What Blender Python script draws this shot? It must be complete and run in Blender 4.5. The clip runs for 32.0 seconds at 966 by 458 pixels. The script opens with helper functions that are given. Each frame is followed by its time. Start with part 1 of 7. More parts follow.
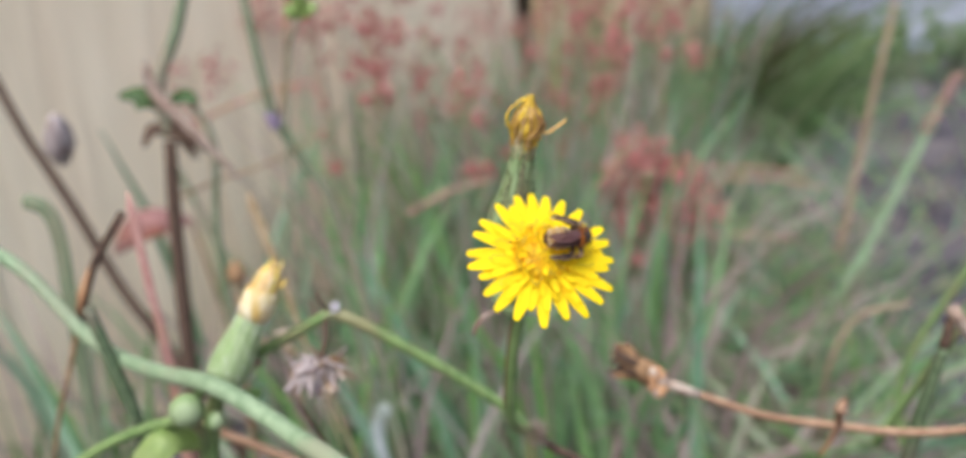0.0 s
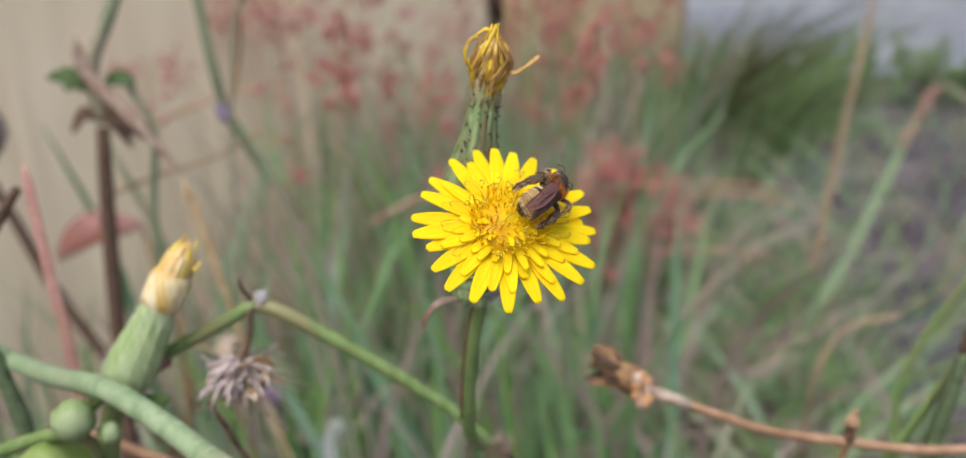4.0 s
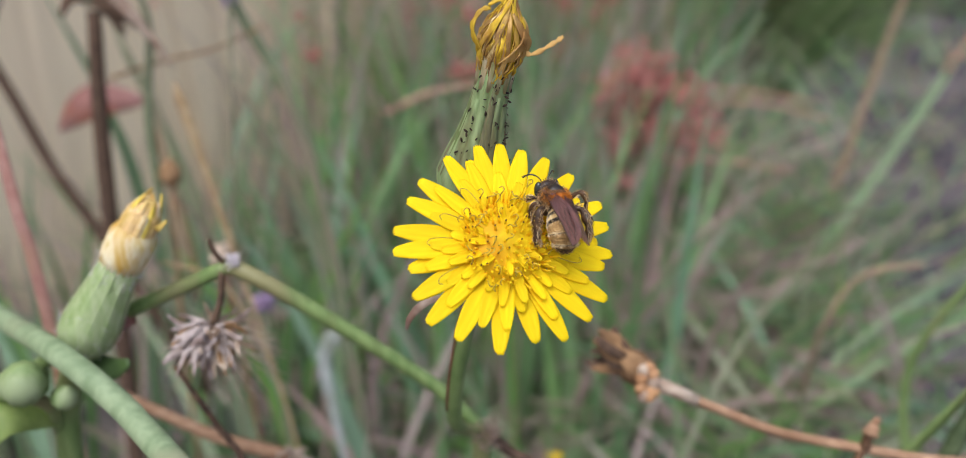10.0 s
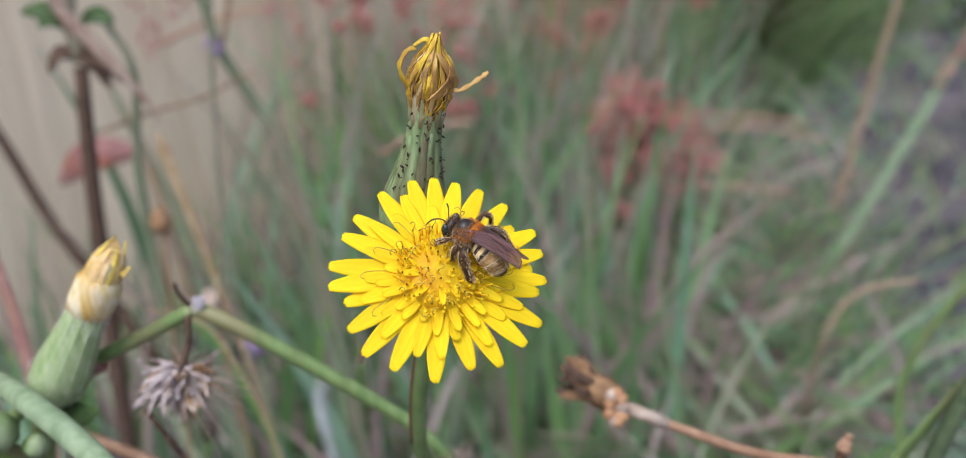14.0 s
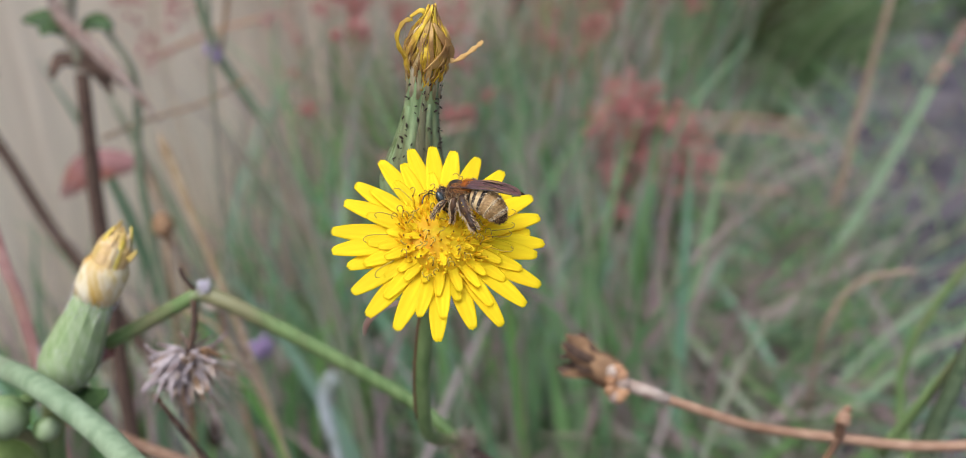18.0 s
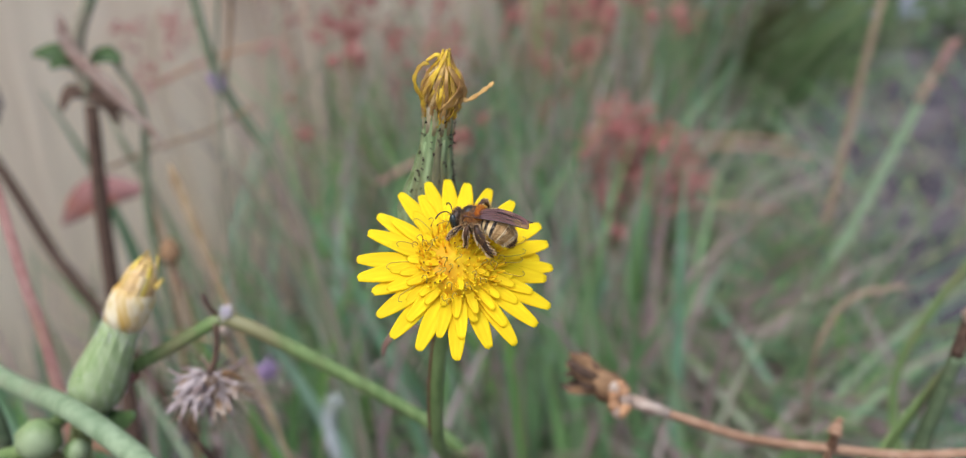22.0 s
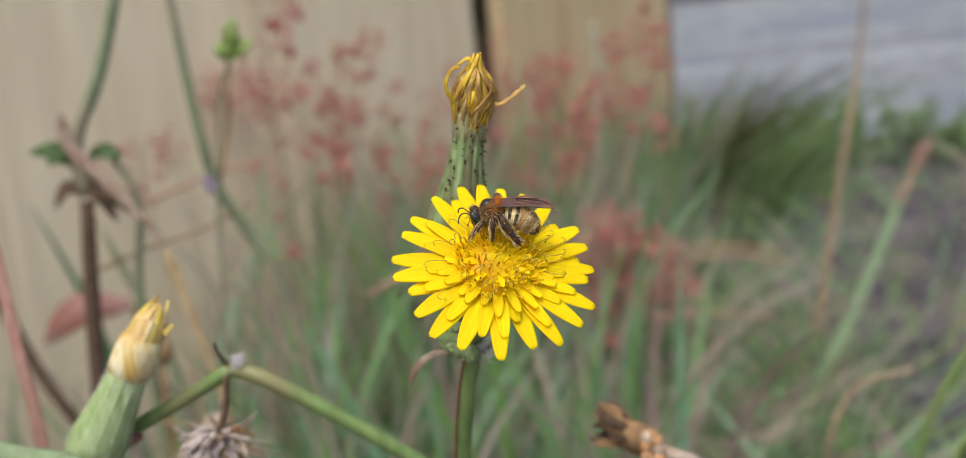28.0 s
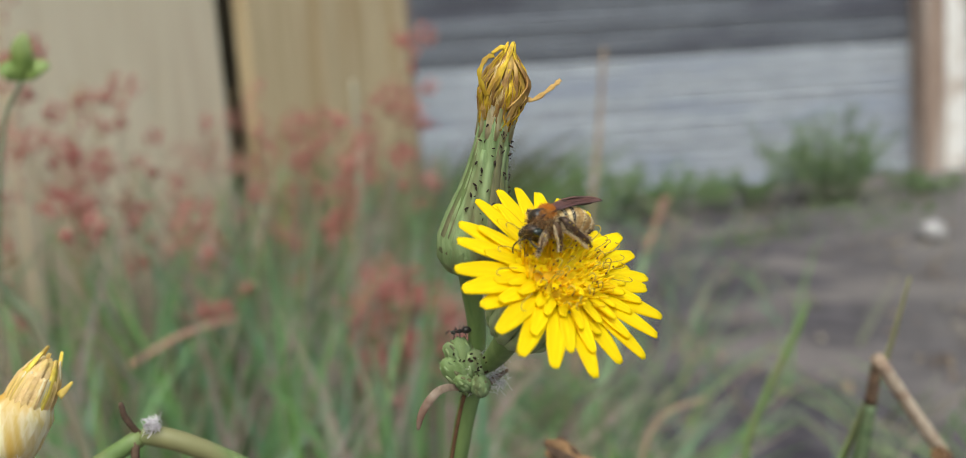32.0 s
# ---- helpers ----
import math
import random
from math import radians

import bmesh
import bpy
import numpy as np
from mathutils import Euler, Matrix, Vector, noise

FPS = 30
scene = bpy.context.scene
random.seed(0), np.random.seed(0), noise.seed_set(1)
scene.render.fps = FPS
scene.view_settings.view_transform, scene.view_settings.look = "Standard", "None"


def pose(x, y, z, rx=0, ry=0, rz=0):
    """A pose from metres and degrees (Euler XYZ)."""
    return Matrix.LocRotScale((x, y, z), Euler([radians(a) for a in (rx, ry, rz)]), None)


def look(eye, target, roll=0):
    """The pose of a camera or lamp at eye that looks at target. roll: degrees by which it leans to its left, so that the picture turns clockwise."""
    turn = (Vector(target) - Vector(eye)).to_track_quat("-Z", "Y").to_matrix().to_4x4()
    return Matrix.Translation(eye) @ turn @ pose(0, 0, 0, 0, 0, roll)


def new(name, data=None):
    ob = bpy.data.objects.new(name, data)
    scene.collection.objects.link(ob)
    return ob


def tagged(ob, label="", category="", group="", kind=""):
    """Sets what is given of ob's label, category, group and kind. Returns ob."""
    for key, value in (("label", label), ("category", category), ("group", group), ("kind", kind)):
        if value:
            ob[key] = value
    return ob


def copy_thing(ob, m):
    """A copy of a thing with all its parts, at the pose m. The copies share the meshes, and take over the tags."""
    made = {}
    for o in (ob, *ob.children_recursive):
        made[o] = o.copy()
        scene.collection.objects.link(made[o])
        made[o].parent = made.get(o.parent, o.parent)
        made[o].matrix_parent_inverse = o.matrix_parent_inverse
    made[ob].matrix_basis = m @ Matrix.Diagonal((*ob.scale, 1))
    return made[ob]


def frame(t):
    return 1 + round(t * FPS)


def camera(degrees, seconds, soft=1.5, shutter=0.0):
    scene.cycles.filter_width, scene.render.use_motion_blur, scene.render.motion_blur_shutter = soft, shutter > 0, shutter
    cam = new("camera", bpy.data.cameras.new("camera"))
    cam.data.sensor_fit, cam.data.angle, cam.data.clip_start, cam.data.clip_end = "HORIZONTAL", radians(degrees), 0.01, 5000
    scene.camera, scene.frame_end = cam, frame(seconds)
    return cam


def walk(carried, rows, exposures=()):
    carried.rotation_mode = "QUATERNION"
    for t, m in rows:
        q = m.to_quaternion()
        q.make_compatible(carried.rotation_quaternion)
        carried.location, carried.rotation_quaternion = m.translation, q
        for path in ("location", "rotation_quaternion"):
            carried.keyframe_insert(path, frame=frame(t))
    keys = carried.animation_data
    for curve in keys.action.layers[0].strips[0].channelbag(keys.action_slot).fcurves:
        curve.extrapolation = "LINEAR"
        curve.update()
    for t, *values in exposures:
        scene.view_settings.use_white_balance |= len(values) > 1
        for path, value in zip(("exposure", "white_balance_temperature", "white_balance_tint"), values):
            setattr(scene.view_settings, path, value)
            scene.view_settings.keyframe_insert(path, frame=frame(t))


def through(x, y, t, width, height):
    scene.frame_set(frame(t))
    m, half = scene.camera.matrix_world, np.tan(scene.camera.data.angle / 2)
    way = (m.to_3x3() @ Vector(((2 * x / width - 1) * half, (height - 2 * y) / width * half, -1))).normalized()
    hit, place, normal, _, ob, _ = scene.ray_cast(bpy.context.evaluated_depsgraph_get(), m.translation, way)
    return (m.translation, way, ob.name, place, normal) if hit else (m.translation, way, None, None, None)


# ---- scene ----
# A bee on a sow-thistle flower among dry weeds, with a board wall and a slatted fence behind.

# ---- camera and its walk ----
cam = camera(61.0, 32.0, soft=0.65)
cam.data.dof.use_dof = True
cam.data.dof.focus_distance = 0.098
cam.data.dof.aperture_fstop = 16
PATH = [
    (0.0, -0.00006, 0.00095, 0.39943, 1.25, -15.83, -4.96),
    (0.5, 0.00857, 0.01189, 0.38903, 0.31, -15.71, -4.65),
    (1.0, 0.00115, 0.01078, 0.39028, 0.60, -15.54, -4.45),
    (1.5, -0.00183, 0.01354, 0.38849, -0.70, -14.95, -3.14),
    (2.0, -0.00049, 0.02040, 0.38575, -1.00, -15.34, -3.22),
    (2.5, 0.00513, 0.01888, 0.38525, -0.57, -15.13, -4.08),
    (3.0, 0.00532, 0.02090, 0.38705, -1.26, -14.69, -3.53),
    (3.5, 0.00073, 0.02653, 0.38403, -0.99, -14.65, -3.61),
    (5.5, 0.00867, 0.02635, 0.38279, -1.07, -14.41, -4.03),
    (6.0, 0.00980, 0.02743, 0.38135, -0.73, -14.53, -4.49),
    (6.5, 0.00566, 0.02377, 0.38183, -0.36, -14.90, -4.39),
    (7.0, 0.00789, 0.02822, 0.38386, 0.78, -17.54, -3.93),
    (7.5, 0.01124, 0.03426, 0.38943, 1.56, -21.50, -4.01),
    (8.0, 0.01253, 0.04205, 0.39245, 1.80, -23.13, -2.60),
    (8.5, 0.01114, 0.04415, 0.39231, 1.86, -23.57, -1.79),
    (9.0, 0.00803, 0.04254, 0.39677, 1.72, -23.43, -1.13),
    (9.5, 0.00098, 0.04394, 0.39752, 0.92, -23.53, -0.39),
    (10.0, 0.00457, 0.04877, 0.39380, 0.43, -22.94, 0.08),
    (10.5, 0.00514, 0.04270, 0.39907, 1.19, -22.18, -1.39),
    (11.0, 0.00673, 0.04591, 0.39512, 1.08, -22.07, -1.63),
    (11.5, 0.01526, 0.04657, 0.39764, 1.77, -22.12, -1.97),
    (12.0, 0.01729, 0.04043, 0.39895, 2.04, -21.11, -3.11),
    (12.5, 0.01523, 0.04202, 0.39713, 1.89, -21.25, -2.86),
    (13.0, 0.01756, 0.04404, 0.39427, 1.75, -20.98, -3.10),
    (13.5, 0.01568, 0.04571, 0.39506, 1.20, -20.67, -2.56),
    (15.5, 0.01126, 0.04640, 0.38913, 0.74, -19.96, -3.19),
    (16.0, 0.01247, 0.04215, 0.39171, 1.20, -19.68, -3.39),
    (16.5, 0.01174, 0.04179, 0.39077, 0.98, -19.48, -3.58),
    (17.0, 0.01191, 0.03957, 0.39362, 1.03, -19.38, -3.68),
    (17.5, 0.01250, 0.04044, 0.39114, 0.81, -19.59, -3.64),
    (18.0, 0.01351, 0.04173, 0.38972, 1.09, -19.69, -3.86),
    (18.5, 0.01601, 0.03891, 0.39068, 1.04, -19.42, -4.23),
    (19.0, 0.01615, 0.04022, 0.39013, 0.80, -19.10, -3.64),
    (19.5, 0.01783, 0.03717, 0.39195, 1.22, -18.96, -4.19),
    (20.0, 0.01490, 0.03514, 0.39270, 0.84, -19.08, -4.27),
    (20.5, 0.01289, 0.03575, 0.39223, 0.64, -18.94, -3.90),
    (21.0, 0.01307, 0.03710, 0.39167, 0.77, -18.53, -4.32),
    (21.5, 0.01380, 0.03494, 0.39309, 0.66, -18.20, -4.18),
    (22.0, 0.01121, 0.03442, 0.39334, 0.54, -18.29, -4.42),
    (22.5, 0.01120, 0.03576, 0.39028, 1.49, -18.82, -5.46),
    (23.0, 0.00950, 0.03956, 0.38626, 1.23, -18.73, -5.20),
    (23.5, 0.01436, 0.04041, 0.38290, 1.24, -17.31, -5.87),
    (24.0, 0.01047, 0.03637, 0.37880, -0.30, -14.28, -5.93),
    (24.5, 0.00305, 0.03208, 0.37727, -1.77, -11.57, -6.36),
    (26.5, 0.00455, 0.03323, 0.37809, -0.99, -9.52, -5.03),
    (27.0, 0.00662, 0.03161, 0.37866, -0.89, -9.54, -5.53),
    (27.5, 0.00386, 0.02974, 0.38037, -0.99, -9.21, -5.49),
    (28.0, 0.00282, 0.03434, 0.37710, -1.48, -9.47, -5.51),
    (28.5, -0.00116, 0.04066, 0.36908, -4.22, -10.36, -5.11),
    (29.0, -0.00673, 0.04261, 0.36897, -8.32, -10.12, -4.73),
    (29.5, -0.01889, 0.04039, 0.37390, -12.22, -8.68, -3.59),
    (30.0, -0.02046, 0.05276, 0.36623, -15.72, -9.28, -3.58),
    (30.5, -0.01587, 0.05808, 0.36475, -18.38, -8.79, -4.33),
    (31.0, -0.02805, 0.05108, 0.37168, -18.87, -7.40, -4.44),
    (31.5, -0.02964, 0.04854, 0.37608, -18.84, -6.61, -4.48),
    (32.0, -0.03181, 0.05345, 0.37170, -20.16, -6.67, -4.27),
]


def eye_pose(x, y, z, yaw, pitch, roll):
    return pose(x, y, z, 0, 0, yaw) @ pose(0, 0, 0, 90 + pitch) @ pose(0, 0, 0, 0, 0, roll)


walk(cam, [(t, eye_pose(*row)) for t, *row in PATH],
     exposures=[(0.0, 1.13, 6000, 11), (0.5, 1.03, 6100, 11), (1.5, 0.98, 6250, 11), (3.5, 0.92, 6350, 11), (6.5, 0.91, 6400, 12), (8.0, 0.89, 5950, 13), (10.0, 0.83, 6150, 12),
                (11.5, 0.88, 5850, 14), (16.0, 0.87, 5800, 14), (24.3, 0.84, 5950, 13), (26.6, 0.82, 6500, 7), (29.0, 0.80, 6500, 6), (32.0, 0.82, 6450, 0)])

# ---- light ----
world = bpy.data.worlds.new("overcast_sky")
scene.world = world
world.use_nodes = True
wn = world.node_tree.nodes
sky = wn.new("ShaderNodeTexSky")
sky.sky_type = "NISHITA"
sky.sun_disc = False
sky.sun_elevation, sky.sun_rotation = radians(58), radians(200)
sky.air_density, sky.dust_density, sky.ozone_density = 1.0, 4.0, 1.0
soft_sky = wn.new("ShaderNodeHueSaturation")
soft_sky.inputs["Saturation"].default_value = 0.75
world.node_tree.links.new(sky.outputs[0], soft_sky.inputs["Color"])
world.node_tree.links.new(soft_sky.outputs[0], wn["Background"].inputs["Color"])
wn["Background"].inputs["Strength"].default_value = 0.12
sun = new("sun", bpy.data.lights.new("sun", "SUN"))
sun.data.energy, sun.data.angle, sun.data.color = 1.2, radians(40), (1.0, 0.98, 0.95)
sun.matrix_basis = look((-0.6, -1.5, 3.0), (0, 0, 0))


# ---- materials ----
def material(name, low, high, size=60.0, rough=0.6, bump=0.15, spec=0.4, stain=None, stain_size=9.0, through=0.0,
             per_piece=0.0, island=False, metal=0.0, stretch=(1, 1, 1), sheen=0.0, alpha=1.0, coords="Object"):
    """A procedural surface: grain between two colours, broad stains, relief, and a share of light let through."""
    m = bpy.data.materials.new(name)
    m.use_nodes = True
    t, n, l = m.node_tree, m.node_tree.nodes, m.node_tree.links
    shader = n["Principled BSDF"]
    co = n.new("ShaderNodeTexCoord")
    mp = n.new("ShaderNodeMapping")
    mp.inputs["Scale"].default_value = stretch
    l.new(co.outputs[coords], mp.inputs["Vector"])
    fine = n.new("ShaderNodeTexNoise")
    fine.inputs["Scale"].default_value, fine.inputs["Detail"].default_value = size, 5.0
    l.new(mp.outputs[0], fine.inputs["Vector"])
    ramp = n.new("ShaderNodeValToRGB")
    ramp.color_ramp.elements[0].position, ramp.color_ramp.elements[1].position = 0.33, 0.67
    ramp.color_ramp.elements[0].color, ramp.color_ramp.elements[1].color = (*low, 1), (*high, 1)
    l.new(fine.outputs["Fac"], ramp.inputs["Fac"])
    colour = ramp.outputs["Color"]
    if stain:
        broad = n.new("ShaderNodeTexNoise")
        broad.inputs["Scale"].default_value, broad.inputs["Detail"].default_value = stain_size, 3.0
        l.new(mp.outputs[0], broad.inputs["Vector"])
        sharp = n.new("ShaderNodeMapRange")
        sharp.inputs["From Min"].default_value, sharp.inputs["From Max"].default_value = 0.48, 0.64
        l.new(broad.outputs["Fac"], sharp.inputs["Value"])
        mix = n.new("ShaderNodeMix")
        mix.data_type = "RGBA"
        l.new(sharp.outputs["Result"], mix.inputs["Factor"])
        l.new(colour, mix.inputs["A"])
        mix.inputs["B"].default_value = (*stain, 1)
        colour = mix.outputs["Result"]
    if per_piece:
        vary = n.new("ShaderNodeHueSaturation")
        if island:
            rnd = n.new("ShaderNodeNewGeometry").outputs["Random Per Island"]
        else:
            rnd = n.new("ShaderNodeObjectInfo").outputs["Random"]
        value = n.new("ShaderNodeMapRange")
        value.inputs["To Min"].default_value, value.inputs["To Max"].default_value = 1 - per_piece, 1 + per_piece
        l.new(rnd, value.inputs["Value"])
        l.new(value.outputs["Result"], vary.inputs["Value"])
        l.new(colour, vary.inputs["Color"])
        colour = vary.outputs["Color"]
    l.new(colour, shader.inputs["Base Color"])
    shader.inputs["Roughness"].default_value = rough
    shader.inputs["Metallic"].default_value = metal
    shader.inputs["Specular IOR Level"].default_value = spec
    shader.inputs["Sheen Weight"].default_value = sheen
    if bump:
        bp = n.new("ShaderNodeBump")
        bp.inputs["Strength"].default_value = bump
        bp.inputs["Distance"].default_value = 0.25 / size
        l.new(fine.outputs["Fac"], bp.inputs["Height"])
        l.new(bp.outputs["Normal"], shader.inputs["Normal"])
    last = shader.outputs["BSDF"]
    out = n["Material Output"]
    if through:
        glow = n.new("ShaderNodeBsdfTranslucent")
        l.new(colour, glow.inputs["Color"])
        blend = n.new("ShaderNodeMixShader")
        blend.inputs["Fac"].default_value = through
        l.new(last, blend.inputs[1])
        l.new(glow.outputs[0], blend.inputs[2])
        last = blend.outputs[0]
    if alpha < 1:
        clear = n.new("ShaderNodeBsdfTransparent")
        blend = n.new("ShaderNodeMixShader")
        blend.inputs["Fac"].default_value = alpha
        l.new(clear.outputs[0], blend.inputs[1])
        l.new(last, blend.inputs[2])
        last = blend.outputs[0]
    l.new(last, out.inputs["Surface"])
    return m


def island_material(name, stops, size=40.0, rough=0.65, through=0.22, spec=0.3):
    """Blades and leaves: each loose piece takes its own colour from a row of colours."""
    m = bpy.data.materials.new(name)
    m.use_nodes = True
    n, l = m.node_tree.nodes, m.node_tree.links
    shader = n["Principled BSDF"]
    geo = n.new("ShaderNodeNewGeometry")
    ramp = n.new("ShaderNodeValToRGB")
    ramp.color_ramp.interpolation = "LINEAR"
    el = ramp.color_ramp.elements
    el[0].position, el[0].color = 0.0, (*stops[0], 1)
    el[1].position, el[1].color = 1.0, (*stops[-1], 1)
    for k, s in enumerate(stops[1:-1], 1):
        e = el.new(k / (len(stops) - 1))
        e.color = (*s, 1)
    l.new(geo.outputs["Random Per Island"], ramp.inputs["Fac"])
    co = n.new("ShaderNodeTexCoord")
    noise_ = n.new("ShaderNodeTexNoise")
    noise_.inputs["Scale"].default_value = size
    l.new(co.outputs["Object"], noise_.inputs["Vector"])
    rng = n.new("ShaderNodeMapRange")
    rng.inputs["To Min"].default_value, rng.inputs["To Max"].default_value = 0.75, 1.25
    l.new(noise_.outputs["Fac"], rng.inputs["Value"])
    hue = n.new("ShaderNodeHueSaturation")
    l.new(rng.outputs["Result"], hue.inputs["Value"])
    l.new(ramp.outputs["Color"], hue.inputs["Color"])
    l.new(hue.outputs["Color"], shader.inputs["Base Color"])
    shader.inputs["Roughness"].default_value = rough
    shader.inputs["Specular IOR Level"].default_value = spec
    glow = n.new("ShaderNodeBsdfTranslucent")
    l.new(hue.outputs["Color"], glow.inputs["Color"])
    blend = n.new("ShaderNodeMixShader")
    blend.inputs["Fac"].default_value = through
    l.new(shader.outputs[0], blend.inputs[1])
    l.new(glow.outputs[0], blend.inputs[2])
    l.new(blend.outputs[0], n["Material Output"].inputs["Surface"])
    return m


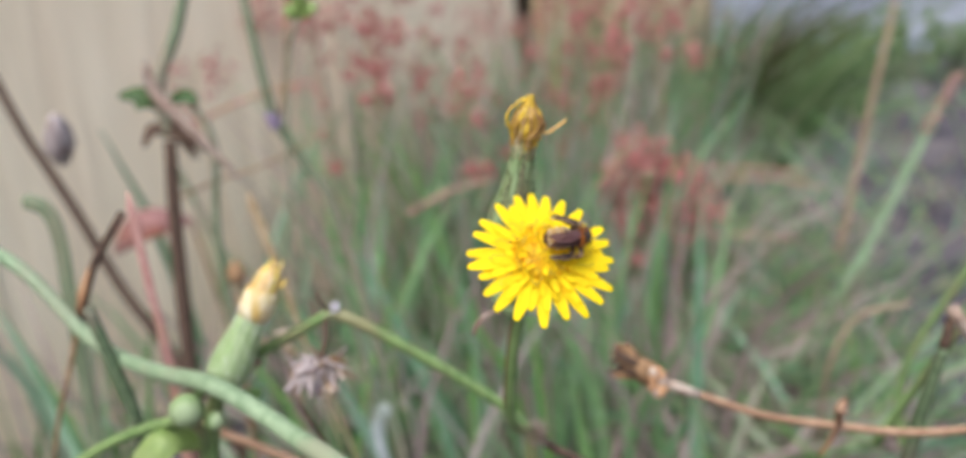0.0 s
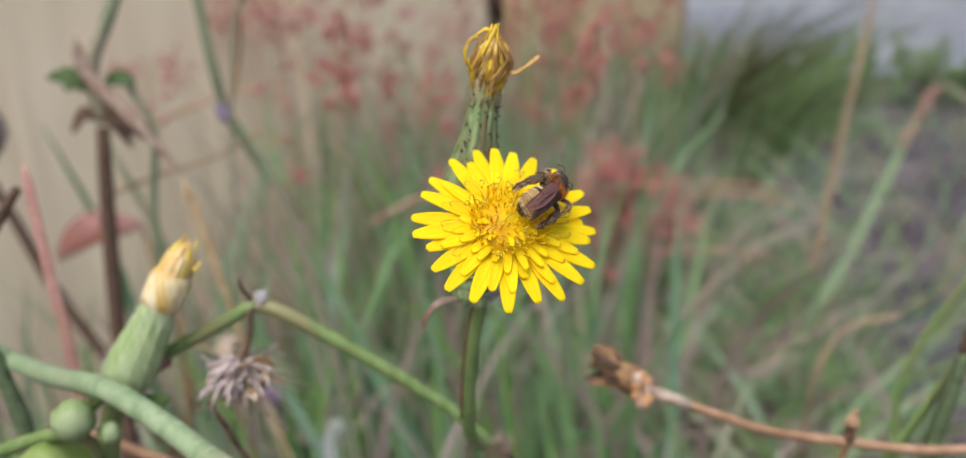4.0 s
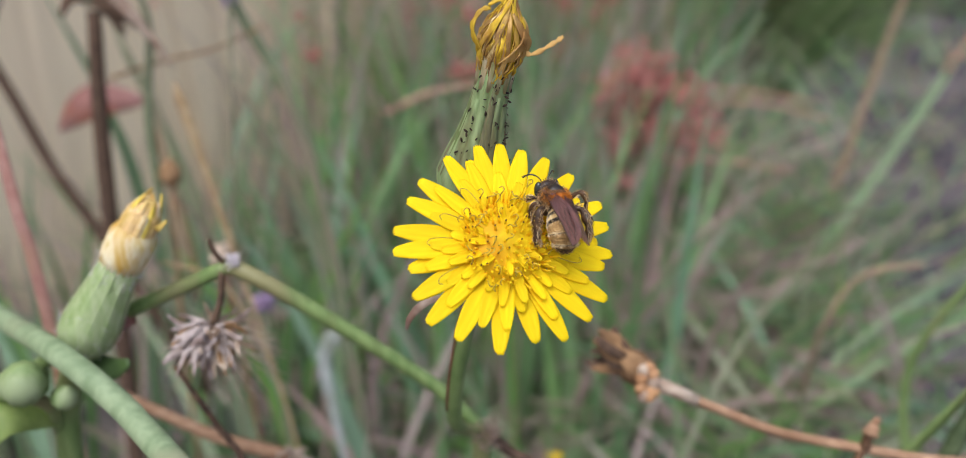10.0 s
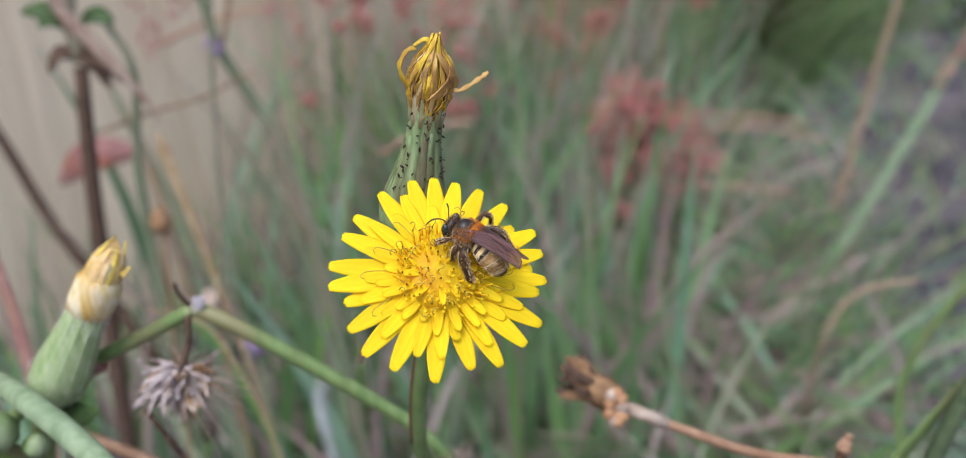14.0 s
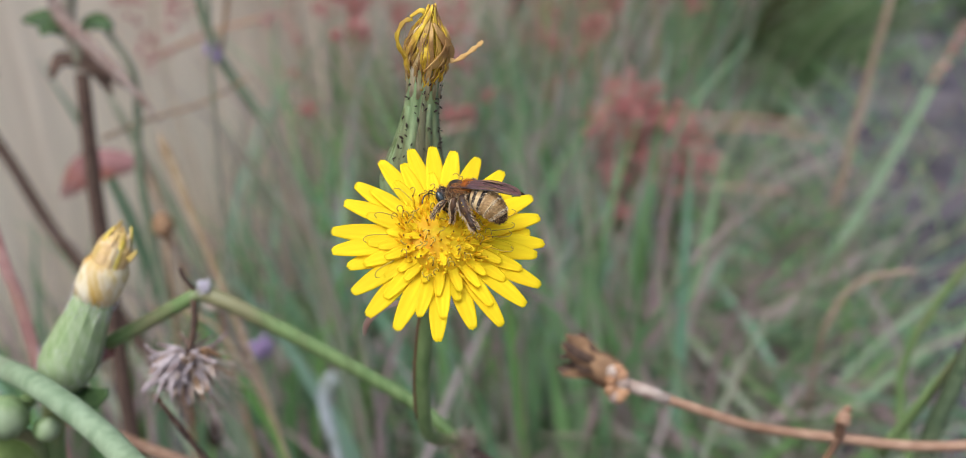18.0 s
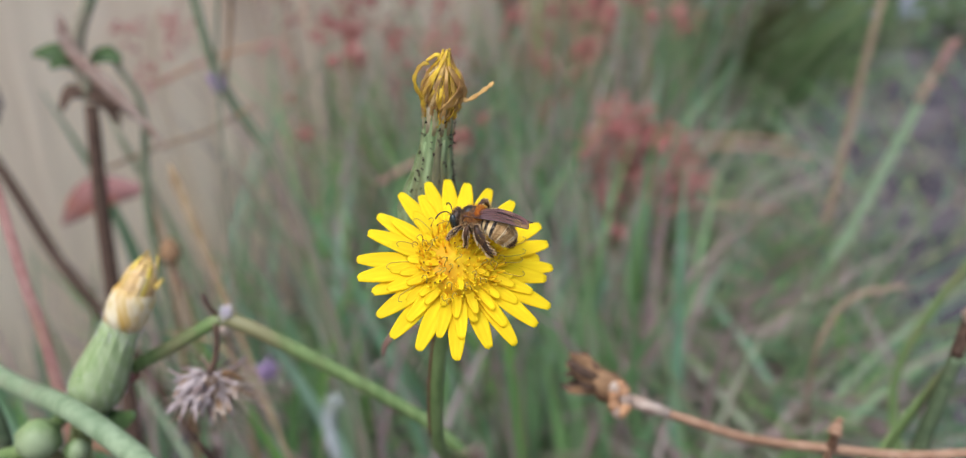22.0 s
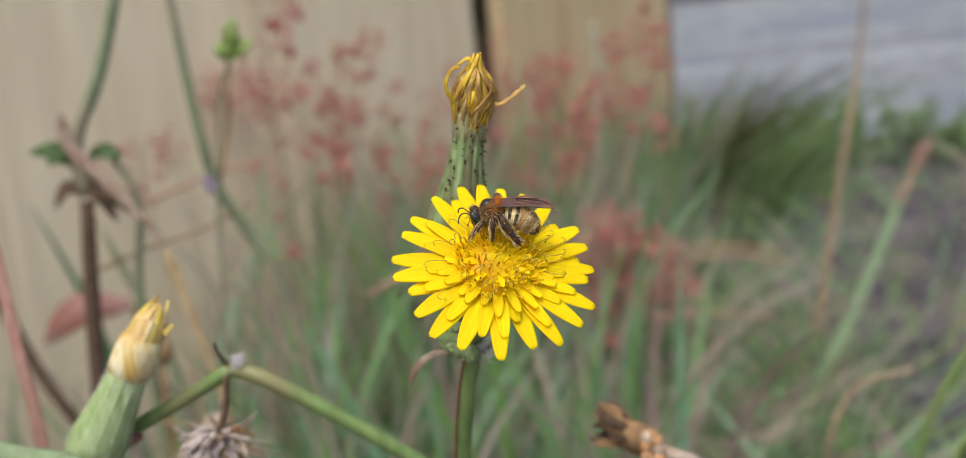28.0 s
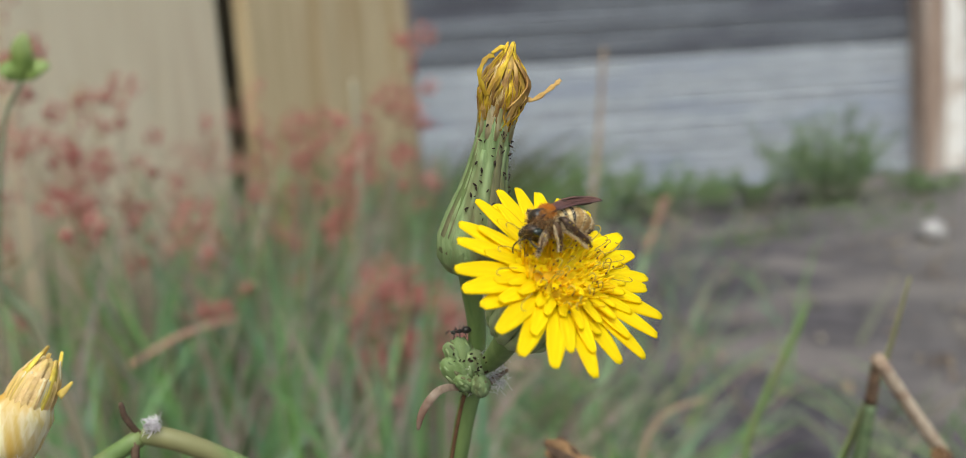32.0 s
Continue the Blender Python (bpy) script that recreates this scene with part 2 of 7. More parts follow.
M = {
    "petal": material("petal_yellow", (0.91, 0.69, 0.005), (0.97, 0.79, 0.007), 900, 0.55, 0.2, 0.12, (0.91, 0.67, 0.005), 120, 0.42, 0.06, stretch=(0.25, 3, 1)),
    "floret": material("floret_gold", (0.92, 0.64, 0.005), (0.97, 0.78, 0.010), 1500, 0.5, 0.2, 0.25, (0.90, 0.56, 0.005), 250, 0.5, 0.1, True),
    "anther": material("anther_brown", (0.10, 0.035, 0.006), (0.2, 0.08, 0.012), 2500, 0.6),
    "style": material("style_olive", (0.34, 0.23, 0.02), (0.55, 0.40, 0.03), 2500, 0.6),
    "green": material("involucre_green", (0.16, 0.24, 0.085), (0.26, 0.35, 0.15), 700, 0.55, 0.3, 0.35, (0.30, 0.37, 0.20), 160, 0.12, stretch=(1, 1, 0.3)),
    "bract": material("bract_green", (0.24, 0.34, 0.13), (0.38, 0.46, 0.25), 900, 0.6, 0.3, 0.3, (0.36, 0.40, 0.25), 200, 0.1, 0.08, stretch=(1, 1, 0.25)),
    "cup": material("spent_cup_green", (0.16, 0.24, 0.095), (0.30, 0.39, 0.19), 1100, 0.6, 0.4, 0.3, (0.15, 0.15, 0.07), 380, 0.08, stretch=(1, 1, 0.2)),
    "cup_brown": material("spent_cup_browned", (0.10, 0.10, 0.055), (0.22, 0.21, 0.11), 1100, 0.7, 0.5, 0.2, (0.12, 0.17, 0.06), 300, stretch=(1, 1, 0.2)),
    "stem": material("stem_green", (0.115, 0.185, 0.055), (0.195, 0.275, 0.095), 500, 0.5, 0.35, 0.4, (0.21, 0.20, 0.09), 70, 0.05, stretch=(1, 1, 0.2)),
    "stem_dull": material("stem_grey_green", (0.13, 0.17, 0.09), (0.22, 0.25, 0.15), 420, 0.6, 0.35, 0.3, (0.25, 0.22, 0.15), 60, 0.05, stretch=(1, 1, 0.25)),
    "stem_bloom": material("stem_bloomed_green", (0.165, 0.235, 0.125), (0.265, 0.345, 0.205), 420, 0.6, 0.35, 0.3, (0.25, 0.27, 0.17), 60, 0.05, stretch=(1, 1, 0.25)),
    "stem_brown": material("stem_streak_brown", (0.10, 0.05, 0.025), (0.20, 0.10, 0.05), 900, 0.7, 0.4),
    "wither": material("withered_yellow", (0.50, 0.29, 0.02), (0.80, 0.58, 0.05), 1400, 0.6, 0.4, 0.3, (0.36, 0.20, 0.06), 300, 0.2, 0.22, stretch=(1, 1, 0.3)),
    "wither_yellow": material("withered_lemon", (0.70, 0.52, 0.05), (0.86, 0.70, 0.14), 1400, 0.6, 0.4, 0.25, (0.62, 0.44, 0.12), 300, 0.2),
    "wither_pale": material("withered_pale", (0.58, 0.44, 0.20), (0.78, 0.64, 0.36), 1400, 0.65, 0.4, 0.25, (0.45, 0.28, 0.08), 300, 0.2, 0.15),
    "wither_tip": material("withered_tan", (0.50, 0.30, 0.09), (0.70, 0.46, 0.17), 1200, 0.7, 0.4, 0.2, (0.30, 0.16, 0.05), 300, 0.15, 0.15),
    "wither_brown": material("withered_brown", (0.24, 0.13, 0.05), (0.42, 0.25, 0.10), 1200, 0.75, 0.5, 0.2, (0.55, 0.36, 0.10), 400, 0.1),
    "collar": material("pale_pappus", (0.40, 0.34, 0.19), (0.66, 0.58, 0.40), 1800, 0.8, 0.5, 0.2, (0.24, 0.25, 0.10), 420, 0.2, stretch=(1, 1, 0.15)),
    "collar_yellow": material("pappus_yellow", (0.70, 0.56, 0.24), (0.90, 0.84, 0.64), 1100, 0.8, 0.5, 0.2, (0.62, 0.38, 0.08), 220, 0.2, stretch=(1, 1, 0.15)),
    "bud_tip": material("bud_tip_tan", (0.68, 0.46, 0.20), (0.86, 0.64, 0.32), 1500, 0.7, 0.4, 0.2, (0.80, 0.58, 0.20), 300, 0.25),
    "dry": material("dry_brown", (0.20, 0.115, 0.055), (0.36, 0.22, 0.115), 600, 0.8, 0.5, 0.2, (0.13, 0.075, 0.045), 140, 0.05, stretch=(1, 1, 0.4)),
    "dry_dark": material("dry_dark_brown", (0.06, 0.038, 0.028), (0.14, 0.09, 0.06), 500, 0.85, 0.5, 0.2),
    "dry_pale": material("dry_pale", (0.42, 0.33, 0.25), (0.60, 0.50, 0.40), 600, 0.85, 0.5, 0.2, (0.34, 0.24, 0.18), 160, 0.15),
    "husk_grey": material("husk_grey_pink", (0.38, 0.31, 0.29), (0.60, 0.52, 0.49), 700, 0.85, 0.5, 0.2, (0.24, 0.17, 0.15), 200, 0.15),
    "dry_stem": material("dry_stem_tan", (0.25, 0.14, 0.08), (0.42, 0.27, 0.17), 700, 0.7, 0.5, 0.25, (0.20, 0.11, 0.06), 110, stretch=(0.3, 1, 1)),
    "dry_orange": material("dry_stalk_orange", (0.38, 0.20, 0.09), (0.56, 0.33, 0.17), 500, 0.65, 0.4, 0.3, (0.28, 0.14, 0.07), 60),
    "straw": material("straw", (0.40, 0.29, 0.15), (0.56, 0.44, 0.27), 300, 0.75, 0.3, 0.3, (0.30, 0.20, 0.11), 40, 0.2),
    "pink_blade": material("pink_dry_blade", (0.46, 0.24, 0.20), (0.62, 0.38, 0.32), 300, 0.7, 0.3, 0.3, (0.50, 0.30, 0.17), 50, 0.25),
    "red": material("red_leaf", (0.29, 0.135, 0.12), (0.41, 0.22, 0.195), 60, 0.7, 0.3, 0.3, (0.44, 0.17, 0.11), 40, 0.25, 0.2),
    "purple": material("purple_floret", (0.22, 0.15, 0.25), (0.36, 0.27, 0.40), 500, 0.7, 0.2),
    "white_wool": material("white_wool", (0.62, 0.56, 0.60), (0.85, 0.82, 0.84), 1600, 0.9, 0.6, 0.2),
    "stem_deep": material("stem_dark_green", (0.055, 0.085, 0.04), (0.11, 0.15, 0.075), 420, 0.6, 0.35, 0.3, (0.13, 0.12, 0.08), 60),
    "leaf": material("leaf_green", (0.17, 0.26, 0.06), (0.29, 0.38, 0.11), 300, 0.5, 0.3, 0.4, (0.30, 0.36, 0.14), 70, 0.25),
    "leaf_dark": material("leaf_dark_green", (0.035, 0.07, 0.02), (0.075, 0.13, 0.04), 200, 0.55, 0.3, 0.4, None, 40, 0.2),
    "pale_leaf": material("pale_dusty_leaf", (0.34, 0.38, 0.36), (0.48, 0.52, 0.50), 200, 0.8, 0.3, 0.2, (0.28, 0.32, 0.25), 50, 0.15),
    "stalk_tan": material("tan_dry_stalk", (0.25, 0.17, 0.105), (0.38, 0.275, 0.18), 90, 0.8, 0.3, 0.2, (0.32, 0.25, 0.18), 14, 0.1, stretch=(1, 1, 0.3)),
    "blade_pale": material("pale_green_blade", (0.22, 0.33, 0.17), (0.34, 0.45, 0.27), 200, 0.6, 0.3, 0.3, (0.36, 0.40, 0.28), 30, 0.2),
    "stalk_pale": material("pale_dry_stalk", (0.30, 0.30, 0.215), (0.44, 0.43, 0.33), 120, 0.8, 0.3, 0.2, (0.34, 0.29, 0.22), 25, 0.1, stretch=(1, 1, 0.2)),
    "leaf_dry": material("leaf_withered", (0.20, 0.145, 0.11), (0.36, 0.28, 0.225), 900, 0.75, 0.5, 0.2, (0.19, 0.115, 0.085), 200, 0.1),
    "black": material("insect_black", (0.010, 0.009, 0.009), (0.03, 0.025, 0.022), 2500, 0.3, 0.3, 0.5),
    "aphid": material("aphid_brown_black", (0.012, 0.009, 0.008), (0.05, 0.03, 0.02), 2500, 0.7, 0.4, 0.2),
    "bee_dark": material("bee_dark_brown", (0.016, 0.009, 0.006), (0.05, 0.028, 0.015), 3000, 0.5, 0.5, 0.4),
    "bee_plate": material("bee_black_plate", (0.008, 0.006, 0.005), (0.028, 0.018, 0.013), 3500, 0.42, 0.5, 0.45),
    "bee_tip": material("bee_tail_brown", (0.020, 0.010, 0.005), (0.065, 0.034, 0.015), 3500, 0.7, 0.7, 0.3),
    "bee_leg": material("bee_leg_brown", (0.018, 0.009, 0.005), (0.055, 0.028, 0.014), 2600, 0.5, 0.5, 0.35, (0.10, 0.05, 0.02), 900),
    "bee_eye": material("bee_eye", (0.010, 0.013, 0.011), (0.04, 0.05, 0.042), 4000, 0.15, 0.15, 0.6),
    "bee_face": material("bee_face_hair", (0.035, 0.017, 0.008), (0.14, 0.07, 0.028), 4000, 0.8, 0.6, 0.2),
    "bee_orange": material("bee_orange_hair", (0.36, 0.11, 0.012), (0.58, 0.21, 0.03), 4500, 0.85, 0.9, 0.2, (0.22, 0.07, 0.012), 900),
    "bee_cream": material("bee_cream_band", (0.50, 0.37, 0.17), (0.72, 0.58, 0.32), 4500, 0.8, 0.7, 0.25, (0.44, 0.29, 0.12), 700, stretch=(0.3, 1, 1)),
    "bee_tan": material("bee_tan_band", (0.27, 0.165, 0.062), (0.46, 0.31, 0.135), 4500, 0.75, 0.7, 0.25, (0.24, 0.135, 0.045), 700, stretch=(0.3, 1, 1)),
    "bee_hair": material("bee_tan_hair", (0.42, 0.23, 0.075), (0.62, 0.39, 0.15), 3000, 0.8, 0.2, 0.2, through=0.2),
    "bee_hair_pale": material("bee_cream_hair", (0.66, 0.53, 0.32), (0.86, 0.74, 0.52), 3000, 0.8, 0.2, 0.2, through=0.25),
    "bee_hair_orange": material("bee_orange_fuzz", (0.44, 0.14, 0.015), (0.66, 0.27, 0.04), 3000, 0.8, 0.2, 0.2, through=0.2),
    "bee_hair_dark": material("bee_dark_hair", (0.035, 0.018, 0.009), (0.10, 0.05, 0.022), 3000, 0.7, 0.2, 0.2),
    "pollen": material("pollen_grain", (0.82, 0.56, 0.03), (0.94, 0.72, 0.08), 3000, 0.8, 0.2, 0.2),
    "wing": material("bee_wing", (0.075, 0.031, 0.026), (0.145, 0.066, 0.060), 1500, 0.55, 0.5, 0.18, (0.14, 0.070, 0.075), 500, alpha=0.86, stretch=(0.4, 2, 1)),
    "vein": material("bee_wing_vein", (0.018, 0.009, 0.007), (0.05, 0.024, 0.018), 2000, 0.4),
    "soil": material("path_soil", (0.039, 0.035, 0.043), (0.095, 0.086, 0.095), 18, 0.95, 0.6, 0.1, (0.148, 0.130, 0.128), 4.2),
    "board": material("board_beige", (0.70, 0.578, 0.405), (0.79, 0.675, 0.49), 14, 0.8, 0.25, 0.2, (0.68, 0.54, 0.38), 2.2, 0, 0.05, stretch=(3, 3, 0.35)),
    "board_ochre": material("board_ochre", (0.53, 0.40, 0.23), (0.65, 0.51, 0.31), 14, 0.8, 0.25, 0.2, (0.47, 0.31, 0.15), 3.0, 0, 0.05, stretch=(3, 3, 0.35)),
    "board_dark": material("board_shadow_gap_timber", (0.24, 0.225, 0.17), (0.36, 0.33, 0.26), 20, 0.9),
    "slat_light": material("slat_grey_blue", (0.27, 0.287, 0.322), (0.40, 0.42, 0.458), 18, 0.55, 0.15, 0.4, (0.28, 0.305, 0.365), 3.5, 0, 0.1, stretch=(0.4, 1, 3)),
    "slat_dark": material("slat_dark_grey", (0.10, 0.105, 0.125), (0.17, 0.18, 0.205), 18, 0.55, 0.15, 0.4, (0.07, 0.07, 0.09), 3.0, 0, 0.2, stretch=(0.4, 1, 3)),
    "post": material("post_brown", (0.20, 0.14, 0.11), (0.34, 0.25, 0.20), 30, 0.85, 0.3, 0.2, (0.40, 0.34, 0.30), 5, stretch=(3, 3, 0.3)),
    "post_white": material("post_whitewashed", (0.60, 0.57, 0.54), (0.76, 0.73, 0.70), 30, 0.85, 0.3, 0.2, (0.45, 0.38, 0.33), 6),
    "grass": island_material("grass_blades", [(0.095, 0.185, 0.060), (0.165, 0.295, 0.115), (0.180, 0.320, 0.195), (0.280, 0.400, 0.265), (0.170, 0.335, 0.070), (0.225, 0.355, 0.170), (0.40, 0.43, 0.31)], 30),
    "thatch": island_material("undergrowth_blades", [(0.16, 0.18, 0.105), (0.28, 0.26, 0.18), (0.20, 0.32, 0.13), (0.34, 0.30, 0.22), (0.18, 0.29, 0.12), (0.32, 0.35, 0.235)], 30),
    "dry_grass": island_material("dry_grass_blades", [(0.33, 0.25, 0.215), (0.45, 0.375, 0.325), (0.41, 0.285, 0.265), (0.26, 0.195, 0.18), (0.50, 0.425, 0.385)], 30),
    "bush": island_material("bush_leaves", [(0.075, 0.130, 0.045), (0.13, 0.205, 0.075), (0.17, 0.25, 0.105), (0.09, 0.145, 0.055), (0.215, 0.24, 0.125)], 30),
    "dark_weeds": island_material("dark_weed_leaves", [(0.05, 0.06, 0.025), (0.09, 0.10, 0.04), (0.07, 0.11, 0.035), (0.12, 0.09, 0.05), (0.14, 0.17, 0.07)], 30),
    "litter": island_material("dead_leaf_bits", [(0.20, 0.15, 0.10), (0.32, 0.25, 0.17), (0.14, 0.10, 0.075), (0.26, 0.17, 0.12), (0.40, 0.34, 0.26), (0.10, 0.085, 0.08)], 30),
    "stone": material("pale_stone", (0.26, 0.25, 0.25), (0.42, 0.40, 0.40), 60, 0.85, 0.4, 0.2, (0.36, 0.33, 0.31), 14),
    "sorrel": island_material("sorrel_seeds", [(0.38, 0.11, 0.10), (0.52, 0.20, 0.175), (0.62, 0.32, 0.27), (0.46, 0.15, 0.14)], 60),
}


# ---- building helpers ----
class Mesh:
    """Gathers vertices and faces in world metres, one material number a face."""

    def __init__(self):
        self.v, self.f, self.k = [], [], []

    def quad_strip_rings(self, rings, closed=True, mat=0, cap=True):
        base, size = len(self.v), len(rings[0])
        for ring in rings:
            self.v.extend(Vector(p) for p in ring)
        last = size if closed else size - 1
        for i in range(len(rings) - 1):
            m = mat[i] if isinstance(mat, (list, tuple)) else mat
            for j in range(last):
                a, b = base + i * size + j, base + i * size + (j + 1) % size
                self.f.append((a, b, b + size, a + size))
                self.k.append(m)
        if cap and closed:
            self.f.append(tuple(base + j for j in reversed(range(size))))
            self.f.append(tuple(base + (len(rings) - 1) * size + j for j in range(size)))
            self.k.extend([mat[0] if isinstance(mat, (list, tuple)) else mat, mat[-1] if isinstance(mat, (list, tuple)) else mat])
        return self

    def tube(self, pts, radii, seg=8, mat=0, rib=0.0):
        pts = [Vector(p) for p in pts]
        if not isinstance(radii, (list, tuple)):
            radii = [radii] * len(pts)
        rings, side = [], None
        for i, p in enumerate(pts):
            d = (pts[min(i + 1, len(pts) - 1)] - pts[max(i - 1, 0)]).normalized()
            if side is None:
                side = d.orthogonal().normalized()
            side = (side - d * side.dot(d)).normalized()
            up = d.cross(side)
            rings.append([p + (side * math.cos(a) + up * math.sin(a)) * radii[i] * (1 + (rib if j % 2 else -rib))
                          for j, a in ((j, 2 * math.pi * j / seg) for j in range(seg))])
        return self.quad_strip_rings(rings, True, mat)

    def ball(self, centre, radii, turn=None, seg=12, rings=8, mat=0):
        centre, turn = Vector(centre), turn or Matrix.Identity(3)
        out = []
        for i in range(rings + 1):
            a = math.pi * (0.02 + 0.96 * i / rings)
            out.append([centre + turn @ Vector((radii[0] * math.cos(a), radii[1] * math.sin(a) * math.cos(b), radii[2] * math.sin(a) * math.sin(b)))
                        for b in (2 * math.pi * j / seg for j in range(seg))])
        return self.quad_strip_rings(out, True, mat)

    def ribbon(self, pts, widths, face, fold=0.0, mat=0, thick=0.0):
        """A blade along pts, its flat side towards face, folded along the middle."""
        pts, face = [Vector(p) for p in pts], Vector(face)
        rows = []
        for i, p in enumerate(pts):
            d = (pts[min(i + 1, len(pts) - 1)] - pts[max(i - 1, 0)]).normalized()
            s = d.cross(face)
            s = s.normalized() if s.length > 1e-9 else d.orthogonal().normalized()
            n_ = s.cross(d)
            w = widths[i] / 2
            row = [p - s * w + n_ * fold * w, p, p + s * w + n_ * fold * w]
            if thick:
                row += [p + s * w + n_ * (fold * w - thick), p - n_ * thick, p - s * w + n_ * (fold * w - thick)]
            rows.append(row)
        return self.quad_strip_rings(rows, bool(thick), mat, bool(thick))

    def lathe(self, start, end, profile, seg=16, ribs=0, depth=0.0, mat=0, bend=(0, 0, 0)):
        """A turned body along start-end; profile rows: share of the length, radius. Ribs run lengthwise."""
        start, end, bend = Vector(start), Vector(end), Vector(bend)
        d = (end - start).normalized()
        side = d.orthogonal().normalized()
        up = d.cross(side)
        rings = []
        for s, r in profile:
            c = start.lerp(end, s) + bend * (4 * s * (1 - s))
            rings.append([c + (side * math.cos(a) + up * math.sin(a)) * r * (1 + depth * math.cos(ribs * a))
                          for a in (2 * math.pi * j / seg for j in range(seg))])
        return self.quad_strip_rings(rings, True, mat)

    def box(self, low, high, turn=None, mat=0, bevel=0.0):
        (a, b, c), (x, y, z) = low, high
        e = min(bevel, (x - a) / 3, (y - b) / 3, (z - c) / 3)
        if e <= 0:
            ring = lambda h, s: [(a + s, b + s, h), (x - s, b + s, h), (x - s, y - s, h), (a + s, y - s, h)]
            rings = [ring(c, 0), ring(z, 0)]
        else:
            ring = lambda h, s: [(a + s, b + s, h), (x - s, b + s, h), (x - s, y - s, h), (a + s, y - s, h)]
            rings = [ring(c, e), ring(c + e, 0), ring(z - e, 0), ring(z, e)]
        if turn:
            rings = [[turn @ Vector(p) for p in r_] for r_ in rings]
        return self.quad_strip_rings(rings, True, mat)

    def data(self, name, mats, origin=(0, 0, 0), smooth=True):
        o = Vector(origin)
        me = bpy.data.meshes.new(name)
        me.from_pydata([p - o for p in self.v], [], self.f)
        for m in mats if isinstance(mats, (list, tuple)) else [mats]:
            me.materials.append(m)
        me.polygons.foreach_set("material_index", self.k)
        me.polygons.foreach_set("use_smooth", [smooth] * len(me.polygons))
        me.update()
        return me


ORIGIN = {}


def thing(name, base, label, category, group="", kind=""):
    ob = new(name)
    ob.empty_display_size = 0.01
    ob.location = base
    ORIGIN[ob.name] = Vector(base)
    return tagged(ob, label, category, group, kind)


def part(name, mesh, mats, parent, label="", smooth=True, kind=""):
    """One mesh object under a thing or a part; the mesh is given in world metres."""
    base = ORIGIN[parent.name]
    ob = new(name, mesh.data(name, mats, base, smooth))
    ob.parent = parent
    ORIGIN[ob.name] = base
    return tagged(ob, label, kind=kind)


def solo(name, mesh, mats, base, label, category, kind="", smooth=True, group=""):
    ob = new(name, mesh.data(name, mats, base, smooth))
    ob.location = base
    ORIGIN[ob.name] = Vector(base)
    return tagged(ob, label, category, group, kind)


def spline(pts, n=6):
    """A smooth line through the points."""
    p = [Vector(q) for q in pts]
    p = [p[0] * 2 - p[1]] + p + [p[-1] * 2 - p[-2]]
    out = []
    for i in range(1, len(p) - 2):
        for k in range(n):
            t = k / n
            a, b, c, d = p[i - 1], p[i], p[i + 1], p[i + 2]
            out.append(0.5 * (2 * b + (c - a) * t + (2 * a - 5 * b + 4 * c - d) * t * t + (3 * b - a - 3 * c + d) * t ** 3))
    return out + [p[-2]]


def taper(n, a, b):
    return [a + (b - a) * i / (n - 1) for i in range(n)]


rng = random.Random(7)


def jit(v, s):
    return Vector(v) + Vector((rng.uniform(-s, s), rng.uniform(-s, s), rng.uniform(-s, s)))


# ---- ground, wall, fence ----
def ground_height(x, y):
    near = max(0.0, 1 - math.hypot(x, y - 1.5) / 6)
    return (0.018 * noise.noise((x * 2.1, y * 2.1, 0)) + 0.006 * noise.noise((x * 9, y * 9, 3))) * near


def build_ground():
    m = Mesh()
    steps = [-400, -120, -40, -15, -8] + [-5 + 0.1 * i for i in range(101)] + [8, 15, 40, 120, 400]
    rows = [[(x, y + 1.5, ground_height(x, y + 1.5)) for x in steps] for y in steps]
    m.quad_strip_rings(rows, False, 0, False)
    n, l = M["soil"].node_tree.nodes, M["soil"].node_tree.links
    place = n.new("ShaderNodeSeparateXYZ")
    l.new(n["Texture Coordinate"].outputs["Object"], place.inputs[0])
    edge = n.new("ShaderNodeMath")
    edge.operation = "MULTIPLY_ADD"
    edge.inputs[1].default_value = -0.8
    l.new(place.outputs["Y"], edge.inputs[0])
    l.new(place.outputs["X"], edge.inputs[2])
    worn = n.new("ShaderNodeMapRange")
    worn.inputs["From Min"].default_value, worn.inputs["From Max"].default_value = 0.0, 0.5
    worn.inputs["To Max"].default_value = 0.75
    l.new(edge.outputs[0], worn.inputs["Value"])
    trodden = n.new("ShaderNodeMix")
    trodden.data_type = "RGBA"
    trodden.inputs["B"].default_value = (0.142, 0.128, 0.121, 1)
    l.new(worn.outputs["Result"], trodden.inputs["Factor"])
    shader = n["Principled BSDF"]
    l.new(shader.inputs["Base Color"].links[0].from_socket, trodden.inputs["A"])
    l.new(trodden.outputs["Result"], shader.inputs["Base Color"])
    solo("ground", m, M["soil"], (0, 0, 0), "bare grey-brown trodden soil path with pale worn patches", "ground", "structure")


WALL = Matrix.Translation((0.61, 2.3, 0)) @ Matrix.Rotation(math.atan2(1.68, 1.06), 4, "Z")


def wall_x(y):
    """Where the board wall's face stands at a depth."""
    return 0.61 - (2.3 - y) * 1.06 / 1.68


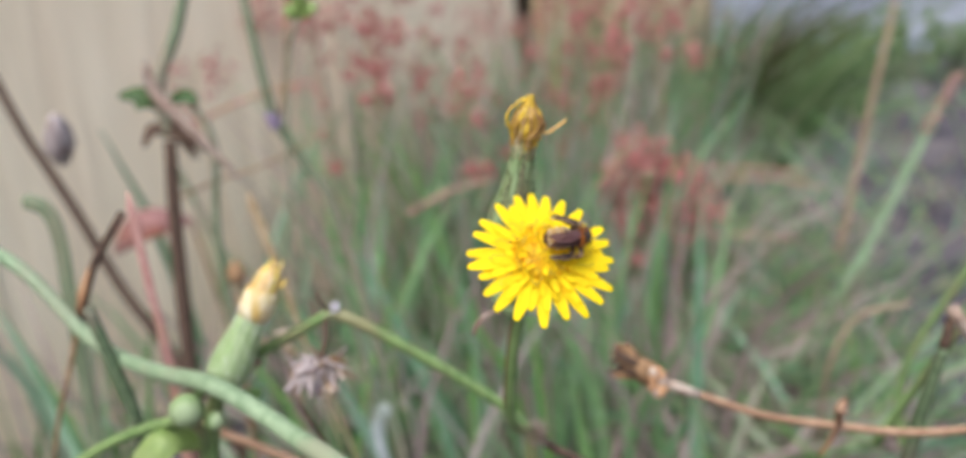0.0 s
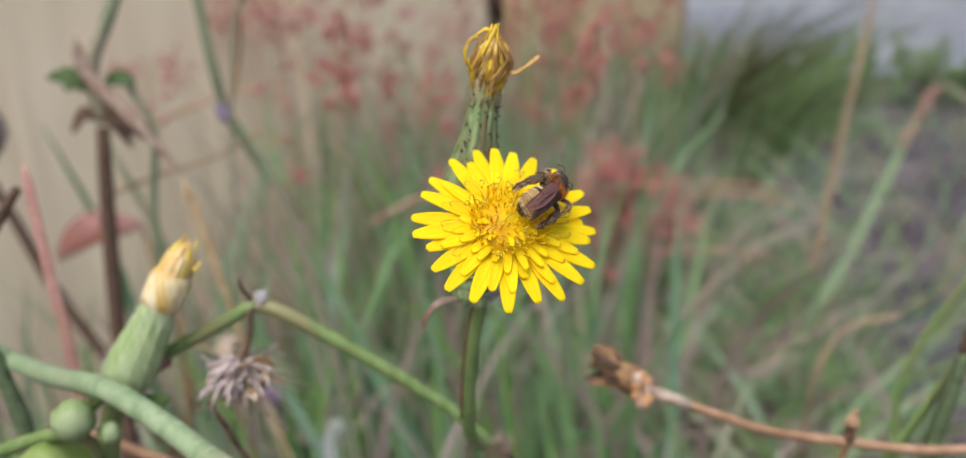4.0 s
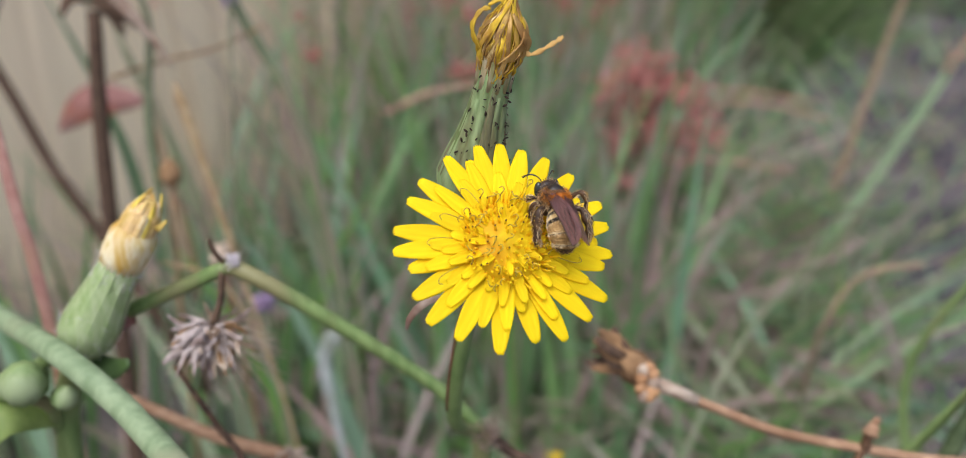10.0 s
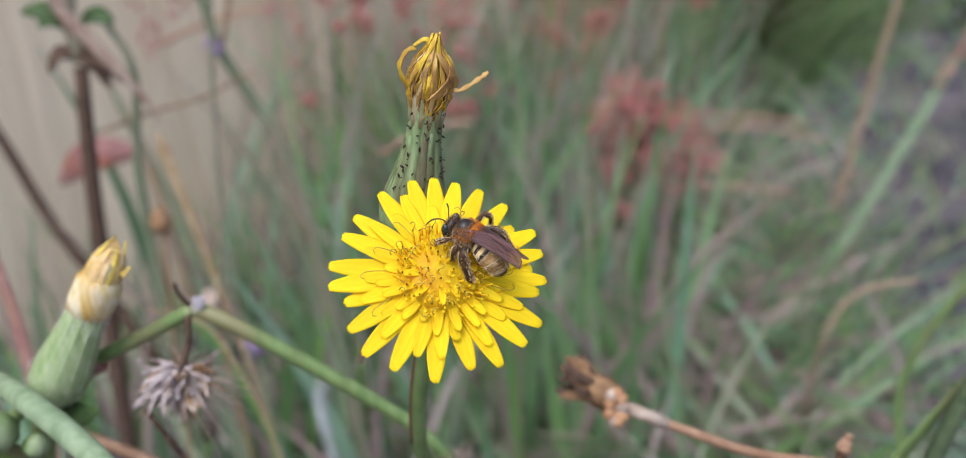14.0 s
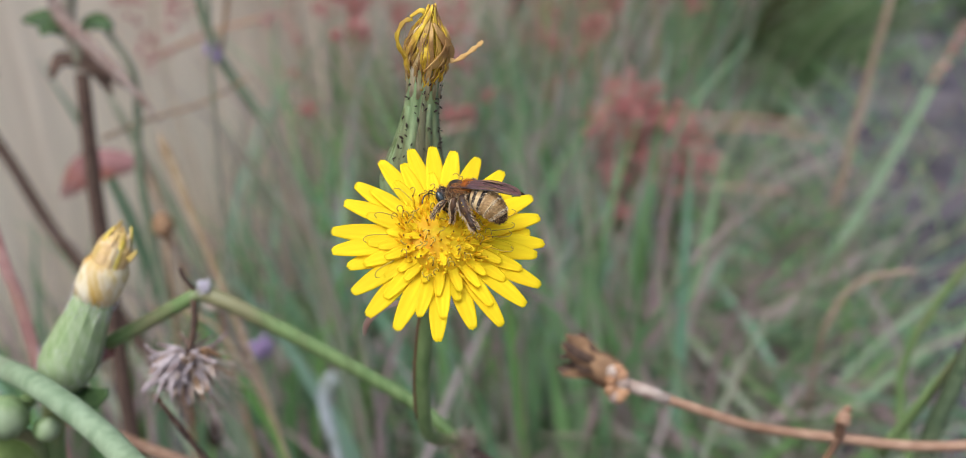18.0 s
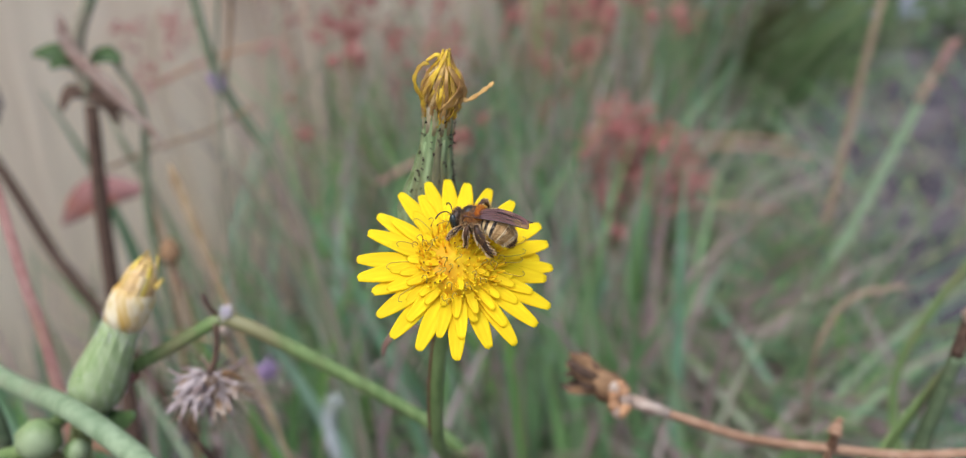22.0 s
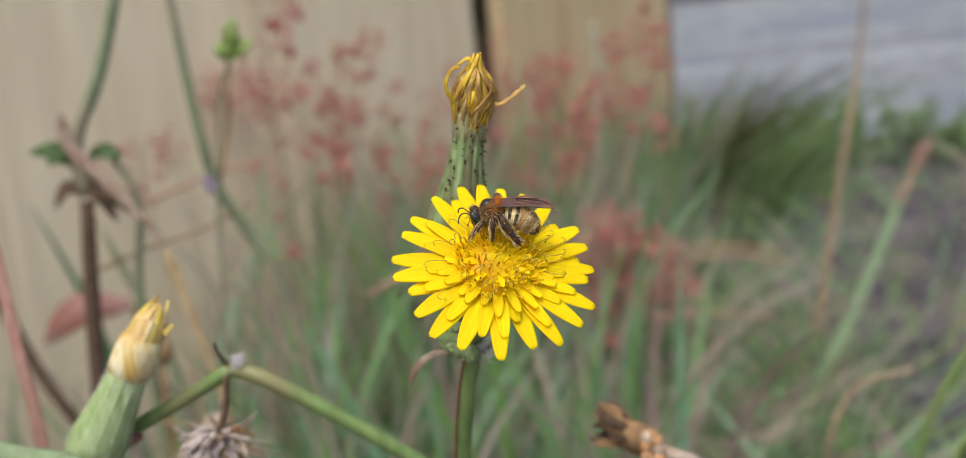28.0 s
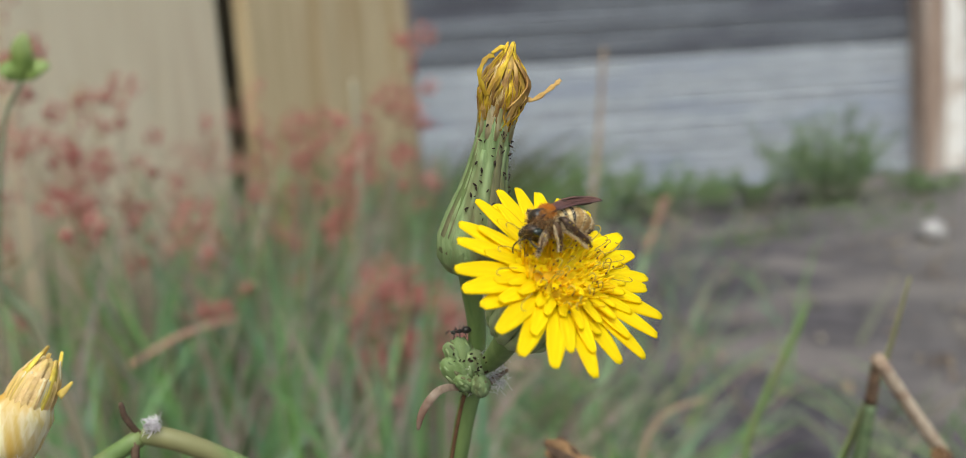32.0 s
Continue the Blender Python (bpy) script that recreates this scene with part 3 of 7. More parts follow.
def build_wall():
    def place(a, b):
        return Mesh().box(a, b, WALL, bevel=0.004)
    wall = solo("wall_boards", place((-4.6, 0.14, -0.05), (-0.03, 0.19, 2.2)), M["board_dark"], (0.61, 2.3, 0),
                "beige painted board wall with one dark open joint", "wall", "structure", False)
    gap = -1.0
    edges = [gap - 0.042 - 0.45 * i for i in range(8, -1, -1)]
    for a, b in zip(edges[:-1], edges[1:]):
        part("board", place((a + 0.001, rng.uniform(0, 0.004), -0.04), (b - 0.001, 0.022, 2.2)), M["board"], wall, smooth=False)
    cuts = [gap + 0.042, -0.66, -0.36, -0.04]
    for a, b in zip(cuts[:-1], cuts[1:]):
        part("board", place((a + 0.0005, -0.012 + rng.uniform(0, 0.003), -0.04), (b - 0.0005, 0.016, 2.2)), M["board_ochre"], wall, smooth=False)
    part("end_board", place((-0.038, -0.016, -0.04), (0.0, 0.16, 2.2)), M["post"], wall, "weathered brown end board", False)


FENCE = Matrix.Translation((1.0, 3.85, 0)) @ Matrix.Rotation(math.atan2(-0.45, 2.3), 4, "Z")


def build_fence():
    def place(a, b):
        return Mesh().box(a, b, FENCE, bevel=0.006)
    fence = solo("wall_fence", place((-2.5, 0.05, -0.05), (6.5, 0.09, 2.4)), M["board_dark"], (1, 3.85, 0),
                 "horizontal slatted fence, pale grey-blue below and dark grey above", "fence", "structure", False)
    pitch = 0.056
    for i in range(40):
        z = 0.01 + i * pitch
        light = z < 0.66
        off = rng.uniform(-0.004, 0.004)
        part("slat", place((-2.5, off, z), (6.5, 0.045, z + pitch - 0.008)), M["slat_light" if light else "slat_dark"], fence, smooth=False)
    post = thing("fence_post", FENCE @ Vector((2.72, -0.1, 0)), "weathered brown timber post beside a whitewashed board", "post")
    part("post", place((2.66, -0.12, -0.05), (2.78, -0.01, 2.3)), M["post"], post, smooth=False)
    part("board", place((2.785, -0.06, -0.05), (2.95, -0.015, 2.3)), M["post_white"], post, "whitewashed board", False)


# ---- far plants ----
def blade(m, x, y, h, w, lean, way, curl=0.5, z=None, mat=0, n=5):
    z = ground_height(x, y) - 0.01 if z is None else z
    d = Vector((math.cos(way), math.sin(way), 0))
    pts = []
    for i in range(n + 1):
        s = i / n
        pts.append(Vector((x, y, z)) + d * h * (lean * s + curl * s * s * s) + Vector((0, 0, h * (s - 0.25 * curl * s * s))))
    widths = [w * (1 - (i / n) ** 2 * 0.93) for i in range(n + 1)]
    a = way + rng.uniform(0.8, 2.3)
    m.ribbon(pts, widths, (math.cos(a), math.sin(a), 0.15), 0.25, mat)


def grass_share(x, y):
    """How thickly the grass stands at a place: dense by the wall, thin on the path."""
    edge = 0.06 + 0.13 * y
    s = 1 / (1 + math.exp((x - edge) / 0.09))
    if y < 0.8:
        s = max(s, 0.22 if x < 0.2 else 0.05)
    if x < -0.17:
        s *= 0.35
    patch = noise.noise((x * 7, y * 4, 5))
    return max(s * (0.55 + 0.9 * max(0, patch + 0.3)), 0.045 if x < edge + 0.16 else 0.006)


def build_grass():
    m, dry, low = Mesh(), Mesh(), Mesh()
    count = 0
    while count < 1750:
        y = 0.40 + rng.uniform(0, 0.12) + 1.95 * rng.random() ** 1.2
        x = rng.uniform(-0.8, 0.95) * (0.35 + 0.62 * y)
        if x < wall_x(y) + 0.03 or rng.random() > grass_share(x, y):
            continue
        count += 1
        tall = rng.uniform(0.10, 0.31) * (1.0 if y > 0.7 else 0.8)
        pick = rng.random()
        if x > 0.08 + 0.13 * y:
            # short trampled tufts beside the path
            way = rng.choice((0.3, 0.5, 2.6, 2.9, -0.4)) + rng.gauss(0, 0.5)
            for _ in range(2):
                blade(m if pick > 0.6 else (low if pick > 0.25 else dry), x + rng.gauss(0, 0.01), y + rng.gauss(0, 0.01), rng.uniform(0.06, 0.17), rng.uniform(0.003, 0.008), rng.uniform(0.2, 1.1), way + rng.gauss(0, 0.5), rng.uniform(0.1, 0.6))
        elif pick < (0.22 if -0.15 < x / y < 0.2 else 0.28):
            blade(dry, x, y, tall * 1.25, rng.uniform(0.002, 0.007), rng.uniform(0, 0.3), rng.uniform(0, 6.3), rng.uniform(0, 0.4))
        elif pick < 0.60:
            blade(m, x, y, tall * 1.15, rng.uniform(0.006, 0.015), rng.uniform(0, 0.2), rng.uniform(0, 6.3), rng.uniform(0.0, 0.3))
        else:
            blade(low, x, y, tall * 0.5, rng.uniform(0.003, 0.007), rng.uniform(0.1, 0.8), rng.uniform(0, 6.3), rng.uniform(0.1, 0.9))
    # taller stand against the boards
    for i in range(640):
        y = rng.uniform(0.8, 2.0)
        x = wall_x(y) + rng.uniform(0.03, 0.30)
        if x / y < -0.38 or (x / y < -0.12 and i % 3):
            continue
        blade((low, dry, low, m)[i % 4] if x / y < -0.12 else (m, dry, low, m)[i % 4], x, y, rng.uniform(0.24, 0.42), rng.uniform(0.003, 0.009), rng.uniform(0, 0.22), rng.uniform(0, 6.3), rng.uniform(0, 0.3))
    for i in range(420):
        y = rng.uniform(0.42, 0.95)
        x = rng.uniform(-0.12, 0.30) * (0.6 + y)
        blade((low, m, m, dry, low)[i % 5], x, y, rng.uniform(0.05, 0.13), rng.uniform(0.003, 0.008), rng.uniform(0.1, 0.9), rng.uniform(0, 6.3), rng.uniform(0.1, 0.8))
    # flattened straw between the near tufts
    for i in range(900):
        y = rng.uniform(0.42, 1.15)
        x = rng.uniform(-0.14, 0.25) * (0.55 + y)
        blade((dry, low, dry, m)[i % 4], x, y, rng.uniform(0.05, 0.12), rng.uniform(0.005, 0.012), rng.uniform(0.5, 1.5), rng.uniform(0, 6.3), rng.uniform(0.1, 0.7))
    # thin blades straying over the edge of the path
    for i in range(230):
        y = rng.uniform(0.85, 2.2)
        x = 0.20 * y + 0.08 + abs(rng.gauss(0, 0.30)) * (0.5 + 0.3 * y)
        way = rng.choice((0.2, 0.5, 2.6, 2.9)) + rng.gauss(0, 0.4)
        blade((m, m, low, dry)[i % 4], x, y, rng.uniform(0.09, 0.24), rng.uniform(0.002, 0.005), rng.uniform(0.1, 0.8), way, rng.uniform(0.0, 0.5))
    solo("grass", m, M["grass"], (0, 1.2, 0), "uneven stand of blue-green grass blades by the wall", "grass", "stuff")
    solo("dry_grass", dry, M["dry_grass"], (0, 1.2, 0), "dry straw-coloured grass blades among the green", "dry grass", "stuff")
    solo("undergrowth", low, M["thatch"], (0, 1.2, 0), "low dull brown and green undergrowth", "undergrowth", "stuff")


def build_path_litter():
    m = Mesh()
    for _ in range(1300):
        y = rng.uniform(0.75, 3.3)
        x = rng.uniform(0.05, 0.95) * (0.4 + y)
        if noise.noise((x * 2.6, y * 3.4, 9)) < rng.uniform(-0.25, 0.5) or x < wall_x(y) + 0.05:
            continue
        z = ground_height(x, y)
        a, w = rng.uniform(0, 6.3), rng.uniform(0.004, 0.011) * (0.7 + 0.4 * y)
        d = Vector((math.cos(a), math.sin(a), 0)) * w * rng.uniform(1.0, 2.2)
        c = Vector((x, y, z + 0.002))
        m.ribbon([c - d, c + Vector((0, 0, w * rng.uniform(0.2, 0.8))), c + d], [w * 0.4, w * 1.2, w * 0.3], (0, 0, 1), 0.3, 0)
    solo("leaf_litter", m, M["litter"], (0.8, 1.8, 0), "scattered dead leaves and chaff on the trodden path", "leaf litter", "stuff")
    # low tufts creeping over the path
    g = Mesh()
    for _ in range(30):
        y = rng.uniform(1.9, 3.1)
        x = rng.uniform(0.35, 0.95) * (0.4 + y)
        for _ in range(16):
            blade(g, x + rng.gauss(0, 0.06), y + rng.gauss(0, 0.05), rng.uniform(0.02, 0.06), rng.uniform(0.004, 0.010), rng.uniform(0.2, 1.0), rng.uniform(0, 6.3), 0.5)
    solo("creeping_grass", g, M["bush"], (1, 1.8, 0), "low creeping grass tufts on the path", "grass", "stuff")
    m = Mesh().ball(Vector((1.835, 1.67, 0.022)), (0.046, 0.034, 0.030), Euler((0.1, 0.05, 0.5)).to_matrix(), 14, 9)
    solo("pale_stone", m, M["stone"], (1.835, 1.67, 0), "pale rounded stone lying on the path", "stone")


def build_tussock(x, y, r, h, count, label, mat="bush"):
    m = Mesh()
    for _ in range(count):
        a, q = rng.uniform(0, 6.3), r * math.sqrt(rng.random())
        blade(m, x + q * math.cos(a), y + q * math.sin(a), h * rng.uniform(0.5, 1.1), rng.uniform(0.006, 0.014),
              rng.uniform(0.1, 0.6), a + rng.uniform(-0.6, 0.6), rng.uniform(0.1, 0.7))
    solo("grass_tussock", m, M[mat], (x, y, 0), label, "grass tussock", "stuff")


def build_bush(x, y, r, h, count, label):
    """A low leafy weed: wiry stems fanning from one root, with small leaves up their length."""
    t = thing("weed_bush", (x, y, 0), label, "weed bush", "weeds along the fence")
    stems, leaves = Mesh(), Mesh()
    for _ in range(count):
        a, out, tall = rng.uniform(0, 6.3), r * rng.random() ** 0.6, h * rng.uniform(0.45, 1.1)
        root = Vector((x + rng.gauss(0, r * 0.3), y + rng.gauss(0, r * 0.3), -0.01))
        tip = root + Vector((math.cos(a) * out, math.sin(a) * out, tall * (1 - 0.35 * (out / r) ** 2)))
        mid = root.lerp(tip, 0.5) + Vector((0, 0, tall * 0.12))
        line = spline([root, mid, tip], 4)
        stems.tube(line, taper(len(line), 0.0022, 0.0010), 4)
        for p in line[3:]:
            for _ in range(5):
                d = Vector((rng.gauss(0, 1), rng.gauss(0, 1), rng.gauss(0.25, 0.8))).normalized() * rng.uniform(0.014, 0.034)
                leaves.ribbon([p, p + d * 0.5 + Vector((0, 0, 0.003)), p + d], [0.002, rng.uniform(0.007, 0.013), 0.001], jit((0, -0.6, 1), 0.6), 0.3)
    part("stem", stems, M["stem_dull"], t, kind="stuff")
    part("leaf", leaves, M["bush"], t, kind="stuff")


def sorrel_seeds(seeds, root, tip, count, spread, size):
    """Seeds in a few loose knots along a spike."""
    knots = [root.lerp(tip, rng.random()) + Vector((rng.gauss(0, 1), rng.gauss(0, 1), rng.gauss(0, 0.8))) * spread * 1.15 for _ in range(max(3, count // 12))]
    for q in range(count):
        c = knots[q % len(knots)] + Vector((rng.gauss(0, 1), rng.gauss(0, 1), rng.gauss(0, 1))) * spread * 0.55
        seeds.ball(c, (size * 1.3, size * 0.8, size), Euler((rng.random() * 3, rng.random() * 3, rng.random() * 3)).to_matrix(), 5, 3)


def build_sorrel():
    kinds = []
    for k in range(4):
        h = 0.36 + 0.03 * k
        base = Vector((0, 0, -5 - k))
        t = thing("red_sorrel", base, "thin weed stalk with rusty red seed spikes", "weed", "red weeds by the wall")
        s = Mesh().tube(spline([base, base + Vector((0.012, 0.0, h * 0.5)), base + Vector((-0.01, 0.01, h))], 4), 0.0007, 5)
        seeds = Mesh()
        for b in range(6 + k):
            z = h * (0.58 + 0.4 * b / (6 + k))
            a = rng.uniform(0, 6.3)
            out = rng.uniform(0.01, 0.04)
            tip = base + Vector((math.cos(a) * out, math.sin(a) * out, z + rng.uniform(0.02, 0.06)))
            root = base + Vector((0, 0, z))
            s.tube([root, root.lerp(tip, 0.5) + Vector((0, 0, -0.004)), tip], 0.0004, 4)
            if b % 3:
                sorrel_seeds(seeds, root.lerp(tip, 0.3), tip, 24, 0.007, 0.0024)
        part("stalk", s, M["straw"], t)
        part("seed_spike", seeds, M["sorrel"], t, "rusty red seeds", kind="stuff")
        kinds.append(t)
    spots = []
    while len(spots) < 17:
        y = rng.uniform(0.75, 2.3)
        x = wall_x(y) + rng.uniform(0.04, 0.42)
        if x / y > 0.26:
            continue
        spots.append((x, y))
    spots += [(-0.17, 0.9), (-0.14, 1.0), (-0.1, 1.25), (0.36, 1.35), (0.52, 1.9), (0.3, 1.7), (0.22, 1.9)]
    for i, (x, y) in enumerate(spots):
        m = Matrix.LocRotScale((x, y, ground_height(x, y) - 0.01), Euler((rng.uniform(-0.14, 0.14), rng.uniform(-0.14, 0.14), rng.uniform(0, 6.3))), [rng.uniform(0.9, 1.18)] * 3)
        if i < 4:
            kinds[i].matrix_basis = m
        else:
            copy_thing(kinds[i % 4], m)


def red_clump(low, high, spread, count):
    """A loose rusty red seed head between two points, on a thin stalk."""
    low, high = Vector(low), Vector(high)
    root = Vector((low.x + 0.01, low.y + 0.01, -0.01))
    t = thing("sorrel_head", root, "dense rusty red seed head on a thin stalk", "weed", "red weeds in the grass")
    part("stalk", Mesh().tube(spline([root, root.lerp(low, 0.5) + Vector((0.01, 0, 0)), low, high], 4), 0.0010, 6), M["straw"], t)
    seeds = Mesh()
    sorrel_seeds(seeds, low, high, count, spread, 0.0026)
    part("seed_spike", seeds, M["sorrel"], t, "rusty red seeds", kind="stuff")


def red_leaf(base, tip, width, label="broad rusty red dock leaf on a thin stalk"):
    base, tip = Vector(base), Vector(tip)
    root = Vector((base.x + 0.01, base.y + 0.01, 0))
    t = thing("dock_leaf", root, label, "leaf", "red leaves in the grass")
    part("stalk", Mesh().tube(spline([root, (root + base) / 2 + Vector((0.01, 0, 0)), base], 4), 0.0018, 6), M["dry"], t)
    m = Mesh()
    mid = (base + tip) / 2 + Vector((0, -0.008, 0.012))
    pts = spline([base, mid, tip], 5)
    m.ribbon(pts, [width * math.sin(math.pi * (0.06 + 0.9 * i / (len(pts) - 1))) for i in range(len(pts))], (0.1, -1, 0.35), 0.3, 0, 0.0006)
    part("leaf_blade", m, M["red"], t)


def stalk(name, pts, r0, r1, mat, label, category="stalk"):
    pts = spline(pts, 5)
    t = thing(name, (pts[0].x, pts[0].y, pts[0].z), label, category)
    part("stem", Mesh().tube(pts, taper(len(pts), r0, r1), 7, 0, 0.05), mat, t)
    return t


def build_far_stalks():
    stalk("pale_stalk", [(0.19, 1.2, 0), (0.2, 1.2, 0.14), (0.21, 1.2, 0.31), (0.215, 1.21, 0.36), (0.217, 1.22, 0.46)], 0.0085, 0.004, M["stalk_pale"], "upright pale grey-green dry weed stalk")
    stalk("tan_stalk", [(0.415, 1.0, 0), (0.435, 1.0, 0.08), (0.452, 1.0, 0.186), (0.471, 1.0, 0.284), (0.49, 1.01, 0.36), (0.51, 1.02, 0.47)], 0.0062, 0.0022, M["stalk_tan"], "leaning tan dry weed stalk")
    m = Mesh()
    m.ribbon(spline([(0.30, 0.8, 0.0), (0.36, 0.8, 0.10), (0.437, 0.8, 0.263)], 5), taper(11, 0.017, 0.009), (0.2, -1, 0.3), 0.2)
    solo("leaning_blade", m, M["blade_pale"], (0.30, 0.8, 0), "long pale green leaning grass blade", "grass blade")
    t = thing("pink_seed_head", (0.43, 0.8, 0.2), "small pink dry seed head on a leaning blade", "seed head")
    s = Mesh()
    for k in range(46):
        s.ball(jit(Vector((0.425, 0.8, 0.238)).lerp(Vector((0.452, 0.8, 0.292)), k / 45), 0.0045), (0.0026, 0.002, 0.002), None, 5, 3)
    part("pink_head", s, M["pink_blade"], t, kind="stuff")
    red_clump((0.124, 0.8, 0.125), (0.142, 0.79, 0.245), 0.011, 330)
    red_clump((0.150, 0.81, 0.15), (0.162, 0.80, 0.225), 0.012, 190)
    red_clump((0.175, 0.81, 0.14), (0.192, 0.80, 0.195), 0.014, 150)
    red_clump((0.122, 0.82, 0.16), (0.128, 0.82, 0.215), 0.012, 90)
    red_leaf((-0.240, 0.62, 0.250), (-0.306, 0.62, 0.228), 0.024)
    for low, high, spread, count in (((0.06, 1.2, 0.20), (0.065, 1.19, 0.28), 0.016, 110), ((0.11, 1.2, 0.235), (0.165, 1.19, 0.26), 0.014, 90), ((0.02, 1.15, 0.10), (0.04, 1.15, 0.19), 0.015, 80),
                                     ((-0.225, 0.95, 0.40), (-0.205, 0.95, 0.45), 0.022, 130), ((-0.195, 0.93, 0.36), (-0.18, 0.93, 0.41), 0.024, 170), ((-0.285, 0.80, 0.32), (-0.27, 0.80, 0.37), 0.018, 90),
                                     ((-0.085, 0.95, 0.30), (-0.07, 0.95, 0.36), 0.022, 110), ((-0.21, 1.0, 0.48), (-0.20, 1.0, 0.53), 0.022, 90), ((-0.15, 1.05, 0.34), (-0.15, 1.05, 0.40), 0.02, 90),
                                     ((0.01, 1.1, 0.34), (0.02, 1.1, 0.40), 0.022, 90), ((0.16, 1.3, 0.36), (0.18, 1.3, 0.42), 0.024, 130), ((0.25, 1.25, 0.36), (0.30, 1.25, 0.45), 0.022, 150),
                                     ((0.085, 1.1, 0.20), (0.095, 1.1, 0.30), 0.016, 150), ((0.05, 1.12, 0.31), (0.06, 1.12, 0.37), 0.018, 110), ((0.15, 1.12, 0.27), (0.165, 1.12, 0.31), 0.016, 90), ((-0.03, 1.0, 0.24), (-0.02, 1.0, 0.30), 0.018, 80),
                                     ((0.17, 1.0, 0.11), (0.185, 1.0, 0.15), 0.018, 110), ((0.22, 1.0, 0.09), (0.235, 1.0, 0.13), 0.016, 90), ((0.05, 1.25, 0.40), (0.06, 1.25, 0.46), 0.02, 80)):
        red_clump(low, high, spread * 0.85, int(count * 0.6))
    for a, b in (((0.205, 1.0, 0.172), (0.40, 1.02, 0.150)), ((0.27, 1.0, 0.157), (0.41, 1.0, 0.134)), ((0.20, 0.95, 0.10), (0.36, 0.95, 0.085)), ((-0.30, 0.8, 0.30), (-0.16, 0.82, 0.335)), ((-0.08, 0.7, 0.22), (0.0, 0.7, 0.245))):
        p = spline([a, (Vector(a) + Vector(b)) / 2 + Vector((0, 0, 0.006)), b], 4)
        solo("lying_straw", Mesh().tube(p, taper(len(p), 0.0026, 0.0016), 6), M["pink_blade"], p[0], "thin pinkish dry straw leaning across the weeds", "straw", group="lying straws")


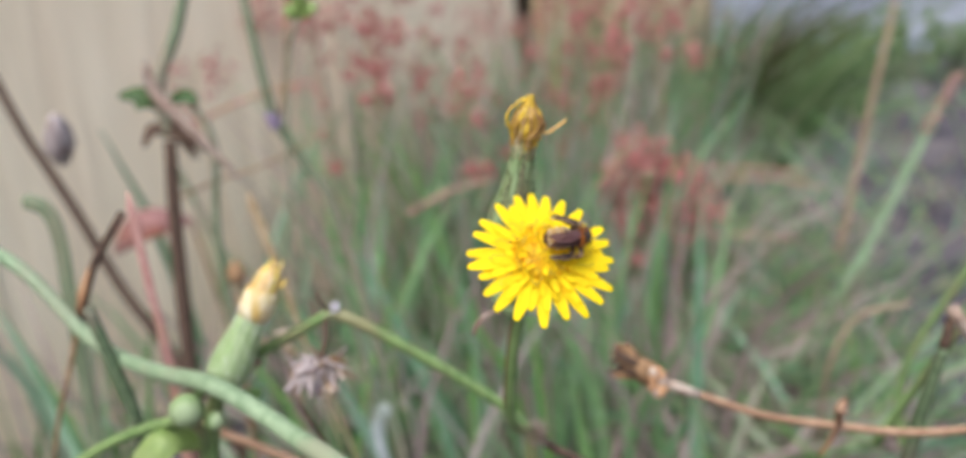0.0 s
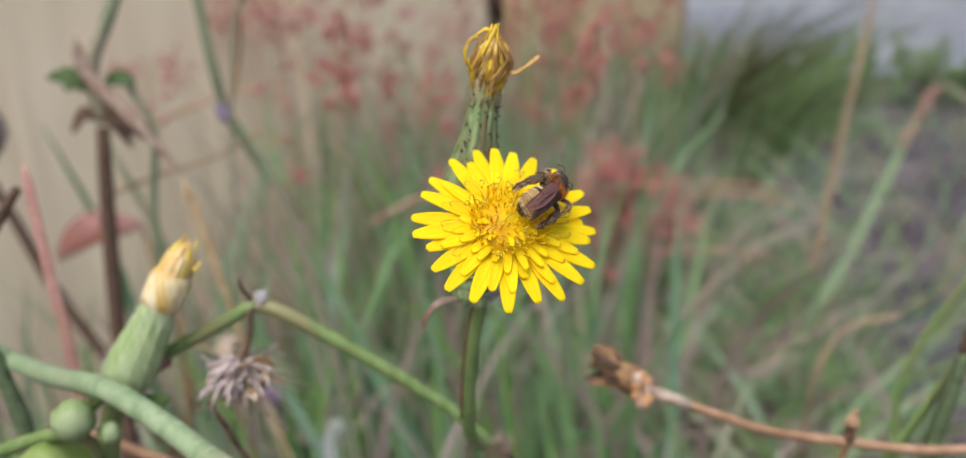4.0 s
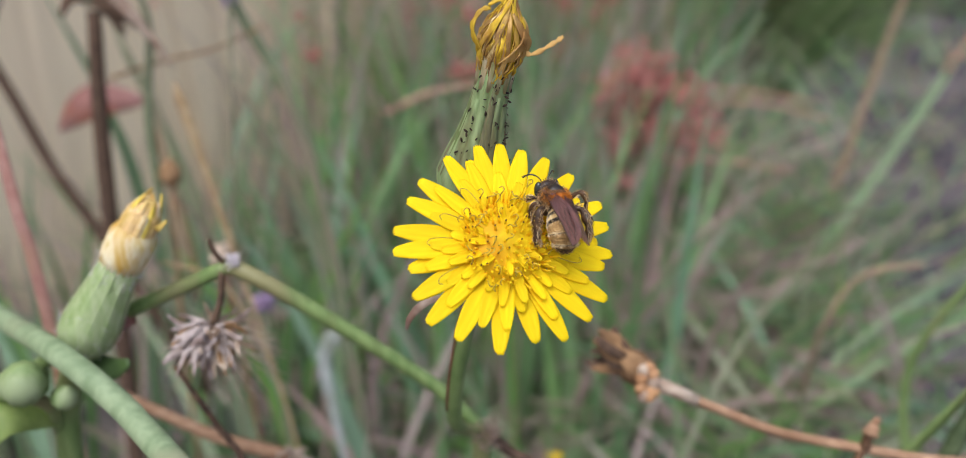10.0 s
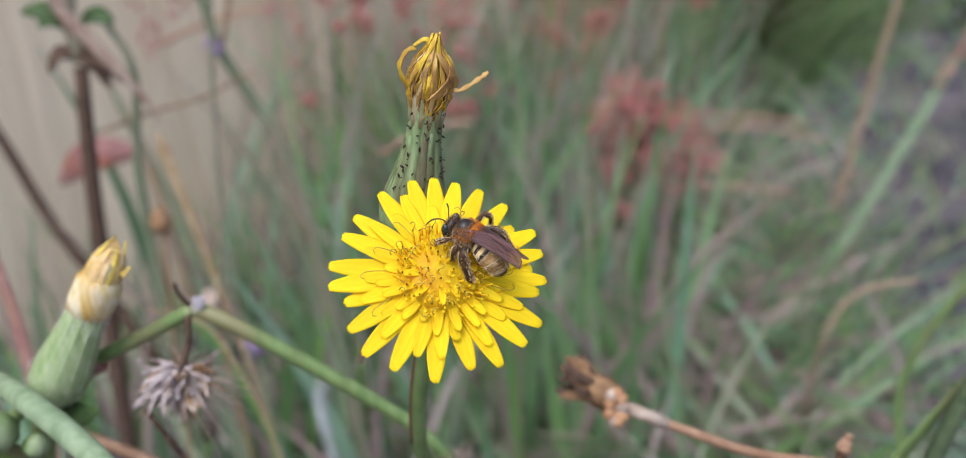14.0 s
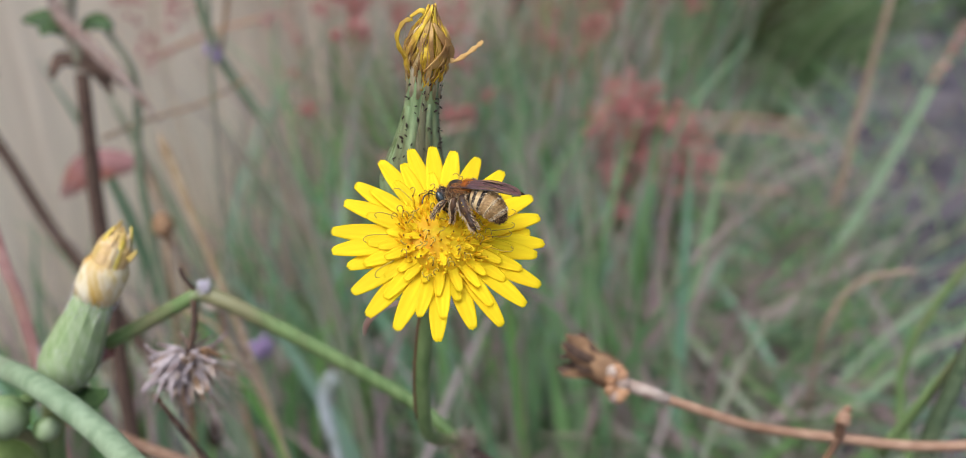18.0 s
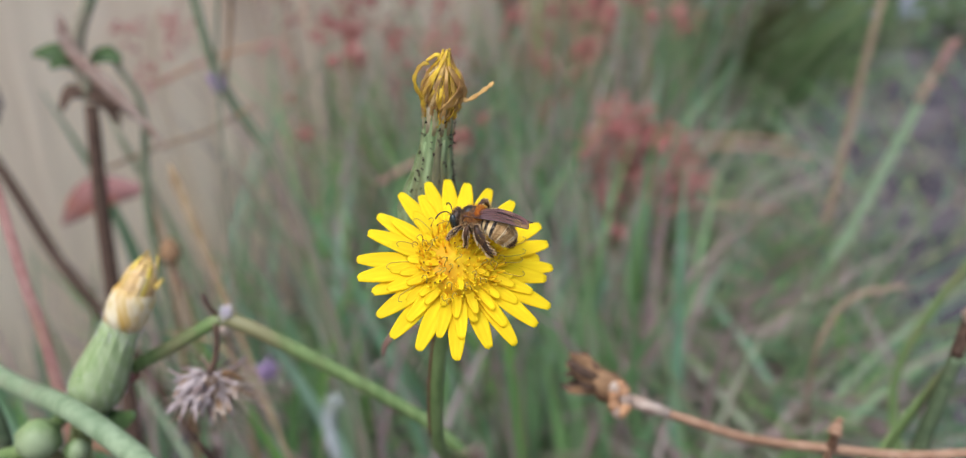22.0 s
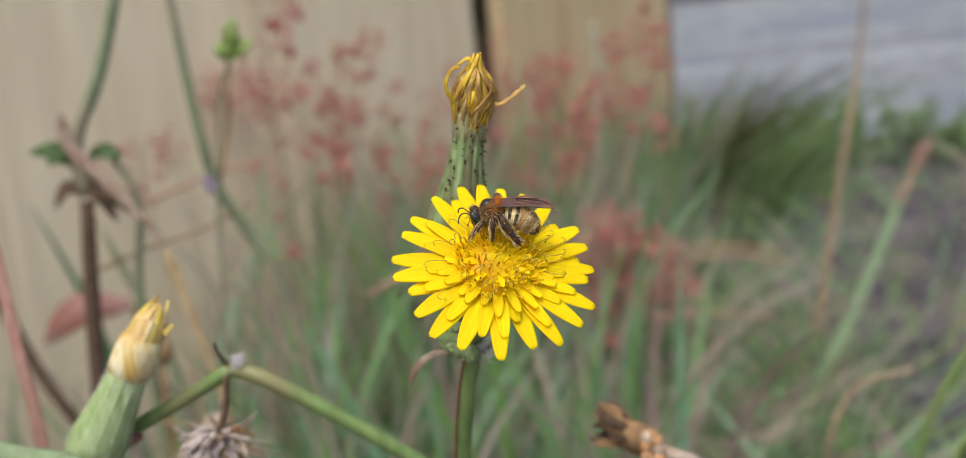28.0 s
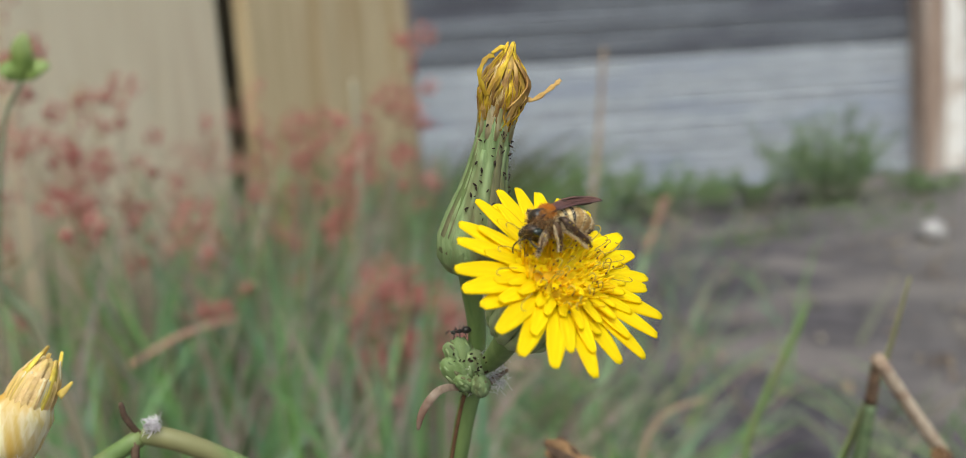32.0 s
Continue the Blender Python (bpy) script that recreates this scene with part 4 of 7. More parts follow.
# ---- middle plants: dried weeds behind the flower ----
def build_dried_weed():
    t = thing("dried_thistle", (-0.165, 0.36, 0.0), "dead dark brown thistle stalk with withered bracts", "dry weed")
    low = spline([(-0.165, 0.36, 0), (-0.158, 0.357, 0.15), (-0.147, 0.355, 0.2895), (-0.1403, 0.355, 0.350)], 6)
    part("stem", Mesh().tube(low, taper(len(low), 0.0045, 0.0026), 8, 0, 0.08), M["dry_dark"], t)
    up = spline([(-0.1403, 0.355, 0.352), (-0.1423, 0.36, 0.374), (-0.1312, 0.365, 0.399), (-0.118, 0.37, 0.44)], 5)
    part("upper_stem", Mesh().tube(up, taper(len(up), 0.0028, 0.0022), 8, 0, 0.08), M["stem_dull"], t, "grey-green upper stem")
    for a, b in (((-0.140, 0.353, 0.353), (-0.121, 0.346, 0.345)), ((-0.139, 0.354, 0.354), (-0.128, 0.350, 0.342)), ((-0.141, 0.354, 0.354), (-0.150, 0.35, 0.349)), ((-0.14, 0.356, 0.356), (-0.133, 0.352, 0.350))):
        part("bract", Mesh().ribbon(spline([a, (Vector(a) + Vector(b)) / 2 + Vector((0, 0, 0.004)), b], 4), [0.002, 0.004, 0.005, 0.006, 0.006, 0.005, 0.004, 0.003, 0.001], (0, -1, 0.6), 0.5, 0, 0.0005), M["dry_dark"], t)
    m = Mesh().ribbon(spline([(-0.1435, 0.352, 0.385), (-0.141, 0.350, 0.372), (-0.130, 0.346, 0.360), (-0.1165, 0.342, 0.3445), (-0.108, 0.34, 0.332)], 5),
                      [0.001, 0.0025, 0.004, 0.0045, 0.005, 0.005, 0.0052, 0.0052, 0.005, 0.005, 0.0048, 0.0046, 0.0044, 0.004, 0.0034, 0.003, 0.0024, 0.002, 0.0016, 0.001, 0.0005], (0.3, -1, 0.3), 0.6, 0, 0.0005)
    part("dead_leaf", m, M["leaf_dry"], t, "curled pinkish tan dead leaf")
    for a, b in (((-0.143, 0.36, 0.363), (-0.162, 0.362, 0.3705)), ((-0.143, 0.36, 0.362), (-0.150, 0.35, 0.3655)), ((-0.141, 0.36, 0.364), (-0.126, 0.358, 0.3655))):
        part("leaf", Mesh().ribbon(spline([a, (Vector(a) + Vector(b)) / 2 + Vector((0, 0, 0.003)), b], 4), [0.002, 0.005, 0.008, 0.009, 0.0095, 0.009, 0.007, 0.005, 0.001], (0, -0.7, 1), 0.3, 0, 0.0005), M["leaf_dark"], t, "small dark green leaf")
    low = spline([(-0.133, 0.36, 0.05), (-0.128, 0.357, 0.2), (-0.1218, 0.3553, 0.283)], 5)
    b = thing("dry_bud_stalk", (-0.133, 0.36, 0.05), "thin stalk with a closed brown bud", "dry weed")
    ORIGIN[b.name] = Vector((-0.133, 0.36, 0.05))
    part("stem", Mesh().tube(low, 0.0009, 6), M["dry"], b)
    part("bud", Mesh().lathe((-0.1218, 0.3553, 0.2815), (-0.1212, 0.3553, 0.2935), [(0, 0.001), (0.2, 0.0038), (0.5, 0.0045), (0.8, 0.003), (1, 0.0008)], 10, 5, 0.08), M["dry"], b)
    # bare side branches
    for pts, r, mat in (([(-0.160, 0.40, 0.3151), (-0.135, 0.40, 0.323), (-0.1131, 0.40, 0.328), (-0.09, 0.40, 0.338)], 0.0009, "dry"),
                        ([(-0.127, 0.36, 0.20), (-0.129, 0.36, 0.30), (-0.123, 0.36, 0.345), (-0.13, 0.36, 0.366)], 0.0022, "stem_dull")):
        p = spline(pts, 6)
        solo("bare_twig", Mesh().tube(p, taper(len(p), r, r * 0.6), 6), M[mat], p[0], "thin bare weed twig among the grass", "twig")


def build_purple_weed():
    base = (-0.06, 0.44, 0.0)
    t = thing("purple_weed", base, "slender green weed stalk with a tiny pale purple flower", "weed")
    p = spline([base, (-0.075, 0.44, 0.2), (-0.092, 0.44, 0.297), (-0.1016, 0.44, 0.317), (-0.1131, 0.435, 0.3435), (-0.1156, 0.43, 0.365), (-0.1187, 0.43, 0.3993), (-0.121, 0.43, 0.44)], 5)
    part("stem", Mesh().tube(p, taper(len(p), 0.0032, 0.002), 7), M["stem_dull"], t)
    m = Mesh()
    for i in range(14):
        m.ball(jit((-0.1145, 0.433, 0.3455), 0.0035), (0.002, 0.0012, 0.0012), Euler((i, i * 2, i)).to_matrix(), 6, 4)
    part("flower", m, M["purple"], t, "pale purple florets", kind="stuff")
    p = spline([(-0.112, 0.435, 0.345), (-0.105, 0.44, 0.375), (-0.10, 0.445, 0.42)], 5)
    part("side_stem", Mesh().tube(p, 0.0012, 6), M["dry"], t)
    t = thing("leafy_shoot", (-0.10, 0.33, 0.15), "thin reddish shoot tipped with small green leaves", "weed")
    p = spline([(-0.10, 0.33, 0.15), (-0.088, 0.33, 0.30), (-0.079, 0.33, 0.377), (-0.071, 0.33, 0.397)], 5)
    part("stem", Mesh().tube(p, 0.0007, 6), M["stem_dull"], t)
    for b in ((-0.0685, 0.328, 0.4105), (-0.063, 0.328, 0.401), (-0.0765, 0.328, 0.4005)):
        a = Vector((-0.071, 0.33, 0.397))
        m = Mesh().ribbon(spline([a, a.lerp(Vector(b), 0.5) + Vector((0, -0.001, 0.001)), b], 4), [0.001, 0.003, 0.0048, 0.0058, 0.006, 0.0055, 0.0045, 0.003, 0.001], (0, -1, 0.4), 0.3, 0, 0.0004)
        part("leaf", m, M["leaf"], t)


def build_small_weeds():
    p = spline([(-0.0500, 0.1722, 0.3135), (-0.0458, 0.1747, 0.3007), (-0.0410, 0.1772, 0.287), (-0.030, 0.182, 0.25), (-0.024, 0.186, 0.10), (-0.022, 0.188, -0.01)], 6)
    t = thing("dark_twig", p[-1], "thin dark dead twig rising under the seed head", "twig")
    part("stem", Mesh().tube(p, taper(len(p), 0.0005, 0.0012), 7, 0, 0.06), M["dry_dark"], t)
    part("broken_tip", Mesh().tube([p[0], p[0] + Vector((-0.0007, -0.0003, 0.0016))], [0.0006, 0.0003], 6), M["dry"], t)
    base = (-0.085, 0.37, 0.0)
    t = thing("purple_weed", base, "slender weed stalk with a small dull purple flower head", "weed")
    part("stem", Mesh().tube(spline([base, (-0.089, 0.368, 0.12), (-0.0933, 0.364, 0.222)], 5), taper(11, 0.0016, 0.0009), 6), M["stem_dull"], t)
    m = Mesh()
    for i in range(26):
        m.ball(jit((-0.0933, 0.364, 0.226), 0.0042), (0.0022, 0.0013, 0.0013), Euler((i, i * 2, i)).to_matrix(), 6, 4)
    part("flower", m, M["purple"], t, "dull purple florets", kind="stuff")
    base = (0.046, 0.46, 0.0)
    t = thing("tiny_yellow_flower", base, "tiny yellow flower on a short stem in the grass", "flower")
    part("stem", Mesh().tube(spline([base, (0.045, 0.455, 0.035), (0.0444, 0.45, 0.074)], 4), 0.0008, 6), M["stem"], t)
    for i in range(9):
        a = i * 0.7
        d = Vector((math.cos(a), math.sin(a) * 0.8, 0.35)) * 0.0055
        c = Vector((0.0444, 0.45, 0.074))
        part("petal", Mesh().ribbon([c, c + d * 0.6, c + d], [0.0010, 0.0020, 0.0008], (0, 0, 1), 0.2, 0, 0.0002), M["petal"], t)


def build_near_blades():
    def one(name, pts, widths, mat, label, face=(0.1, -1, 0.2)):
        p = spline(pts, 6)
        n = len(p)
        w = [widths[0] + (widths[1] - widths[0]) * i / (n - 1) for i in range(n)]
        w[-1] = 0.0003
        solo(name, Mesh().ribbon(p, w, face, 0.5, 0, 0.0004), M[mat], p[0], label, "grass blade")
    one("pink_straw", [(-0.098, 0.215, 0.20), (-0.0955, 0.212, 0.3055), (-0.0955, 0.21, 0.33), (-0.0965, 0.21, 0.358)], (0.0032, 0.0022), "pink_blade", "dry pink and tan grass blade, upright")
    one("tan_straw", [(-0.072, 0.305, 0.22), (-0.0849, 0.30, 0.2973), (-0.0932, 0.30, 0.337)], (0.0008, 0.0042), "straw", "leaning dry tan grass blade")
    one("straw_blade", [(-0.052, 0.26, 0.20), (-0.0595, 0.262, 0.25), (-0.072, 0.262, 0.285), (-0.09, 0.262, 0.293)], (0.0010, 0.0007), "straw", "thin arched dry straw")
    one("green_blade", [(-0.15, 0.26, 0.20), (-0.141, 0.25, 0.30), (-0.1392, 0.25, 0.3416), (-0.148, 0.25, 0.351)], (0.004, 0.005), "stem_dull", "dull blue-green grass blade")
    one("dusty_leaf", [(-0.059, 0.35, 0.14), (-0.063, 0.349, 0.180), (-0.0655, 0.349, 0.205), (-0.060, 0.349, 0.220)], (0.002, 0.008), "pale_leaf", "pale dusty grey curled leaf")
    t = thing("dead_weed", (-0.2163, 0.48, 0.2025), "dark dead weed stalk with a round seed bulb", "dry weed")
    p = spline([(-0.17, 0.48, 0.10), (-0.2163, 0.48, 0.2025), (-0.2371, 0.48, 0.2451), (-0.2518, 0.48, 0.2881), (-0.265, 0.48, 0.3219), (-0.2737, 0.48, 0.343), (-0.285, 0.48, 0.38)], 5)
    part("stem", Mesh().tube(p, taper(len(p), 0.0036, 0.0026), 7), M["dry_dark"], t)
    part("bulb", Mesh().lathe((-0.246, 0.462, 0.326), (-0.238, 0.45, 0.356), [(0, 0.001), (0.15, 0.004), (0.4, 0.0075), (0.7, 0.0065), (0.9, 0.004), (1, 0.002)], 12, 6, 0.2), M["husk_grey"], t, "grey-brown seed bulb")
    t = thing("grey_weed", (-0.1325, 0.21, 0.2841), "thin grey weed stalk with an orange dead strip", "dry weed")
    p = spline([(-0.15, 0.212, 0.22), (-0.1325, 0.21, 0.2841), (-0.1225, 0.21, 0.3094), (-0.1158, 0.21, 0.3257), (-0.1101, 0.21, 0.3379), (-0.0991, 0.21, 0.3524)], 5)
    part("stem", Mesh().tube(p[:15], taper(15, 0.0005, 0.0008), 6), M["dry"], t)
    part("upper_stem", Mesh().tube(p[14:], taper(len(p) - 14, 0.0016, 0.0012), 6), M["dry_dark"], t)
    part("dead_strip", Mesh().ribbon([(-0.1105, 0.2085, 0.338), (-0.1135, 0.208, 0.331), (-0.1165, 0.2085, 0.324)], [0.0008, 0.0022, 0.0006], (0, -1, 0.1), 0.3, 0, 0.0003), M["dry_orange"], t, "orange dead strip")
    solo("dark_green_stem", Mesh().tube(spline([(-0.098, 0.191, 0.20), (-0.0981, 0.19, 0.2896), (-0.0971, 0.19, 0.3036), (-0.1, 0.19, 0.3199), (-0.1028, 0.19, 0.3339)], 5), taper(21, 0.0022, 0.0014), 9), M["stem_deep"], (-0.098, 0.191, 0.2), "cut dark green weed stem", "plant stem")
    t = thing("pale_seed_head", (-0.0963, 0.3302, 0.255), "small round pale dry seed head on a thin stalk", "seed head")
    part("stalk", Mesh().tube(spline([(-0.09, 0.332, 0.16), (-0.094, 0.331, 0.22), (-0.0963, 0.3302, 0.262)], 4), 0.0008, 6), M["dry"], t)
    sh = Mesh()
    for _ in range(30):
        sh.ball(jit((-0.0963, 0.3302, 0.2645), 0.003), (0.0022, 0.0016, 0.0018), Euler((_, _, 0)).to_matrix(), 6, 4)
    part("pale_head", sh, M["dry_pale"], t, kind="stuff")
    one("green_blade", [(0.165, 0.30, 0.18), (0.155, 0.30, 0.24), (0.19, 0.30, 0.30)], (0.004, 0.003), "stem", "bright green grass blade")
    for x, y, z, h in ((-0.16, 0.5, 0.0, 0.33), (-0.05, 0.6, 0.0, 0.27), (0.25, 0.62, 0.0, 0.18), (-0.11, 0.52, 0.0, 0.3)):
        one("green_blade", [(x, y, z), (x + rng.uniform(-0.02, 0.02), y, z + h * 0.6), (x + rng.uniform(-0.05, 0.05), y - 0.01, z + h)], (0.006, 0.004), "stem_dull", "tall dull green grass blade")


# ---- near plants ----
NODE = Vector((0.0030, 0.1556, 0.3392))
FOOT = Vector((0.0034, 0.1766, 0.2985))

CENTRE = Vector((0.0066, 0.1349, 0.3556))
OUT = Vector((0.24, -0.711, 0.661)).normalized()
RIGHT = Vector((0, 0, 1)).cross(OUT) * -1
RIGHT = (RIGHT if RIGHT.x > 0 else -RIGHT).normalized()
UP = OUT.cross(RIGHT)
FLOWER = Matrix.Translation(CENTRE) @ Matrix((RIGHT, UP, OUT)).transposed().to_4x4()


def flower_point(x, y, z):
    """A place on the flower, in millimetres along its right, its up and out of its face."""
    return FLOWER @ Vector((x / 1000, y / 1000, z / 1000))


def petal_mesh(name, length, width, start, teeth=5, lift=0.0, droop=0.6, seed=0):
    """A strap-shaped ligule with a notched tip along +x; millimetres in, metres out."""
    r = random.Random(seed)
    n, across = 12, 9
    v, f = [], []
    for i in range(n + 1):
        s = i / n
        x = start + (length - start) * s
        w = width * (0.55 + 0.45 * math.sin(math.pi * min(1.0, 0.08 + 0.72 * s))) * (1.0 if s < 0.50 else 1 - 0.50 * ((s - 0.50) / 0.50) ** 2.2)
        z = lift * math.sin(s * 1.6) - droop * s ** 2.2
        for j in range(across):
            q = j / (across - 1) * 2 - 1
            dx = 0.0
            if i == n:
                dx = -0.20 * (j % 2) * r.uniform(0.3, 1.3) - 0.24 * q * q + r.uniform(-0.09, 0.09)
            groove = 0.045 * math.cos(q * math.pi * 3) * (1 - 0.4 * s) + 0.05 * q * q
            v.append(((x + dx) / 1000, q * w / 2000, (z + groove) / 1000))
    for i in range(n):
        for j in range(across - 1):
            a = i * across + j
            f.append((a, a + 1, a + across + 1, a + across))
    top = len(v)
    v += [(x, y, z - 0.00011) for x, y, z in v]
    f += [tuple(top + k for k in reversed(q)) for q in f]
    rim = [j for j in range(across)] + [i * across + across - 1 for i in range(1, n + 1)] + [n * across + j for j in range(across - 2, -1, -1)] + [i * across for i in range(n - 1, 0, -1)]
    for a, b in zip(rim, rim[1:] + rim[:1]):
        f.append((b, a, a + top, b + top))
    me = bpy.data.meshes.new(name)
    me.from_pydata(v, [], f)
    me.materials.append(M["petal"])
    me.polygons.foreach_set("use_smooth", [True] * len(f))
    return me


# angle in the flower's plane and reach in millimetres of each outer ligule
OUTER = [(81, 12.6), (68, 12.3), (53, 12.6), (36, 12.6), (23, 11.5), (14, 13.4), (2, 13.3), (-6, 11.6), (-14, 13.1), (-22, 12.2), (-39, 13.5),
         (-53, 13.2), (-70, 13.1), (-85, 12.0), (-106, 13.1), (-128, 13.1), (-144, 13.5), (-158, 12.9), (-173, 11.9), (177, 13.3), (166, 13.2),
         (148, 12.5), (134, 12.5), (114, 12.5), (101, 11.2), (94, 12.6)]


def build_sow_thistle():
    plant = thing("sow_thistle", FOOT, "flowering sow thistle with an open yellow head and a faded one", "flowering weed")
    # stems
    p = spline([FOOT, (0.0002, 0.172, 0.3022), (-0.0011, 0.165, 0.3093), (-0.0004, 0.1595, 0.3215), (0.0012, 0.157, 0.332), NODE], 6)
    part("stem", Mesh().tube(p, taper(len(p), 0.0011, 0.00142), 12, 0, 0.03), M["stem"], plant)
    p2 = [q + Vector((-0.00118, -0.0006, 0)) for q in p[14:-2]]
    part("stem_streak", Mesh().tube(p2, 0.0003, 6), M["stem_brown"], plant, "brown scar along the stem")
    down = spline([FOOT, (0.004, 0.18, 0.27), (0.010, 0.186, 0.20), (0.016, 0.19, 0.10), (0.02, 0.19, -0.01)], 6)
    part("lower_stem", Mesh().tube(down, taper(len(down), 0.0017, 0.0035), 10, 0, 0.03), M["stem"], plant)
    # open head
    back = CENTRE - OUT * 0.0005
    tail = CENTRE - OUT * 0.0115
    head = part("flower_head", Mesh().lathe(tail, back, [(0, 0.0017), (0.06, 0.0033), (0.2, 0.0045), (0.5, 0.0049), (0.8, 0.0049), (0.95, 0.0054), (1.0, 0.004)], 24, 12, 0.04), M["green"], plant, "green flower cup")
    for i in range(16):
        a = 2 * math.pi * i / 16
        side = RIGHT * math.cos(a) + UP * math.sin(a)
        q = [tail + side * 0.0036 + OUT * 0.0004, tail + side * 0.0050 + OUT * 0.003, tail + side * 0.0052 + OUT * 0.007, tail + side * 0.0056 + OUT * (0.0105 + 0.0008 * (i % 3))]
        part("bract", Mesh().ribbon(spline(q, 4), [0.0018] * 5 + [0.0016] * 5 + [0.0012, 0.0008, 0.0003], side, -0.4, 0, 0.0002), M["bract"], head)
    p = spline([NODE + Vector((0.0003, -0.001, 0.001)), NODE.lerp(tail, 0.55) + Vector((0.0003, 0, -0.0004)), tail + OUT * 0.001], 6)
    part("flower_stalk", Mesh().tube(p, taper(len(p), 0.0010, 0.0019), 10), M["stem"], plant)
    dome = Mesh()
    rings = []
    for i in range(7):
        a = i / 6 * math.pi / 2
        rings.append([flower_point(5.0 * math.cos(a) * math.cos(b), 5.0 * math.cos(a) * math.sin(b), 0.2 + 1.9 * math.sin(a)) for b in (2 * math.pi * j / 20 for j in range(20))] if i < 6 else
                     [flower_point(0.1 * math.cos(b), 0.1 * math.sin(b), 2.1) for b in (2 * math.pi * j / 20 for j in range(20))])
    dome.quad_strip_rings(rings, True)
    part("disc", dome, M["floret"], head, "golden disc under the florets")

    def ligule(mesh, angle, lift, tilt, roll, scale=1.0):
        ob = new("petal", mesh)
        ob.parent = head
        ORIGIN[ob.name] = ORIGIN[head.name]
        m = FLOWER @ pose(0, 0, lift / 1000, 0, 0, angle) @ pose(0, 0, 0, roll, -tilt, 0)
        ob.matrix_basis = Matrix.Translation(-ORIGIN[head.name]) @ m @ Matrix.Diagonal((scale, 1, 1, 1))

    cuts = [petal_mesh("ligule", 12.8, 2.35, 3.0, lift=0.35, droop=0.25 + 0.1 * (s_ % 3), seed=s_) for s_ in range(5)]
    mids = [petal_mesh("ligule_mid", 9.8, 1.9, 2.4, lift=0.2, droop=0.2, seed=s_) for s_ in range(4)]
    inner = [petal_mesh("ligule_inner", 7.6, 1.4, 2.6, lift=0.2, droop=0.2, seed=s_) for s_ in range(3)]
    core = [petal_mesh("ligule_core", 4.6, 0.9, 1.2, lift=0.2, droop=0.05, seed=s_) for s_ in range(3)]
    for i, (a, reach) in enumerate(OUTER):
        low = reach < 12.1
        ligule(cuts[i % 5], a, -0.30 if low else -0.15 + 0.15 * (i % 2), -1.0 if low else 0.4 + rng.uniform(-0.8, 0.8), rng.uniform(-4, 4), reach / 12.8)
    for i in range(21):
        ligule(mids[i % 4], i * 360 / 21 + rng.uniform(-7, 7), 0.14 + 0.08 * (i % 2), 0.9 + rng.uniform(-0.5, 0.7), rng.uniform(-5, 5), rng.uniform(0.76, 1.10))
    for i in range(24):
        low = math.sin(radians(i * 15)) < 0.3
        ligule(inner[i % 3], i * 15 + rng.uniform(-8, 8), 0.42, 2.6 + rng.uniform(-0.8, 2.0), rng.uniform(-8, 8), rng.uniform(0.86, 1.12) if low else rng.uniform(0.66, 0.86))
    for i in range(26):
        ligule(core[i % 3], i * 360 / 26 + rng.uniform(-9, 9), 0.75 + 0.3 * (i % 2), 9 + rng.uniform(-3, 8), rng.uniform(-14, 14), rng.uniform(0.8, 1.3))
    tubes, dots, curls = Mesh(), Mesh(), Mesh()
    for i in range(170):
        q = 5.3 * math.sqrt((i + 0.5) / 170)
        a = i * 2.39996
        if rng.random() < 0.12:
            continue
        x, y = q * math.cos(a) + rng.uniform(-0.2, 0.2), q * math.sin(a) + rng.uniform(-0.2, 0.2)
        z = 0.9 + 1.3 * (1 - (q / 6.0) ** 2)
        out = 0.10 + 0.10 * q
        h = rng.uniform(0.6, 1.2)
        tip = (x + math.cos(a) * h * out * 1.6 + rng.uniform(-0.2, 0.2), y + math.sin(a) * h * out * 1.6 + rng.uniform(-0.2, 0.2), z + h * 0.85)
        tubes.tube([flower_point(x, y, z - 0.6), flower_point(*tip)], [0.00012, 0.00016], 6)
        if rng.random() < 0.24:
            e = Vector(tip)
            dots.ball(flower_point(e.x, e.y, e.z + 0.12), (0.0002, 0.00011, 0.00011), OUT.to_track_quat("X", "Z").to_matrix(), 6, 4)
        if rng.random() < 0.24 and q > 0.8:
            e, w = Vector(tip), rng.uniform(0, 6.3)
            l = [Vector(tip), e + Vector((0.15 * math.cos(w), 0.15 * math.sin(w), 0.6)), e + Vector((0.5 * math.cos(w), 0.5 * math.sin(w), 0.85)),
                 e + Vector((0.85 * math.cos(w + 0.4), 0.85 * math.sin(w + 0.4), 0.7)), e + Vector((0.8 * math.cos(w + 0.8), 0.8 * math.sin(w + 0.8), 0.4))]
            curls.tube([flower_point(*k) for k in spline(l, 3)], 0.00007, 5)
    for a, q in ((-8, 8.2), (3, 8.8), (12, 8.0), (-16, 7.6), (22, 8.6), (150, 7.6), (120, 7.2), (172, 8.8), (200, 9.2), (60, 7.4), (-30, 7.9)):
        b = Vector((q * math.cos(radians(a)), q * math.sin(radians(a)), 1.6))
        d = Vector((math.cos(radians(a)), math.sin(radians(a)), 0))
        e = Vector((-d.y, d.x, 0))
        l = [b - d * 2.2, b - d * 0.8 + Vector((0, 0, 0.15)), b + d * 0.3 + e * 0.15 + Vector((0, 0, 0.2)), b + d * 0.75 + e * 0.6 + Vector((0, 0, 0.15)), b + d * 0.4 + e * 0.95 + Vector((0, 0, 0.1))]
